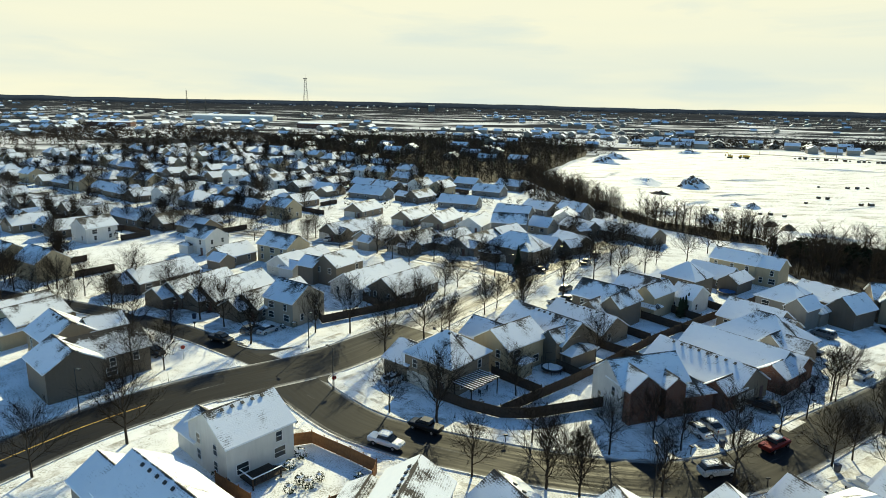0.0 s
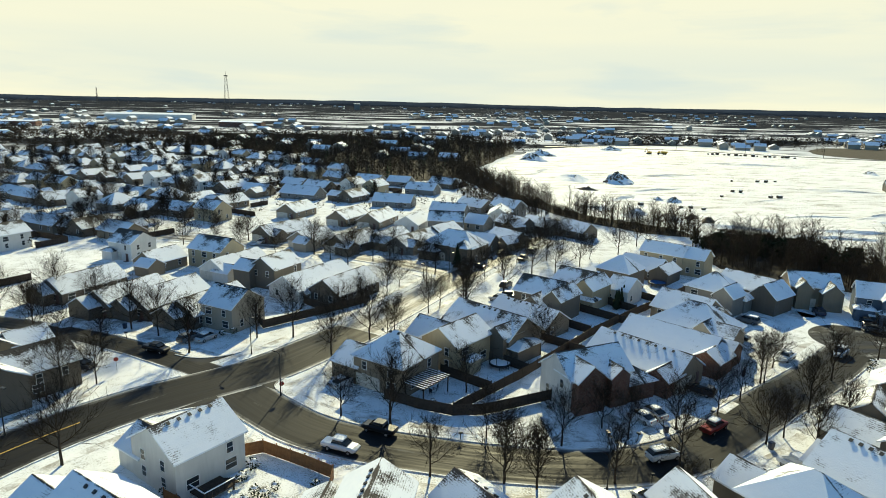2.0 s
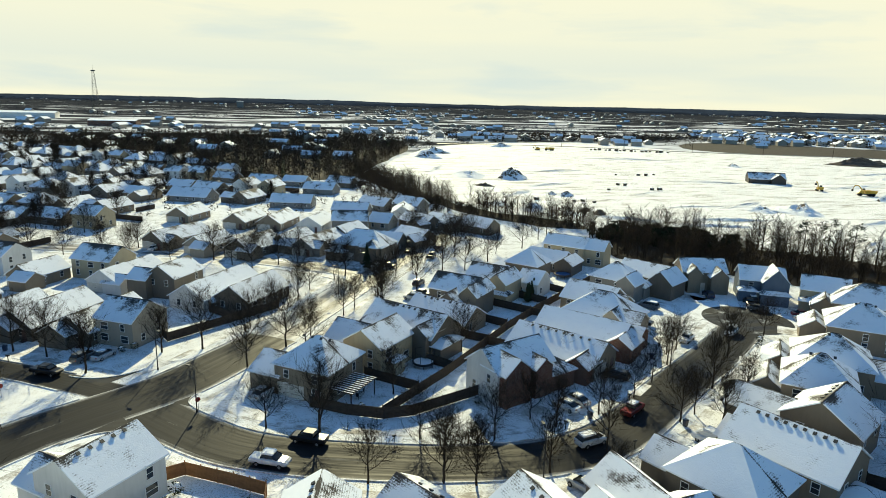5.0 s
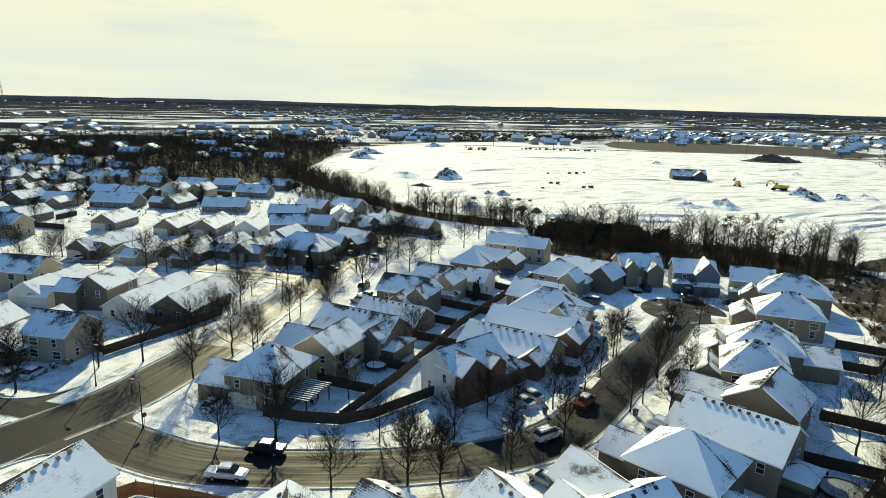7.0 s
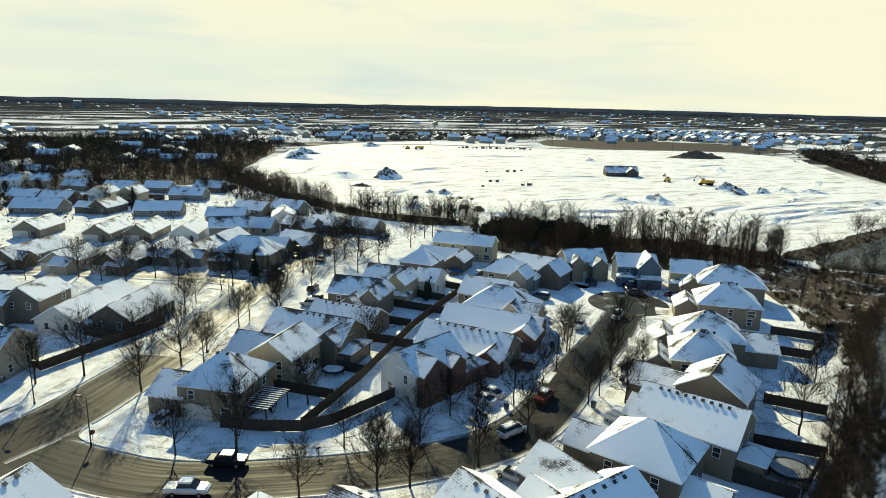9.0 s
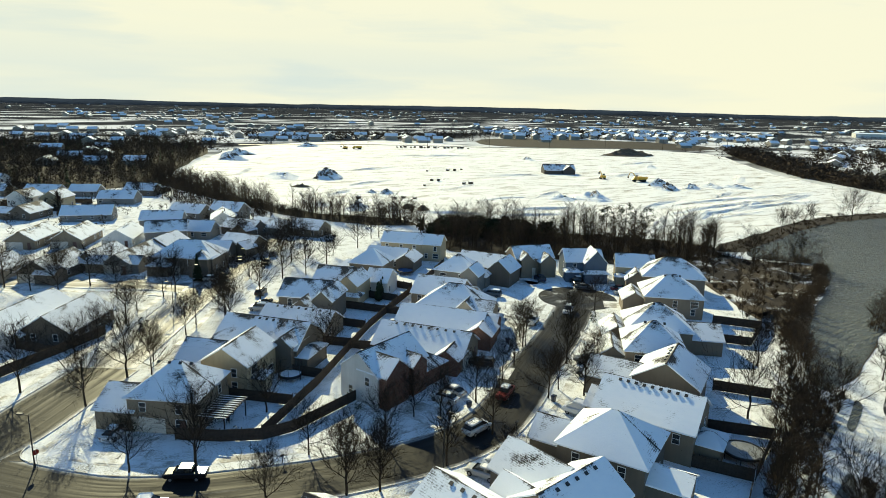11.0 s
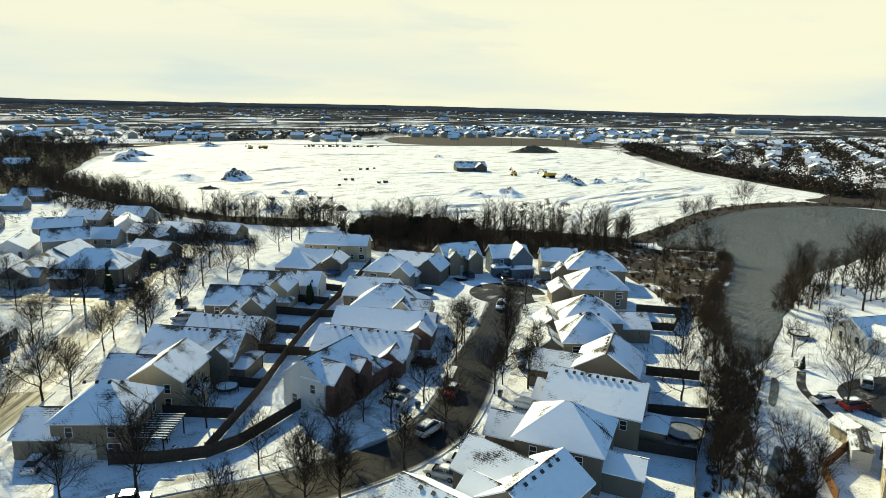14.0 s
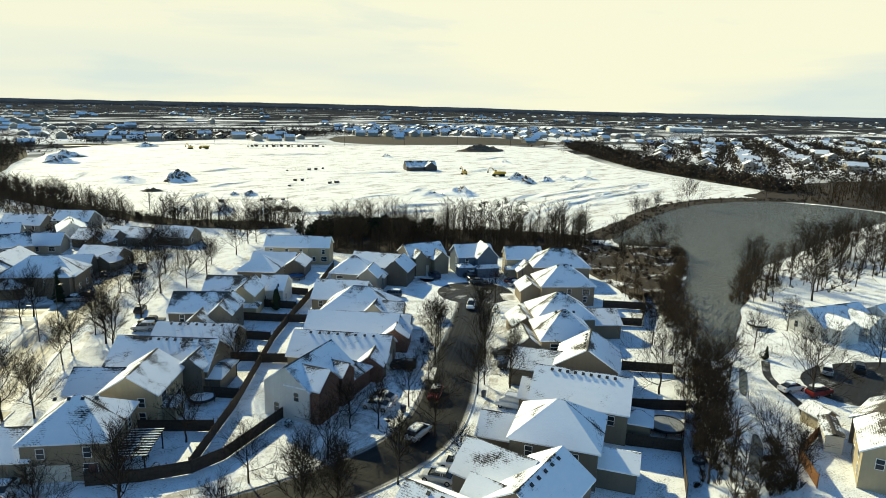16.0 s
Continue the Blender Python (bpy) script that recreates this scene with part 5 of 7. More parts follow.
def bare_wood(name, spots, hmin, hmax, label, seed, twigs=26, thick=1.0, mat=None, category="woodland"):
    """Many leafless trees as one mass: a trunk and a fan of limbs each."""
    r = random.Random(seed)
    segs = []
    for x, y in spots:
        h = r.uniform(hmin, hmax)
        o = Vector((x, y, 0))
        segs.append((o, o + Vector((r.uniform(-0.4, 0.4), r.uniform(-0.4, 0.4), h * 0.9)), 0.016 * h * thick, 0.03 * thick))
        for k in range(twigs):
            z = h * (0.22 + 0.7 * (k / twigs) ** 0.9)
            a = r.uniform(0, 6.28)
            ln = h * r.uniform(0.18, 0.42) * (1.15 - 0.6 * k / twigs)
            p = o + Vector((0, 0, z))
            q = p + Vector((math.cos(a) * ln * 0.75, math.sin(a) * ln * 0.75, ln * r.uniform(0.35, 1.0)))
            segs.append((p, q, 0.045 * thick, 0.02 * thick))
            for _ in range(2):
                b = p.lerp(q, r.uniform(0.35, 0.9))
                a2 = a + r.uniform(-1.3, 1.3)
                segs.append((b, b + Vector((math.cos(a2), math.sin(a2), r.uniform(0.4, 1.4))) * ln * 0.35, 0.028 * thick, 0.014 * thick))
    v, f = spikes(segs, 3)
    return tagged(new(name, fast_mesh(name, v, f, mat or M_SCRUB)), label, category, kind="stuff")


def brush(name, spots, hmin, hmax, label, seed, stems=40, mat=None, spread=0.7, r0=0.03):
    """Thickets: fans of upright stems."""
    r = random.Random(seed)
    segs = []
    for x, y in spots:
        h = r.uniform(hmin, hmax)
        for _ in range(stems):
            a, d = r.uniform(0, 6.28), r.uniform(0, 1) ** 0.6 * spread * h * 0.6
            p = Vector((x + math.cos(a) * d * 0.5, y + math.sin(a) * d * 0.5, r.uniform(0, 0.3) * h))
            q = Vector((x + math.cos(a) * d * 1.1 + r.uniform(-0.4, 0.4), y + math.sin(a) * d * 1.1 + r.uniform(-0.4, 0.4), p.z + h * r.uniform(0.35, 0.75)))
            segs.append((p, q, r0, r0 * 0.5))
    v, f = spikes(segs, 3)
    return tagged(new(name, fast_mesh(name, v, f, mat or M_SCRUB)), label, "scrub", kind="stuff")


def conifers(name, spots, hmin, hmax, label, seed, tufts=90):
    """Evergreens: drooping needle sprays in tiers round a stem."""
    r = random.Random(seed)
    v, f = [], []
    for x, y in spots:
        h = r.uniform(hmin, hmax)
        w = h * r.uniform(0.2, 0.3)
        for _ in range(tufts):
            t = r.uniform(0.05, 1) ** 0.8
            a = r.uniform(0, 6.28)
            rad = w * (1.05 - t) * r.uniform(0.6, 1.1) + 0.1
            c = Vector((x, y, t * h))
            tip = c + Vector((math.cos(a) * rad, math.sin(a) * rad, -rad * 0.25))
            side = Vector((-math.sin(a), math.cos(a), 0)) * (rad * 0.35 + 0.12)
            b = len(v)
            v += [tuple(c + Vector((0, 0, 0.25))), tuple(c.lerp(tip, 0.6) + side), tuple(tip), tuple(c.lerp(tip, 0.6) - side)]
            f.append((b, b + 1, b + 2, b + 3))
    return tagged(new(name, fast_mesh(name, np.array(v), np.array(f), M_PINE)), label, "conifers", kind="stuff")


def clumps(name, spots, hmin, hmax, label, seed, n=16, mat=None, wide=0.5, size=1.0):
    """Far leafless crowns, each a ragged bundle of twig fans."""
    r = random.Random(seed)
    v, f = [], []
    for x, y in spots:
        h = r.uniform(hmin, hmax)
        for _ in range(int(n * 1.35)):
            t = r.random()
            a, d = r.uniform(0, 6.28), h * wide * r.random() ** 0.6 * math.sin(0.35 + 2.6 * t)
            c = Vector((x + math.cos(a) * d, y + math.sin(a) * d, h * (0.08 + 0.80 * t)))
            b, s = len(v), h * r.uniform(0.10, 0.2) * size
            v += [tuple(c + Vector((r.uniform(-1, 1), r.uniform(-1, 1), -r.random())) * s), tuple(c + Vector((r.uniform(-1, 1), r.uniform(-1, 1), r.uniform(-0.4, 0.6))) * s), tuple(c + Vector((r.uniform(-1, 1), r.uniform(-1, 1), r.uniform(0.1, 0.9))) * s)]
            f.append((b, b + 1, b + 2))
    return tagged(new(name, fast_mesh(name, np.array(v), np.array(f), mat or M_SCRUB)), label, "woodland", kind="stuff")


def floor_sheet(pts, z=0.07):
    sheet("woodland_floor", pts, z, M_FLOOR, "brown leaf litter and dead undergrowth with little snow", "woodland floor", 3.0, 2)


BELT = [(60, 405), (71, 300), (83, 250), (115, 219), (110, 205), (92, 217), (74, 245), (60, 300), (44, 400)]
bare_wood("creek_belt_trees", scatter(BELT, 330, 1), 6, 11, "belt of bare trees along the creek beside the site", 1)
brush("creek_belt_scrub", scatter(BELT, 420, 2), 2.0, 4.0, "brown thicket below the creek trees", 2, 26)
HEDGE = [(105, 199), (131, 188), (142, 168), (134, 163), (118, 177), (104, 190)]
clumps("evergreen_hedge", scatter(HEDGE, 170, 3), 1.8, 6.4, "dense dark evergreen thicket behind the houses", 3, 70, M_PINE, 0.35)
TALL = [(100, 192), (131, 190), (150, 169), (168, 147), (178, 131), (170, 118), (150, 116), (136, 121), (125, 132), (113, 145), (100, 155), (94, 172)]
bare_wood("tall_bare_trees", scatter(TALL, 210, 4), 7, 13, "stand of tall bare trees at the edge of the site", 4, 34)
brush("under_scrub", scatter(TALL, 620, 5), 1.8, 4.2, "brown undergrowth below the tall trees", 5, 26)


def pine(x, y, h, seed):
    """A tall pine: bare stem below, needle clumps on short limbs in its upper half."""
    r = random.Random(seed)
    root = empty("pine_tree", pose(x, y, 0), "tall dark pine with clumped needles above a bare stem", "pine tree", "pines by the site")
    link_mesh("trunk", *tube((0, 0, 0), (0, 0, h * 0.92), 0.22, 0.06, 7), M_BARK, root)
    v, f = [], []
    for _ in range(26):
        t = r.uniform(0.42, 1.0)
        a, d = r.uniform(0, 6.28), h * 0.21 * math.sin(0.5 + 2.3 * (t - 0.42) / 0.58) * r.uniform(0.5, 1.1)
        c = Vector((math.cos(a) * d, math.sin(a) * d, h * t))
        for _ in range(34):
            o = c + Vector((r.gauss(0, 0.55), r.gauss(0, 0.55), r.gauss(0, 0.32)))
            b = len(v)
            v += [tuple(o + Vector((r.uniform(-1, 1), r.uniform(-1, 1), r.uniform(-0.6, 0.8))) * 0.34) for _ in range(3)]
            f.append((b, b + 1, b + 2))
    link_mesh("needles", v, f, M_PINE, root)


for i, (px, py, ph) in enumerate(((160, 152, 12.5), (164.5, 147, 11.5), (156, 157, 11))):
    pine(px, py, ph, 300 + i)
MARSH = [(126, 73.5), (160, 85), (181, 96), (174, 104), (168, 112), (170, 120), (158, 126), (142, 119), (132, 100), (122, 86), (108, 74), (100, 64), (108, 65)]
brush("marsh_scrub", scatter(MARSH, 300, 7, 9), 0.8, 2.0, "brown reeds and scrub beside the pond", 7, 26)
SHORE_LINE = resample([(170, 118), (167, 110), (175, 104.5), (183, 99), (179, 93.5), (162, 85), (145, 79.5), (128, 74), (115, 68.5), (104, 62)], 1.3)
rs_ = random.Random(81)
brush("shoreline_bushes", [(p.x + rs_.uniform(-2.2, 0.6), p.y + rs_.uniform(-0.4, 2.6)) for p in SHORE_LINE[8:] for _ in range(3) if noise.noise(p * 0.13) > -0.22], 1.5, 3.8, "dense reddish-brown bushes along the water's edge", 82, 26, None, 0.8, 0.026)
bare_wood("marsh_trees", scatter(MARSH, 40, 8), 4, 7, "small bare trees in the marsh scrub", 8, 26)
BANK = [(135, 82), (118, 74), (98, 63), (85, 56.5), (70, 49), (57, 42.5), (44, 33), (49, 30), (61, 37.5), (78, 45.5), (91, 52), (101, 58.5), (122, 69.5), (136, 77)]
bare_wood("bank_trees", scatter(BANK, 56, 9), 4.0, 7.5, "tangle of bare trees along the pond bank", 9, 34)
brush("bank_scrub", scatter(BANK, 130, 10), 0.9, 2.4, "thick brown scrub along the pond bank", 10, 34)
SHORE = [(128, 62), (150, 66), (172, 71), (165, 60), (140, 56)]
bare_wood("shore_trees", scatter(SHORE, 30, 11), 5, 9, "bare trees on the far shore of the inlet", 11, 34)
brush("shore_scrub", scatter(SHORE, 60, 12), 1.2, 2.6, "brown scrub on the pond shore", 12, 26)
WOOD = [(-137, 535), (-37, 396), (4, 352), (44, 372), (58, 405), (105, 520), (150, 640), (113, 760), (-71, 760), (-200, 700)]
floor_sheet(BELT, 0.09)
floor_sheet(WOOD, 0.045)
floor_sheet(TALL, 0.08)
floor_sheet(HEDGE, 0.11)
sheet("marsh_floor", [(x + 4, y - 3) if (x > 150 and y < 112) or y < 86 else (x, y) for x, y in MARSH], 0.085, M_MARSH, "dead grass and reeds with patches of snow", "marsh ground", 1.0, 2)
bare_wood("big_wood", scatter(WOOD, 1300, 13), 6, 11, "large dark leafless wood behind the estate", 13, 20, 1.5)
clumps("big_wood_crowns", scatter(WOOD, 2600, 113), 3.5, 9, "ragged twiggy crowns of the dark wood", 113, 30, None, 0.4, 0.6)
conifers("big_wood_evergreens", scatter(WOOD, 90, 14), 7, 12, "dark evergreens inside the wood", 14, 60)
WEST = [(-520, 600), (-520, 950), (-229, 800), (-150, 620), (-260, 590)]
clumps("west_wood", scatter(WEST, 1500, 15, 60), 3, 8, "leafless wood beyond the rooftops", 15, 16)
EASTLINE = [(372, 118), (440, 236), (530, 326), (625, 412), (650, 400), (560, 310), (470, 220), (392, 104)]
floor_sheet(EASTLINE)
clumps("east_tree_line", scatter(EASTLINE, 900, 16), 4, 10, "dark line of bare trees along the site boundary", 16, 20)
POND_FAR = [(345, 100), (420, 100), (520, 60), (420, 20), (340, 45)]
floor_sheet([(338, 128), (362, 124), (420, 128), (520, 90), (520, 30), (420, 0), (338, 42), (343, 80)], 0.05)
brush("pond_end_scrub", scatter(POND_FAR, 420, 171), 1.0, 2.6, "brown scrub beyond the far end of the pond", 171, 22)
bare_wood("pond_end_trees", scatter(POND_FAR, 210, 17), 7, 13, "bare trees beyond the far end of the pond", 17, 20, 1.4)
RIGHT_WOOD = [(190, 30), (330, 40), (420, 10), (300, -60), (160, -20)]
bare_wood("right_bank_trees", scatter(RIGHT_WOOD, 190, 18), 7, 12, "bare trees on the near pond shore", 18, 24, 1.2)

GARDENS = [(x, y) for x, y in scatter([(-84, 190), (-150, 205), (-230, 310), (-320, 440), (-262, 515), (-187, 585), (-65, 505), (-30, 424), (-10, 380), (35, 350), (60, 260), (30, 235), (-40, 262), (-60, 215)], 1250, 19)]
clumps("garden_trees", GARDENS, 2.0, 6.0, "bare garden trees and hedges among the houses", 19, 52, M_TWIG, 0.45, 0.5)
brush("street_edge_scrub", scatter([(44, 242), (60, 240), (72, 252), (66, 300), (48, 380), (30, 362), (40, 310)], 260, 20), 1.5, 3.5, "brown scrub behind the last houses", 20, 24)
bare_wood("street_edge_trees", scatter([(44, 242), (62, 240), (72, 252), (64, 300), (46, 380), (30, 362), (40, 310)], 110, 21), 5, 9, "bare trees behind the last houses", 21, 26)

EAST_SHORE = [(150, 63), (175, 66), (240, 61), (300, 52), (330, 42), (220, 34), (160, 44)]
bare_wood("east_shore_trees", scatter(EAST_SHORE, 150, 22), 5, 11, "bare trees along the eastern pond shore", 22, 36, 1.1)
brush("east_shore_scrub", scatter(EAST_SHORE, 240, 23), 0.8, 2.2, "low brown scrub along the pond shore", 23, 26)
NORTH_SHORE = [(172, 128), (190, 130), (215, 134), (255, 141), (290, 143), (335, 127), (352, 100), (342, 93), (330, 112), (288, 130), (247, 129), (215, 121), (176, 117)]
floor_sheet(NORTH_SHORE, 0.075)
brush("north_shore_reeds", scatter(NORTH_SHORE, 420, 24, 7), 0.5, 1.5, "brown reeds along the far pond edge", 24, 20)

# far country: tree belts and clumps out to the horizon, one mass to each band of distance
for bi, (d0, d1, cnt, hh, tw) in enumerate(((560, 900, 2200, 7, 16), (900, 1400, 3600, 6.5, 14), (1400, 2200, 4600, 7, 12), (2200, 3400, 4800, 9, 10), (3400, 4400, 4200, 16, 9), (4200, 4750, 5200, 18, 10))):
    r = random.Random(40 + bi)
    spots = []
    while len(spots) < cnt:
        d, a = math.sqrt(r.uniform(d0 * d0, d1 * d1)), radians(r.uniform(-48, 95))
        x, y = d * math.sin(a), d * math.cos(a)
        if inside(x, y, SITE) or inside(x, y, [(280, 560), (700, 430), (760, 480), (330, 720)]):
            continue
        # long belts across the line of sight
        k = noise.noise(Vector((x * 0.0014 + y * 0.0006, y * 0.0030, 3.3))) + 0.35 * noise.noise(Vector((x * 0.007, y * 0.007, 1.1)))
        if k > (-0.14 if bi < 5 else -2):
            spots += [(x + r.uniform(-16, 16) * (1 + bi), y + r.uniform(-12, 12)) for _ in range(r.randrange(2, 5))]
    # past the nearest band, the twigs' base colour carries painted aerial haze
    clumps("distant_trees", spots, hh * 0.5, hh * 1.05, "distant belts of leafless trees", 50 + bi, tw, M_SCRUB if bi == 0 else M_HAZY_TWIG, 0.7 + 0.35 * min(bi, 4))

# low wooded hills that close the view
ridge_v, ridge_f = [], []
for k in range(181):
    a = radians(-60 + 170 * k / 180)
    top = 27 + 8 * noise.noise(Vector((k * 0.07, 2.2, 0.4))) + 5 * noise.noise(Vector((k * 0.45, 7.1, 0.9)))
    ridge_v += [(d * math.sin(a), d * math.cos(a), z) for d, z in ((4400, 0.0), (4560, top * 0.55), (4750, top), (4880, top * 0.9))]
    if k:
        b = 4 * k
        ridge_f += [(b - 4 + j, b + j, b + 1 + j, b - 3 + j) for j in range(3)]
# woodland base colour shifted to navy, standing in for haze before the hills
M_HAZY_HILL = plain("hazy_far_woodland", (0.040, 0.052, 0.075), 1.0, 0, 0.5, 0.004, True)
M_HAZY_HILL.node_tree.nodes["Principled BSDF"].inputs["Specular IOR Level"].default_value = 0.0
hills = link_mesh("distant_hills", ridge_v, ridge_f, M_HAZY_HILL)
if hills.data.polygons[0].normal.z < 0:
    hills.data.flip_normals()
tagged(hills, "low dark wooded hills, tinted blue for haze, along the horizon", "hills", kind="structure")

# ---- houses farther off: a few kinds, repeated ----
KINDS = []
for i, (L, W, e, kind, colour, snow) in enumerate(((13, 10, 2.8, "gable", "tan", 0), (14, 10.5, 2.8, "gable", "taupe", 1), (10, 9, 5.2, "gable", "white", 2), (12, 10, 2.9, "hip", "grey", 0), (10.5, 9, 5.2, "gable", "cream", 1), (13, 10, 2.8, "gable", "brown", 2))):
    KINDS.append((L, W, e, kind, colour, snow))
FAR_PROTO = []


def far_house(x, y, rot, i):
    L, W, e, kind, colour, snow = KINDS[i]
    if i >= len(FAR_PROTO) or FAR_PROTO[i] is None:
        while len(FAR_PROTO) <= i:
            FAR_PROTO.append(None)
        FAR_PROTO[i] = house(x, y, rot, L, W, e, kind, colour, snow)
        if i in (0, 1, 5):
            block(FAR_PROTO[i], 6.5, 6, 2.7, "gable", colour, 0, 1.7, (L * 0.25, -W / 2 - 1.5, 0), 90, names=("wing_wall", "wing_roof"))
    else:
        copy_thing(FAR_PROTO[i], pose(x, y, 0, 0, 0, rot))


NEAR_HOUSES = [tuple(o.location[:2]) for o in scene.objects if o.name.startswith("house")]
ESTATE = [(-84, 190), (-150, 205), (-230, 310), (-320, 440), (-262, 515), (-187, 585), (-65, 505), (-30, 424), (-10, 380), (35, 350), (38, 325), (15, 300), (-60, 255), (-60, 215)]
NORTH_ROWS = [(-75, 150), (-100, 195), (-180, 215), (-150, 160), (-95, 142)]
WEST_LOTS = [(-60, 85), (-75, 112), (-130, 128), (-140, 70), (-90, 45)]
rr = random.Random(77)
ax_ = radians(-33)
far_spots = []
for i in range(-26, 27):
    for j in range(-14, 24):
        # pairs of back-to-back rows with a street between them
        u = i * 15.5 + rr.uniform(-1.5, 1.5)
        w = (j // 2) * 62 + (j % 2) * 24 + rr.uniform(-2, 2)
        bend = 0.0006 * u * u
        x = -150 + u * math.cos(ax_) - (w + bend) * math.sin(ax_)
        y = 360 + u * math.sin(ax_) + (w + bend) * math.cos(ax_)
        if not (inside(x, y, ESTATE) or inside(x, y, NORTH_ROWS)):
            continue
        if any((x - a) ** 2 + (y - b) ** 2 < 15 ** 2 for a, b in NEAR_HOUSES):
            continue
        turn = -33 + rr.choice((0, 90, 90)) + rr.uniform(-4, 4)
        far_spots.append((x, y))
        far_house(x, y, turn + rr.choice((0, 180)), rr.choice((0, 0, 1, 1, 2, 3, 3, 4, 5)))
        for _ in range(rr.choice((1, 1, 2))):
            place_tree(x + rr.uniform(-10, 10), y + rr.choice((-11, 11)) + rr.uniform(-3, 3), rr.uniform(6.5, 9.5), rr.choice(("round", "vase", "dense")))
lot_fences = []
for x, y in far_spots:
    m = pose(x, y, 0, 0, 0, -33 + rr.uniform(-4, 4))
    for x0, x1, y0, y1 in ((7.2, 7.3, 4, 14), (-7.5, 7.3, 13.9, 14.0), (-7.5, -7.4, 5, 14)):
        if rr.random() < 0.75:
            lot_fences.append(box(x0, x1, y0, y1, 0, 1.8, m))
tagged(link_mesh("lot_fences", *join(*lot_fences), M_WOODF), "dark board fences between the farther snowy lots", "fences", kind="stuff")
for x, y, turn, i in ((-84, 118, 62, 1), (-96, 112, 62, 2), (-106, 124, 64, 0), (-118, 118, 64, 5)):
    far_house(x, y, turn, i)


def far_roofs(name, spots, rot, label, seed):
    """Rows of small houses far off, walls and snowy roofs in one mass."""
    r = random.Random(seed)
    parts_w, parts_r = [], []
    for x, y in spots:
        m = pose(x, y, 0, 0, 0, rot + r.choice((0, 90)) + r.uniform(-8, 8))
        L, W, e = r.uniform(11, 16), r.uniform(9, 11), r.choice((2.9, 2.9, 5.2))
        for src, dst in ((gable_shell(L, W, e, W * 0.27), parts_w), (gable_roof(L, W, e, W * 0.27), parts_r)):
            dst.append(([tuple(m @ Vector(p)) for p in src[0]], src[1]))
    v, f = join(*parts_w)
    v2, f2 = join(*parts_r)
    o = len(v)
    ob = link_mesh(name, v + v2, f + [tuple(i + o for i in q) for q in f2], [SIDING["beige"], ROOFS[0]], None, [0] * len(f) + [1] * len(f2))
    tagged(ob, label, "far houses", kind="stuff")


def rows_in(poly, du, dv, rot, seed, keep=0.9):
    r = random.Random(seed)
    cx, cy = sum(p[0] for p in poly) / len(poly), sum(p[1] for p in poly) / len(poly)
    c, s = math.cos(radians(rot)), math.sin(radians(rot))
    out = []
    for i in range(-60, 61):
        for j in range(-40, 41):
            u, w = i * du + r.uniform(-2, 2), (j // 2) * dv * 2.4 + (j % 2) * dv + r.uniform(-2, 2)
            x, y = cx + u * c - w * s, cy + u * s + w * c
            if inside(x, y, poly) and r.random() < keep:
                out.append((x, y))
    return out


far_roofs("distant_houses", rows_in([(210, 720), (300, 700), (420, 640), (470, 690), (340, 800), (240, 830)], 18, 30, -25, 1), -25, "row of snow-roofed houses beyond the building site", 1)
far_roofs("distant_houses", rows_in([(560, 700), (900, 520), (1150, 640), (900, 860), (640, 880)], 19, 30, -28, 2), -28, "distant estate of snow-roofed houses", 2)
far_roofs("distant_houses", rows_in([(470, 190), (640, 330), (900, 420), (1250, 300), (1250, 60), (800, 60), (560, 110)], 20, 32, 20, 3, 0.75), 20, "estate of snow-roofed houses past the pond", 3)
far_roofs("distant_houses", rows_in([(-150, 560), (60, 480), (160, 690), (420, 1000), (0, 1150), (-300, 950)], 26, 40, -20, 4, 0.3), -20, "scattered snowy roofs among the woods", 4)
far_roofs("distant_houses", rows_in([(-900, 750), (-300, 900), (-300, 1300), (-1000, 1300)], 30, 46, -15, 5, 0.5), -15, "far snowy roofs to the horizon", 5)
clumps("estate_trees", scatter([(440, 150), (640, 330), (900, 420), (1250, 300), (1250, 60), (800, 60), (480, 60)], 3000, 60), 4, 9, "bare garden trees among far houses", 60, 18)
clumps("estate_trees", scatter([(210, 720), (300, 700), (560, 700), (900, 520), (1150, 640), (900, 860), (240, 860)], 1700, 61), 4, 9, "bare garden trees among distant houses", 61, 16)

for bi, (d0, d1, cnt) in enumerate(((800, 1300, 130), (1200, 2000, 170), (1900, 3000, 170), (2900, 4300, 150))):
    r = random.Random(90 + bi)
    spots = []
    while len(spots) < cnt:
        d, a = r.uniform(d0, d1), radians(r.uniform(-44, 88))
        if noise.noise(Vector((d * 0.004, a * 6, 7.7))) > 0.05:
            spots.append((d * math.sin(a), d * math.cos(a)))
    far_roofs("horizon_roofs", spots, -20, "scattered snowy roofs in far country", 95 + bi)

# ---- masts ----


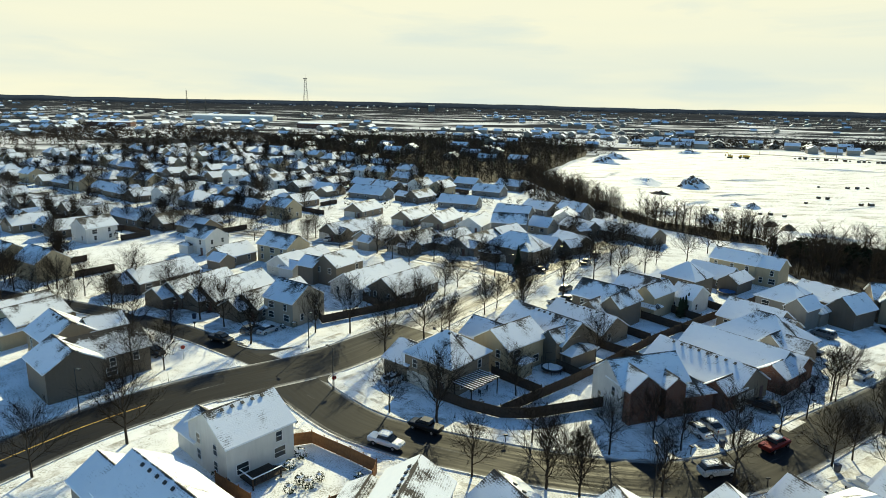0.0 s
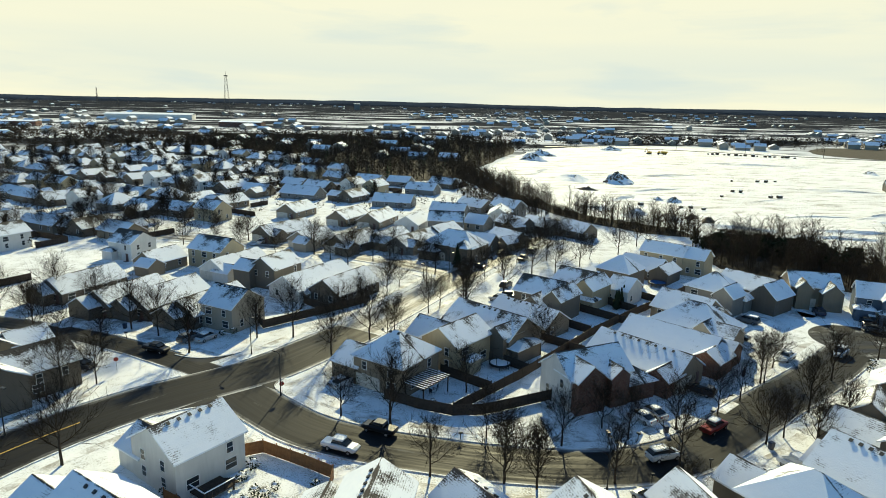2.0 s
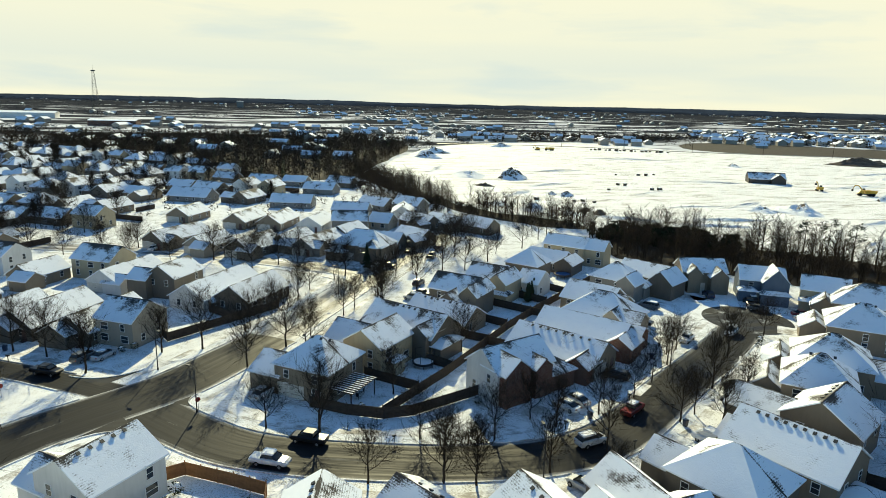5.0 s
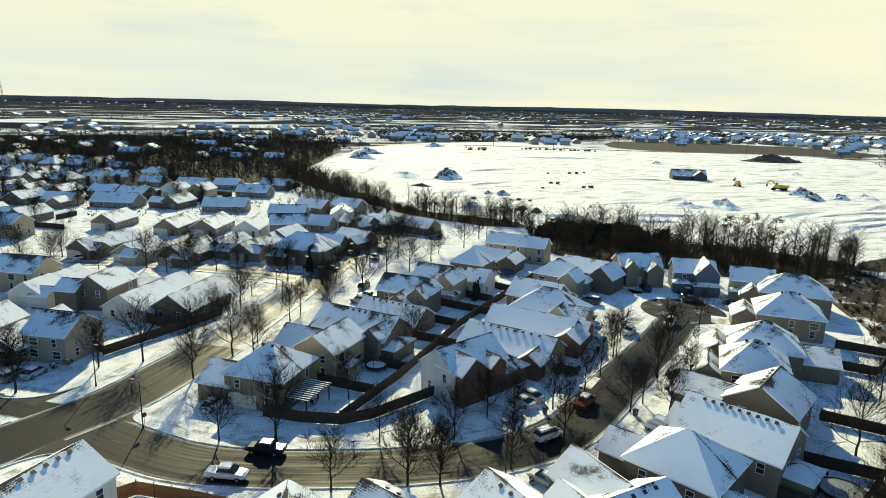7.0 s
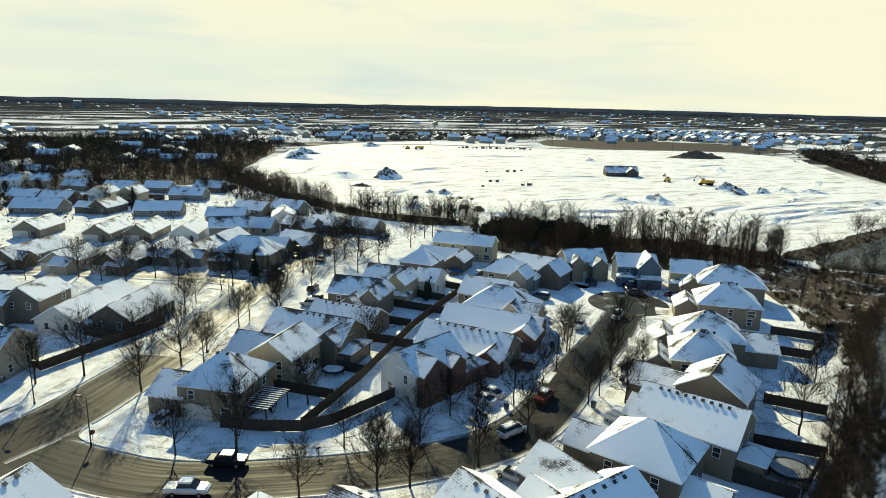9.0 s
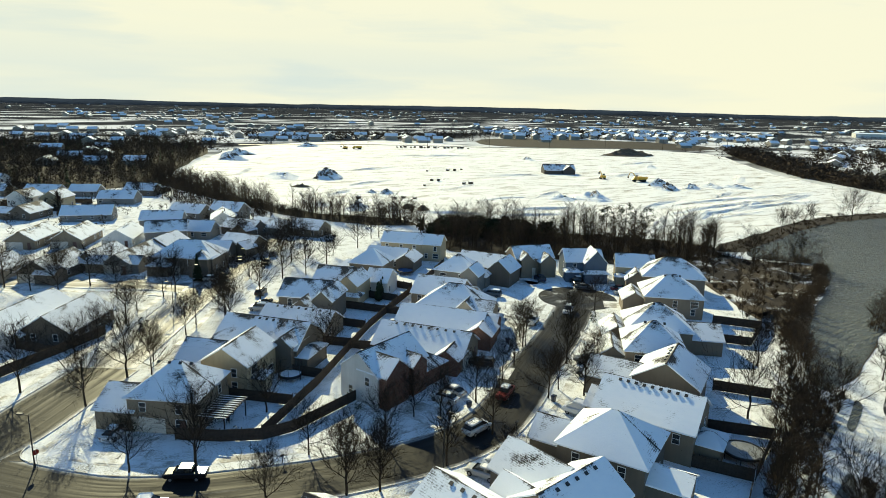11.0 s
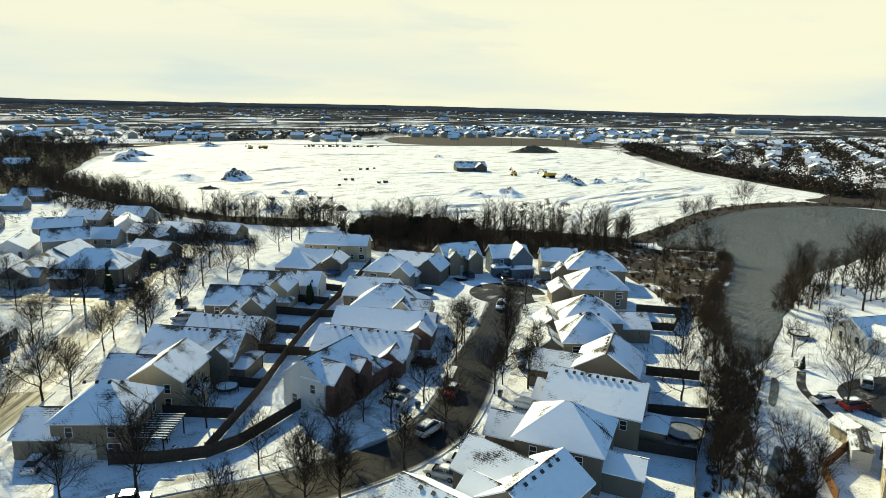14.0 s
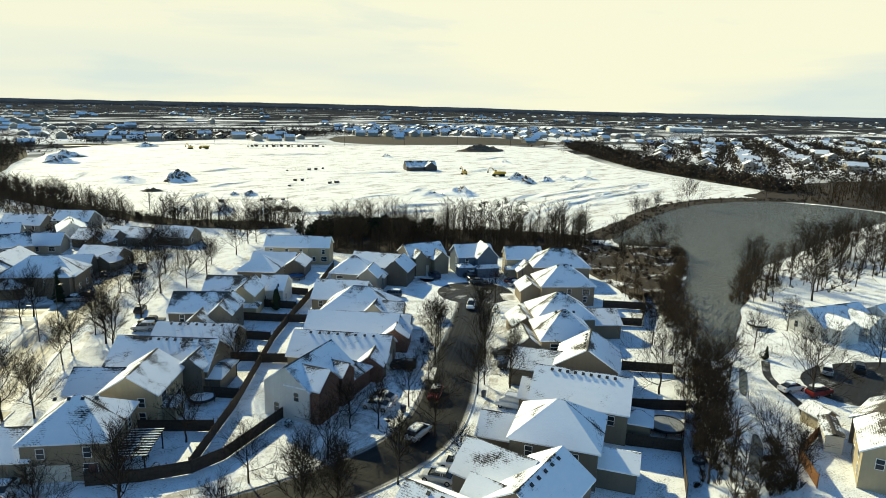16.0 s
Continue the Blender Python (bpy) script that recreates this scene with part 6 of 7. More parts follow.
def mast(x, y, h, w):
    root = empty("lattice_mast", pose(x, y, 0), "tall steel lattice transmission mast", "mast")
    for sx, sy in ((-1, -1), (1, -1), (1, 1), (-1, 1)):
        link_mesh("leg", *tube((sx * w, sy * w, 0), (sx * w * 0.22, sy * w * 0.22, h * 0.9), 0.28, 0.2, 4), M_STEEL, root)
    segs = []
    for k in range(11):
        a, b = k / 11 * 0.9, (k + 1) / 11 * 0.9
        wa, wb = w * (1 - 0.78 * a / 0.9), w * (1 - 0.78 * b / 0.9)
        for s in range(4):
            c0, c1 = ((-1, -1), (1, -1), (1, 1), (-1, 1))[s], ((1, -1), (1, 1), (-1, 1), (-1, -1))[s]
            segs += [(Vector((c0[0] * wa, c0[1] * wa, a * h)), Vector((c1[0] * wb, c1[1] * wb, b * h)), 0.14, 0.14), (Vector((c1[0] * wb, c1[1] * wb, b * h)), Vector((c0[0] * wb, c0[1] * wb, b * h)), 0.14, 0.14)]
    br = new("bracing", fast_mesh("bracing", *spikes(segs, 3), M_STEEL))
    br.parent = root
    link_mesh("platform", *join(box(-w * 0.5, w * 0.5, -w * 0.5, w * 0.5, h * 0.89, h * 0.91), tube((0, 0, h * 0.9), (0, 0, h), 0.25, 0.1, 6)), M_STEEL, root)


mast(-284, 1322, 92, 6.5)
mast(-620, 1560, 62, 2.4)
mast(-700, 1900, 40, 2.0)

# wooded gully below the pond, with pools of open water
CREEK_WOOD = [(86, 53), (64, 44.5), (48.5, 38.5), (51, 36.5), (67, 40.5), (80, 44.5), (93, 49)]
CREEK_EDGE = [(69, 35.6), (58, 29.2), (54, 31.5), (57, 33.5), (66, 36.3)]
brush("gully_thicket", scatter(CREEK_WOOD, 150, 41) + scatter(CREEK_EDGE, 60, 42), 0.8, 2.2, "brown brambles and dead grass in the snowy gully", 43, 30)
for i, (x, y) in enumerate(scatter(CREEK_WOOD, 9, 44) + scatter(CREEK_EDGE, 3, 45)):
    if all((x - a) ** 2 + (y - b) ** 2 > 5 for a, b in TREE_SPOTS):
        place_tree(x, y, 5.5 + (i * 7 % 5) * 0.7, ("wide", "round", "vase")[i % 3])
sheet("creek_pool", [(92.5, 47.8), (86, 45.4), (81, 43.8), (80.5, 42.4), (86, 44), (92.4, 46.3)], 0.05, M_WATER, "dark open water in a snowy creek", "water", 0.4)
sheet("creek_pool", [(69, 38.2), (64, 36.9), (58.5, 35.6), (57, 34.2), (62, 34.6), (68.5, 36.8)], 0.05, M_WATER, "dark open water in a snowy creek", "water", 0.4)
lean_to = empty("garden_shed", pose(73.4, 29.5, 0, 0, 0, 21), "low grey garden shed with a snow-patched roof", "shed")
link_mesh("wall", *box(-2.8, 2.8, -1.1, 1.1, 0, 2.5), SIDING["white"], lean_to)
link_mesh("roof", *gable_roof(5.6, 2.2, 2.5, 0.35, 0.2, 0.12), ROOFS[2], lean_to)

# ---- building site ----


def mound(name, x, y, r, h, mat, label, seed, flat=1.0):
    """A lumpy heap with an uneven skirt."""
    n, rings_ = 36, 9
    v, f = [(0, 0, h)], []
    for i in range(1, rings_ + 1):
        t = i / rings_
        for k in range(n):
            a = 6.28318 * k / n
            q = Vector((math.cos(a) * t * 2.2, math.sin(a) * t * 2.2, seed * 3.7))
            rad = r * t * (1 + 0.35 * noise.noise(q * 0.8 + Vector((seed, 0, 0))))
            z = h * (1 - t) ** 0.9 * (1 + 0.7 * noise.noise(q * 1.9)) + 0.35 * h * (1 - t) * noise.noise(q * 4.5)
            v.append((math.cos(a) * rad, math.sin(a) * rad * flat, max(z, -0.05) if i < rings_ else -0.05))
    f += [(0, 1 + k, 1 + (k + 1) % n) for k in range(n)]
    for i in range(rings_ - 1):
        a, b = 1 + i * n, 1 + (i + 1) * n
        f += [(a + k, b + k, b + (k + 1) % n, a + (k + 1) % n) for k in range(n)]
    ob = link_mesh(name, v, f, mat, smooth=False)
    ob.matrix_basis = pose(x, y, 0.05, 0, 0, seed * 40)
    return tagged(ob, label, "mound", "heaps on the site")


def snowy_earth_material():
    m, nt, b = material("snowy_earth", 0.9)
    co = coords(nt)
    geo = nt.nodes.new("ShaderNodeNewGeometry")
    sep = nt.nodes.new("ShaderNodeSeparateXYZ")
    nt.links.new(geo.outputs["Normal"], sep.inputs[0])
    fine = noise_tex(nt, co, 1.1, 5, 0.7)
    v = math_node(nt, "ADD", math_node(nt, "MULTIPLY", sep.outputs[2], 0.6), math_node(nt, "MULTIPLY", fine, 0.5))
    snow = ramp(nt, v, [(0.55, 0.0), (0.68, 1.0)])
    nt.links.new(mix(nt, snow, mix(nt, fine, (0.06, 0.045, 0.035), (0.14, 0.11, 0.085)), (0.84, 0.85, 0.86)), b.inputs["Base Color"])
    put_bump(nt, b, fine, 0.6, 0.2)
    return m


M_HEAP = snowy_earth_material()
for i, (mx, my, mr, mh, fl) in enumerate(((142, 362, 11, 6.0, 0.8), (120, 378, 17, 3.0, 0.6), (126, 505, 14, 5, 0.6), (144, 548, 14, 4.5, 0.6), (238, 626, 14, 3.5, 0.5), (226, 228, 13, 3.6, 0.7), (210, 234, 8, 2.0, 0.8), (294, 235, 7, 3.2, 0.9), (306, 250, 9, 3.4, 0.7), (313, 233, 7, 2.6, 0.8), (331, 232, 8, 2.0, 0.7), (343, 222, 9, 1.6, 0.6), (109, 255, 5, 2.6, 0.9), (141, 289, 4, 2.2, 1), (136, 295, 3, 1.4, 1), (118, 240, 6, 1.4, 0.6), (104, 250, 5, 1.6, 0.8), (96, 268, 6, 1.5, 0.7), (400, 330, 9, 1.8, 0.5), (352, 420, 8, 2.2, 0.6))):
    mound("earth_mound", mx, my, mr, mh, M_HEAP, "heap of frozen earth half covered in snow", i + 1, fl)
mound("dark_spoil_heap", 483, 423, 26, 6.5, M_DIRT, "long dark spoil heap with little snow", 31, 0.5)
mound("dirt_pile", 131, 238, 5.0, 2.0, M_DIRT, "low heap of dark rubble in the snow", 33, 0.5)
mound("dirt_pile", 112, 330, 6.0, 1.4, M_DIRT, "low heap of dark rubble in the snow", 35, 0.5)
mound("dirt_pile", 128, 246, 6.0, 1.5, M_DIRT, "low heap of dark rubble in the snow", 37, 0.4)


for i, (mx, my, mr, mh, ang) in enumerate(((196, 166, 26, 1.0, 28), (232, 170, 30, 1.2, 20), (280, 176, 34, 1.2, 12), (330, 182, 30, 0.9, 10), (165, 205, 20, 0.8, -20), (180, 215, 22, 0.9, -15), (240, 200, 26, 0.9, 15), (300, 205, 24, 0.8, 20), (120, 300, 18, 0.9, 40), (150, 330, 20, 0.8, 20), (110, 420, 26, 1.0, 60), (190, 400, 24, 0.8, 10), (260, 330, 24, 0.7, -20), (340, 300, 30, 0.8, 10), (390, 250, 30, 0.9, 30), (420, 360, 30, 0.8, 10), (300, 480, 40, 0.9, -20), (215, 250, 18, 0.8, 25), (136, 225, 16, 0.9, -35))):
    berm = mound("snow_berm", mx, my, mr, mh, M_SITE, "long low snow berm on the building site", 60 + i, 0.14)
    berm.matrix_basis = pose(mx, my, 0.06, 0, 0, ang)


def snow_ridge(pts, h, near, far, seed):
    """A long bank of pushed snow with a short slope on its shaded side."""
    line = resample(pts, 3.0)
    v, f = [], []
    for i, p in enumerate(line):
        d = (line[min(i + 1, len(line) - 1)] - line[max(i - 1, 0)]).normalized()
        n = Vector((d.y, -d.x, 0))
        t = math.sin(math.pi * i / (len(line) - 1)) ** 0.5
        k = h * t * (0.75 + 0.5 * noise.noise(Vector((p.x * 0.11, p.y * 0.11, seed))))
        wob = n * 1.2 * noise.noise(Vector((p.x * 0.16, p.y * 0.16, seed + 5)))
        v += [tuple(p + n * near), tuple(p + wob + n * near * 0.35 + Vector((0, 0, k * 0.72))), tuple(p + wob + Vector((0, 0, k))), tuple(p - n * far)]
        if i:
            b = 4 * i
            f += [(b - 4 + j, b - 3 + j, b + 1 + j, b + j) for j in range(3)]
    ob = link_mesh("snow_ridge", v, f, M_SITE)
    if ob.data.polygons[2].normal.z < 0:
        ob.data.flip_normals()
    ob.matrix_basis = pose(0, 0, 0.05)
    return tagged(ob, "long bank of pushed snow across the building site", "snow bank", "heaps on the site")


snow_ridge([(196, 166), (222, 171), (262, 172), (300, 172), (330, 168)], 1.3, 2.4, 8, 1)
snow_ridge([(205, 175), (240, 181), (285, 182), (318, 178)], 1.2, 2.3, 7, 2)
snow_ridge([(212, 160), (240, 163), (270, 164)], 0.66, 1.7, 6, 3)
snow_ridge([(232, 192), (270, 196), (330, 190), (372, 190)], 0.78, 1.9, 8, 4)
snow_ridge([(168, 247), (184, 250), (202, 246)], 0.72, 1.5, 4, 5)
snow_ridge([(176, 286), (196, 296), (210, 300)], 0.54, 1.4, 4, 6)


def boulder(x, y, s, seed):
    r = random.Random(seed)
    v, f = box(-s, s, -s * 0.8, s * 0.8, 0, s * 1.3)
    v = [(a + r.uniform(-0.2, 0.2) * s, b + r.uniform(-0.2, 0.2) * s, max(0, c + r.uniform(-0.2, 0.2) * s)) for a, b, c in v]
    root = empty("stone_pallet", pose(x, y, 0.05, 0, 0, r.uniform(0, 90)), "stack of stone on the snowy site", "building material", "material stacks")
    link_mesh("stone_block", v, f, M_DIRT, root)
    link_mesh("snow_cap", *box(-s * 0.9, s * 0.9, -s * 0.7, s * 0.7, s * 1.2, s * 1.45), M_SNOWCAP, root)


for i, (bx_, by_) in enumerate(((219, 372), (234, 369), (239, 368), (247, 371), (192, 325), (195, 322), (175, 306), (200, 303), (204, 302), (136, 271), (140, 270), (120, 278), (144, 266))):
    boulder(bx_, by_, 0.65 + 0.2 * (i % 3), i)
for i in range(16):
    boulder(318 + i * 4.3, 584 - i * 2.4 + (i * 7 % 5), 0.9 + 0.3 * (i % 3), 50 + i)


def excavator(x, y, rot, reach):
    root = empty("excavator", pose(x, y, 0.05, 0, 0, rot), "yellow tracked excavator parked among earth heaps", "excavator", "machines on the site")
    for s in (-1, 1):
        prof = [(-2.0, 0.2), (-1.6, 0), (1.6, 0), (2.0, 0.2), (2.0, 0.7), (1.6, 0.95), (-1.6, 0.95), (-2.0, 0.7)]
        link_mesh("track", *extrude_y(prof, s * 1.25 - 0.3, s * 1.25 + 0.3), M_RUBBER, root)
    link_mesh("body", *join(box(-2.3, 1.2, -1.35, 1.35, 1.1, 2.1), box(-2.5, -1.0, -1.35, 1.35, 1.2, 2.5)), M_YELLOW, root)
    link_mesh("cab", *loft([[(-0.1, -1.3, 2.1), (1.5, -1.3, 2.1), (1.5, -0.1, 2.1), (-0.1, -0.1, 2.1)], [(0.0, -1.2, 3.2), (1.1, -1.2, 3.2), (1.1, -0.2, 3.2), (0.0, -0.2, 3.2)]]), M_GLASS, root)
    link_mesh("boom", *join(tube((1.0, 0.4, 1.7), (3.4, 0.4, 4.6), 0.35, 0.3, 6), tube((3.4, 0.4, 4.6), (5.2, 0.4, 4.7), 0.3, 0.25, 6)), M_YELLOW, root)
    link_mesh("stick", *tube((5.1, 0.4, 4.9), (6.2, 0.4, 4.9 - reach), 0.22, 0.18, 6), M_YELLOW, root)
    link_mesh("bucket", *extrude_y([(5.6, 4.9 - reach), (6.6, 5.0 - reach), (6.5, 4.0 - reach), (5.8, 3.9 - reach)], -0.1, 0.9), M_STEEL, root)


excavator(316, 274, 140, 2.6)
excavator(300, 289, 60, 1.2)
excavator(258, 582, 100, 2.4)


def dump_truck(x, y, rot):
    root = empty("dump_truck", pose(x, y, 0.05, 0, 0, rot), "yellow articulated dump truck with a dark bed", "dump truck", "machines on the site")
    link_mesh("chassis", *box(-4.2, 4.4, -0.9, 0.9, 0.9, 1.4), M_STEEL, root)
    link_mesh("bed", *loft([[(-4.4, -1.2, 1.4), (0.8, -1.2, 1.4), (0.8, 1.2, 1.4), (-4.4, 1.2, 1.4)], [(-5.0, -1.5, 3.0), (1.2, -1.5, 3.2), (1.2, 1.5, 3.2), (-5.0, 1.5, 3.0)]]), M_YELLOW, root)
    link_mesh("cab", *loft([[(1.6, -1.2, 1.4), (4.6, -1.2, 1.4), (4.6, 1.2, 1.4), (1.6, 1.2, 1.4)], [(1.7, -1.1, 3.1), (3.2, -1.1, 3.1), (3.2, 1.1, 3.1), (1.7, 1.1, 3.1)]]), M_YELLOW, root)
    for px in (-3.2, -1.5, 3.2):
        for s in (-1.2, 1.2):
            link_mesh("wheel", *cyl_x(px, s, 0.8, 0.8, 0.55, 14), M_RUBBER, root)


dump_truck(268, 576, 160)
dump_truck(310, 268, 150)
house(297, 327, -30, 21, 10, 3.4, "gable", "timber", 2, rise=3.2, wings=((6.0, -4.5, 90, 7, 8, 3.0, "gable", 3.0), (-4.5, -5.4, 0, 10, 2.8, 2.6, "hip", 0.8)))
TRACK = resample([(262, 560), (241, 441), (224, 361), (200, 324), (163, 274), (138, 245), (118, 226)], 6)
for off in (-1.2, 1.2):
    v, f = ribbon(TRACK, off - 0.35, off + 0.35, 0.05, 0.075)
    rut = link_mesh("wheel_rut", v, f, M_HEAP)
    rut.data.flip_normals()
    tagged(rut, "wheel rut pressed into the snow of the site", "track", kind="structure")
sheet("stubble_field", [(435, 566), (560, 490), (640, 430), (740, 500), (660, 680), (540, 720), (455, 640)], 0.06, M_FLOOR, "brown stubble field beyond the site", "field", 4.0, 2)
FAR_ROAD = resample([(180, 668), (300, 640), (430, 556), (560, 496), (640, 424), (760, 330)], 12)
v, f = ribbon(FAR_ROAD, -5, 5, 0.05, 0.10)
fr_ob = link_mesh("far_road", v, f, M_ROAD)
fr_ob.data.flip_normals()
tagged(fr_ob, "country road beyond the building site", "road", kind="structure")
for i in range(12):
    p = FAR_ROAD[min(len(FAR_ROAD) - 1, 6 + i * 5)]
    root = empty("power_pole", pose(p.x - 4, p.y - 8, 0, 0, 0, 30), "dark wooden power pole with a crossarm", "power pole", "power poles")
    link_mesh("pole", *tube((0, 0, 0), (0, 0, 12), 0.22, 0.16, 6), M_WOODF, root)
    link_mesh("crossarm", *box(-1.3, 1.3, -0.08, 0.08, 11.0, 11.2), M_WOODF, root)


def big_building(x, y, rot, L, W, h, colour, label):
    root = empty("warehouse", pose(x, y, 0, 0, 0, rot), label, "warehouse", "distant buildings")
    link_mesh("wall", *box(-L / 2, L / 2, -W / 2, W / 2, 0, h), SIDING[colour], root)
    rv, rf = gable_roof(L, W, h, W * 0.06, 0.5, 0.4)
    link_mesh("roof", rv, rf, ROOFS[0], root)


big_building(-407, 1254, 4, 150, 40, 9, "white", "long white flat-roofed warehouse in snowy country")
big_building(-196, 1006, -4, 62, 30, 7, "brick", "brown hall with a snowy roof among trees")
big_building(-480, 930, 6, 60, 22, 6, "brick", "low brown hall behind the estate trees")
big_building(1340, 560, -50, 70, 25, 8, "white", "long white barn in far fields")
big_building(-60, 2700, 2, 26, 20, 24, "grey", "grey tower block on the far horizon")

# ---- back gardens ----


def pergola(x, y, rot, L, W):
    root = empty("pergola", pose(x, y, 0, 0, 0, rot), "timber pergola with snow on its slats behind a house", "pergola")
    for sx in (-1, 1):
        for sy in (-1, 1):
            link_mesh("post", *box(sx * L / 2 - 0.07, sx * L / 2 + 0.07, sy * W / 2 - 0.07, sy * W / 2 + 0.07, 0, 2.6), M_WOODF, root)
    for sy in (-1, 1):
        link_mesh("beam", *box(-L / 2 - 0.3, L / 2 + 0.3, sy * W / 2 - 0.05, sy * W / 2 + 0.05, 2.6, 2.8), M_WOODF, root)
    for i in range(11):
        xx = -L / 2 + i * L / 10
        sl = link_mesh("slat", *box(xx - 0.12, xx + 0.12, -W / 2 - 0.4, W / 2 + 0.4, 2.8, 2.92), M_WOODF, root)
        link_mesh("snow_strip", *box(xx - 0.10, xx + 0.05, -W / 2 - 0.35, W / 2 + 0.35, 2.92, 2.95), M_SNOWCAP, sl)


pergola(5.6, 91.6, 48, 6.4, 3.4)


def round_rim(name, x, y, r, h, inner, label, category):
    n = 28
    root = empty(name, pose(x, y, 0), label, category)
    ring = [(math.cos(6.28318 * k / n), math.sin(6.28318 * k / n)) for k in range(n)]
    v = [(a * r, b * r, z) for z in (h - 0.35, h) for a, b in ring] + [(a * (r - 0.18), b * (r - 0.18), z) for z in (h - 0.35, h) for a, b in ring]
    f = []
    for k in range(n):
        j = (k + 1) % n
        f += [(k, j, n + j, n + k), (2 * n + j, 2 * n + k, 3 * n + k, 3 * n + j), (n + k, n + j, 3 * n + j, 3 * n + k), (j, k, 2 * n + k, 2 * n + j)]
    link_mesh("rim", v, f, M_STEEL, root)
    link_mesh("surface", [(a * (r - 0.18), b * (r - 0.18), h - 0.1) for a, b in ring], [tuple(range(n))], inner, root)
    for k in range(0, n, 4):
        a, b = ring[k]
        link_mesh("leg", *tube((a * r, b * r, 0), (a * r, b * r, h), 0.05, 0.05, 6), M_STEEL, root)
    return root


tr = round_rim("trampoline", 19.2, 101.9, 1.9, 0.9, M_SNOWCAP, "round trampoline with a safety net and snow", "trampoline")
for k in range(6):
    a = 6.28318 * k / 6
    link_mesh("net_pole", *tube((1.95 * math.cos(a), 1.95 * math.sin(a), 0.9), (1.95 * math.cos(a), 1.95 * math.sin(a), 2.7), 0.04, 0.04, 6), M_STEEL, tr)
link_mesh("net_rail", *join(*[tube((1.95 * math.cos(k * 1.0472), 1.95 * math.sin(k * 1.0472), 2.7), (1.95 * math.cos(k * 1.0472 + 1.0472), 1.95 * math.sin(k * 1.0472 + 1.0472), 2.7), 0.03, 0.03, 5) for k in range(6)]), M_STEEL, tr)
M_POOLICE = plain("pool_ice", (0.22, 0.23, 0.24), 0.35, 0, 0.4, 0.6)
round_rim("garden_pool", 60.6, 47.4, 2.6, 1.2, M_POOLICE, "round above-ground pool with grey ice", "pool")
round_rim("garden_pool", 55.2, 40.6, 0.8, 0.7, M_SNOWCAP, "small round hot tub capped with snow", "pool")
round_rim("trampoline", 118.0, 52.0, 2.0, 0.9, M_SNOWCAP, "round trampoline by the pond shore", "trampoline")
M_TARP = plain("blue_tarp", (0.03, 0.12, 0.30), 0.5)
round_rim("garden_pool", 69.5, 149.5, 2.2, 1.1, M_TARP, "round pool under a bright blue cover", "pool")


def deck(x, y, rot):
    root = empty("deck", pose(x, y, 0, 0, 0, rot), "dark timber deck with stairs and white rail tops", "deck")
    link_mesh("platform", *box(-2.0, 2.0, -1.6, 1.6, 0.55, 0.7), M_WOODF, root)
    for i in range(4):
        link_mesh("step", *box(2.0 + i * 0.3, 2.32 + i * 0.3, -0.7, 0.7, 0.42 - i * 0.14, 0.52 - i * 0.14), M_WOODF, root)
    for i in range(9):
        link_mesh("baluster", *box(-2.0 + i * 0.5 - 0.03, -2.0 + i * 0.5 + 0.03, -1.6, -1.54, 0.7, 1.55), M_WOODF, root)
    link_mesh("handrail", *join(box(-2.05, 2.05, -1.66, -1.5, 1.55, 1.62), box(-2.06, -1.9, -1.6, 1.6, 1.55, 1.62)), M_SNOWCAP, root)
    for sx in (-1.9, 1.9):
        for sy in (-1.5, 1.5):
            link_mesh("post", *box(sx - 0.07, sx + 0.07, sy - 0.07, sy + 0.07, 0, 1.55 if sy < 0 else 0.6), M_WOODF, root)


deck(-21.4, 68.4, 48)


def bush(x, y, s, snow=True):
    r = random.Random(int(x * 11 + y * 5))
    root = empty("shrub", pose(x, y, 0), "dark rounded garden shrub with snow on top", "shrub", "garden shrubs")
    v, f = [], []
    for _ in range(150):
        a, t = r.uniform(0, 6.28), r.random()
        rad = s * math.sin(0.5 + 2.4 * t) * r.uniform(0.6, 1.0)
        c = Vector((math.cos(a) * rad, math.sin(a) * rad, s * 1.5 * t + 0.1))
        b, k = len(v), 0.22 * s
        v += [tuple(c + Vector((r.uniform(-1, 1), r.uniform(-1, 1), r.uniform(-0.6, 1))) * k) for _ in range(3)]
        f.append((b, b + 1, b + 2))
    link_mesh("leaves", v, f, M_PINE, root)
    link_mesh("stem", *tube((0, 0, 0), (0, 0, s), 0.06, 0.03, 5), M_BARK, root)
    if snow:
        mo = [(math.cos(k) * s * 0.6, math.sin(k) * s * 0.55, s * 1.4) for k in (0, 1.05, 2.1, 3.14, 4.2, 5.25)] + [(0, 0, s * 1.62)]
        link_mesh("snow_cap", mo, [(k, (k + 1) % 6, 6) for k in range(6)] + [(5, 4, 3, 2, 1, 0)], M_SNOWCAP, root)


for i, (bx_, by_, s) in enumerate(((-17.6, 73.0, 0.9), (-18.4, 70.4, 0.8), (-16.4, 67.4, 0.8), (-15.2, 66.6, 0.9), (-14.2, 68.2, 0.7), (-17.2, 65.6, 0.8), (-26.5, 68.4, 0.8), (-9.6, 68.6, 0.6), (23.8, 86.2, 0.7), (27.5, 85.5, 0.8), (30.5, 86.0, 0.7), (-4.8, 96.4, 1.0), (33.8, 93.0, 0.7), (100, 45.6, 1.0), (-29.5, 120.6, 0.8), (-31.5, 119.6, 0.7), (3.2, 140.6, 1.1), (6.2, 88.6, 0.6), (86.5, 98.0, 0.9), (84.0, 95.5, 0.8))):
    bush(bx_, by_, s)
conifers("slim_cypresses", [(51.6, 131.8), (52.5, 132.8), (53.5, 133.7), (54.4, 134.6)], 4.2, 5.0, "row of slim dark cypresses by a fence", 71, 160)
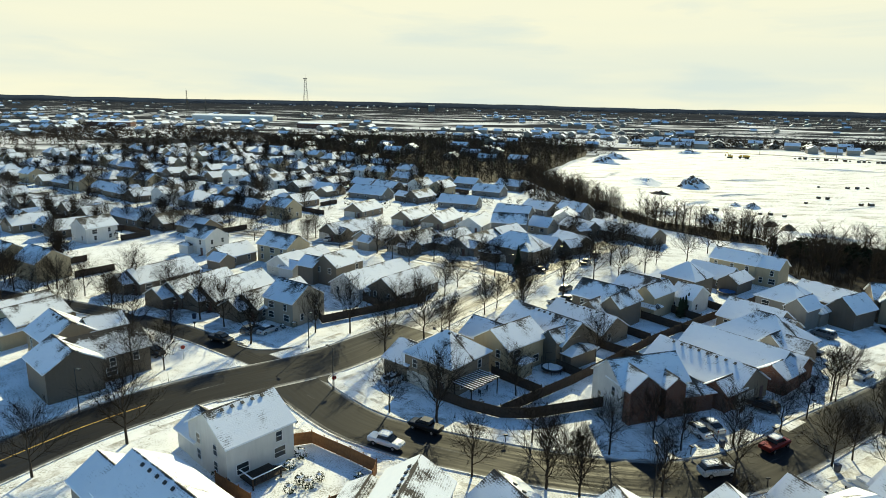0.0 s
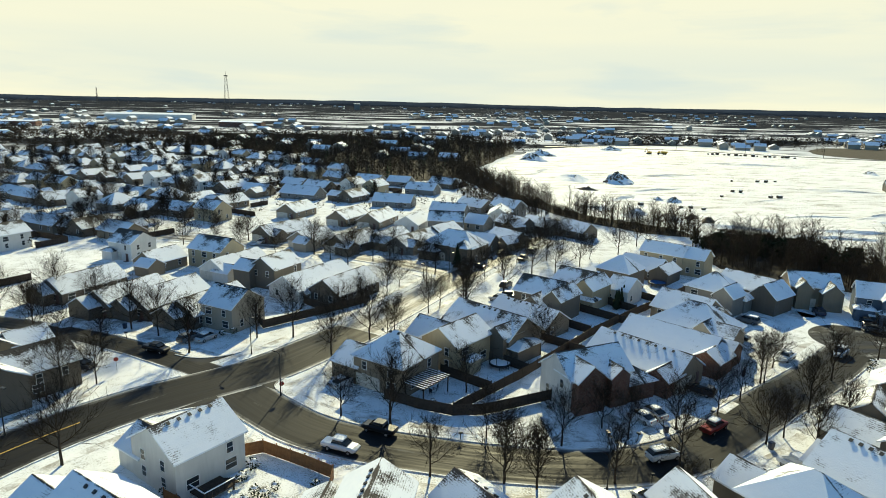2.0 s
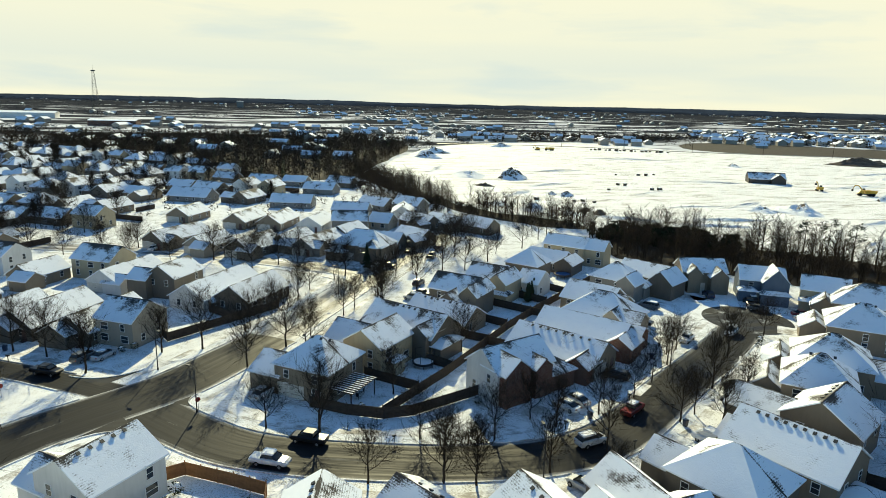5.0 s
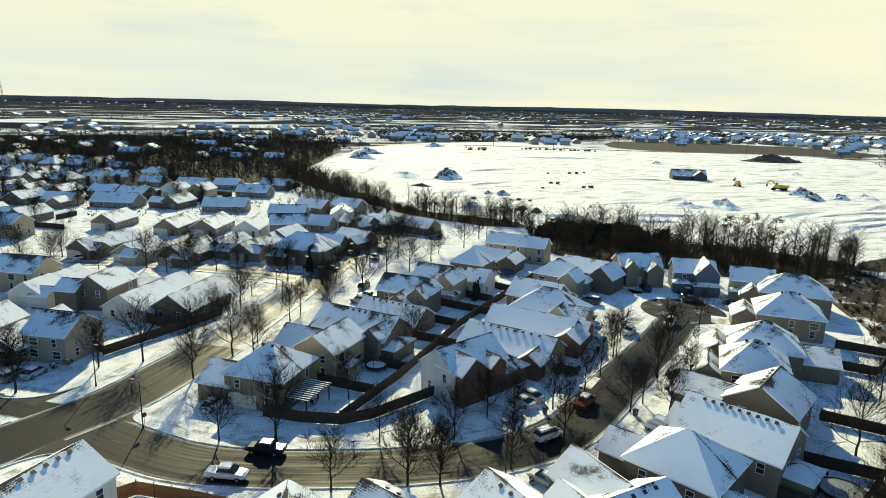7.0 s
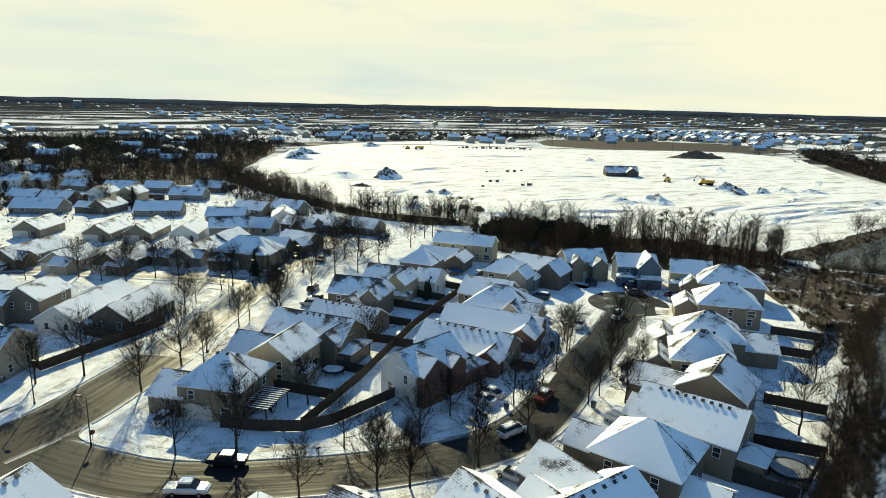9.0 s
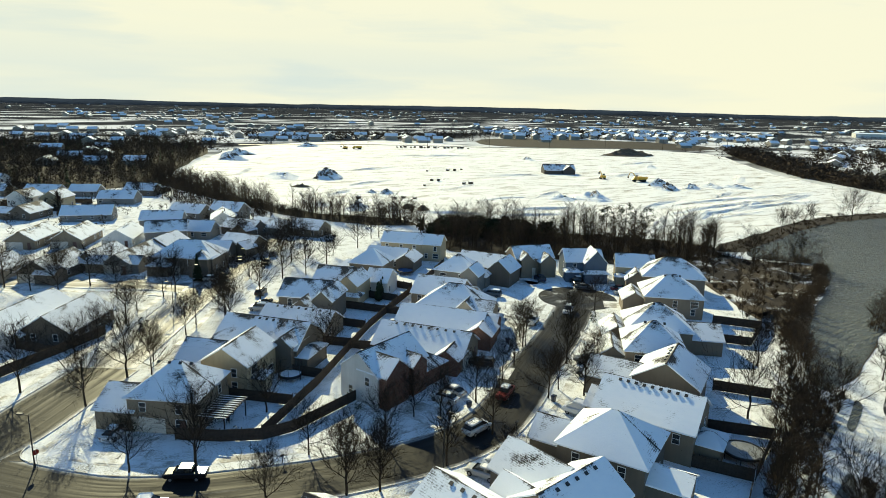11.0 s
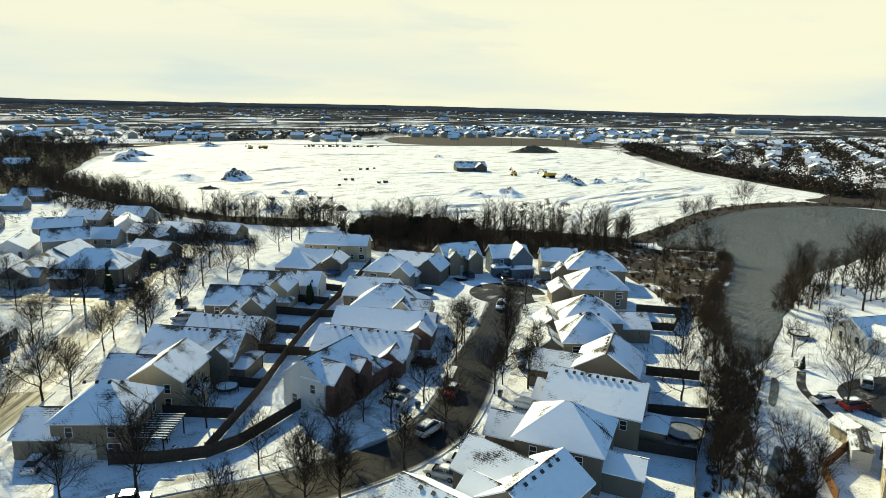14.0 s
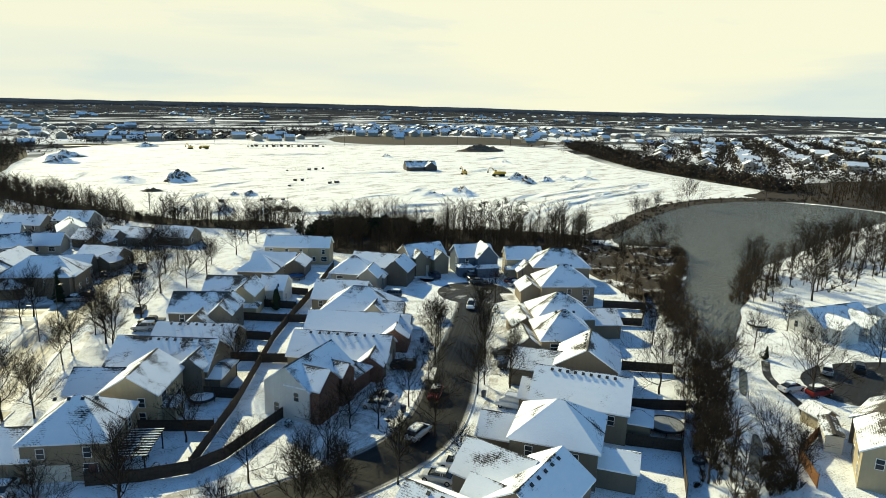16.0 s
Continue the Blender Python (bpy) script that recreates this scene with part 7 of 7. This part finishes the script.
conifers("garden_spruce", [(20.5, 168.5)], 7, 8, "single dark spruce by a house", 72, 260)


def shed(x, y, rot, colour):
    root = empty("garden_shed", pose(x, y, 0, 0, 0, rot), "small cream garden shed with snow on its roof", "shed")
    block(root, 3.4, 2.8, 2.2, "gable", colour, 0, 0.9)
    link_mesh("door", *box(-0.6, 0.6, -1.46, -1.38, 0.05, 1.9), M_TRIM, root)


shed(78.2, 32.0, 60, "cream")
shed(-17.5, 141.5, 50, "tan")
fence("cedar", (74.5, 31.0), (66.0, 31.5), (60.0, 28.0))
# parking bay and path past the inlet
sheet("parking_bay", [(96, 39.5), (88, 33), (92, 24), (112, 14), (120, 24), (106, 37)], 0.03, M_ROAD, "dark wet parking bay behind the pond", "road", 0.4, 2)
PATH_LINE = resample([(99, 45), (92, 42.5), (87, 38.5), (83, 35), (80, 34)], 1.0)
v, f = ribbon(PATH_LINE, -0.7, 0.7, 0, 0.03)
po = link_mesh("footpath", v, f, M_ROAD)
po.data.flip_normals()
tagged(po, "curved dark footpath cleared of snow", "pavement", kind="structure")


def garden_chair(x, y, rot):
    root = empty("garden_chair", pose(x, y, 0, 0, 0, rot), "dark metal garden chair dusted with snow", "chair", "garden furniture")
    link_mesh("seat", *box(-0.3, 0.3, -0.3, 0.3, 0.42, 0.48), M_STEEL, root)
    link_mesh("backrest", *box(-0.3, 0.3, 0.27, 0.32, 0.48, 1.05), M_STEEL, root)
    for sx in (-0.26, 0.26):
        for sy in (-0.26, 0.26):
            link_mesh("leg", *box(sx - 0.03, sx + 0.03, sy - 0.03, sy + 0.03, 0, 0.42), M_STEEL, root)
    link_mesh("snow_cap", *box(-0.26, 0.26, -0.26, 0.22, 0.48, 0.53), M_SNOWCAP, root)


def garden_table(x, y):
    root = empty("garden_table", pose(x, y, 0), "round dark garden table with settled snow", "table", "garden furniture")
    link_mesh("tabletop", *tube((0, 0, 0.70), (0, 0, 0.75), 0.6, 0.6, 18), M_STEEL, root)
    link_mesh("pedestal", *tube((0, 0, 0), (0, 0, 0.70), 0.16, 0.06, 8), M_STEEL, root)
    link_mesh("snow_cap", *tube((0, 0, 0.75), (0, 0, 0.82), 0.55, 0.42, 18), M_SNOWCAP, root)


def grill(x, y, rot):
    root = empty("barbecue_grill", pose(x, y, 0, 0, 0, rot), "covered black barbecue grill on a patio", "grill")
    link_mesh("cart", *box(-0.5, 0.5, -0.28, 0.28, 0.05, 0.85), M_STEEL, root)
    link_mesh("lid", *extrude_y([(-0.45, 0.85), (0.45, 0.85), (0.4, 1.1), (0.2, 1.22), (-0.2, 1.22), (-0.4, 1.1)], -0.28, 0.28), M_VENT, root)
    link_mesh("side_shelf", *box(0.5, 0.85, -0.22, 0.22, 0.78, 0.84), M_STEEL, root)


for i, (cx, cy) in enumerate(((60.8, 51.2), (59.7, 49.7), (63.0, 51.2))):
    garden_chair(cx, cy, 70 * i - 20)
garden_table(61.3, 51.4)
grill(62.0, 54.0, 25)
for cx, cy, rot in ((5.0, 93.4, 10), (6.4, 92.0, 130), (7.2, 93.6, 240)):
    garden_chair(cx, cy, rot)
conifers("small_spruce", [(100.0, 45.2)], 2.4, 2.8, "small dark spruce standing in shore snow", 73, 160)
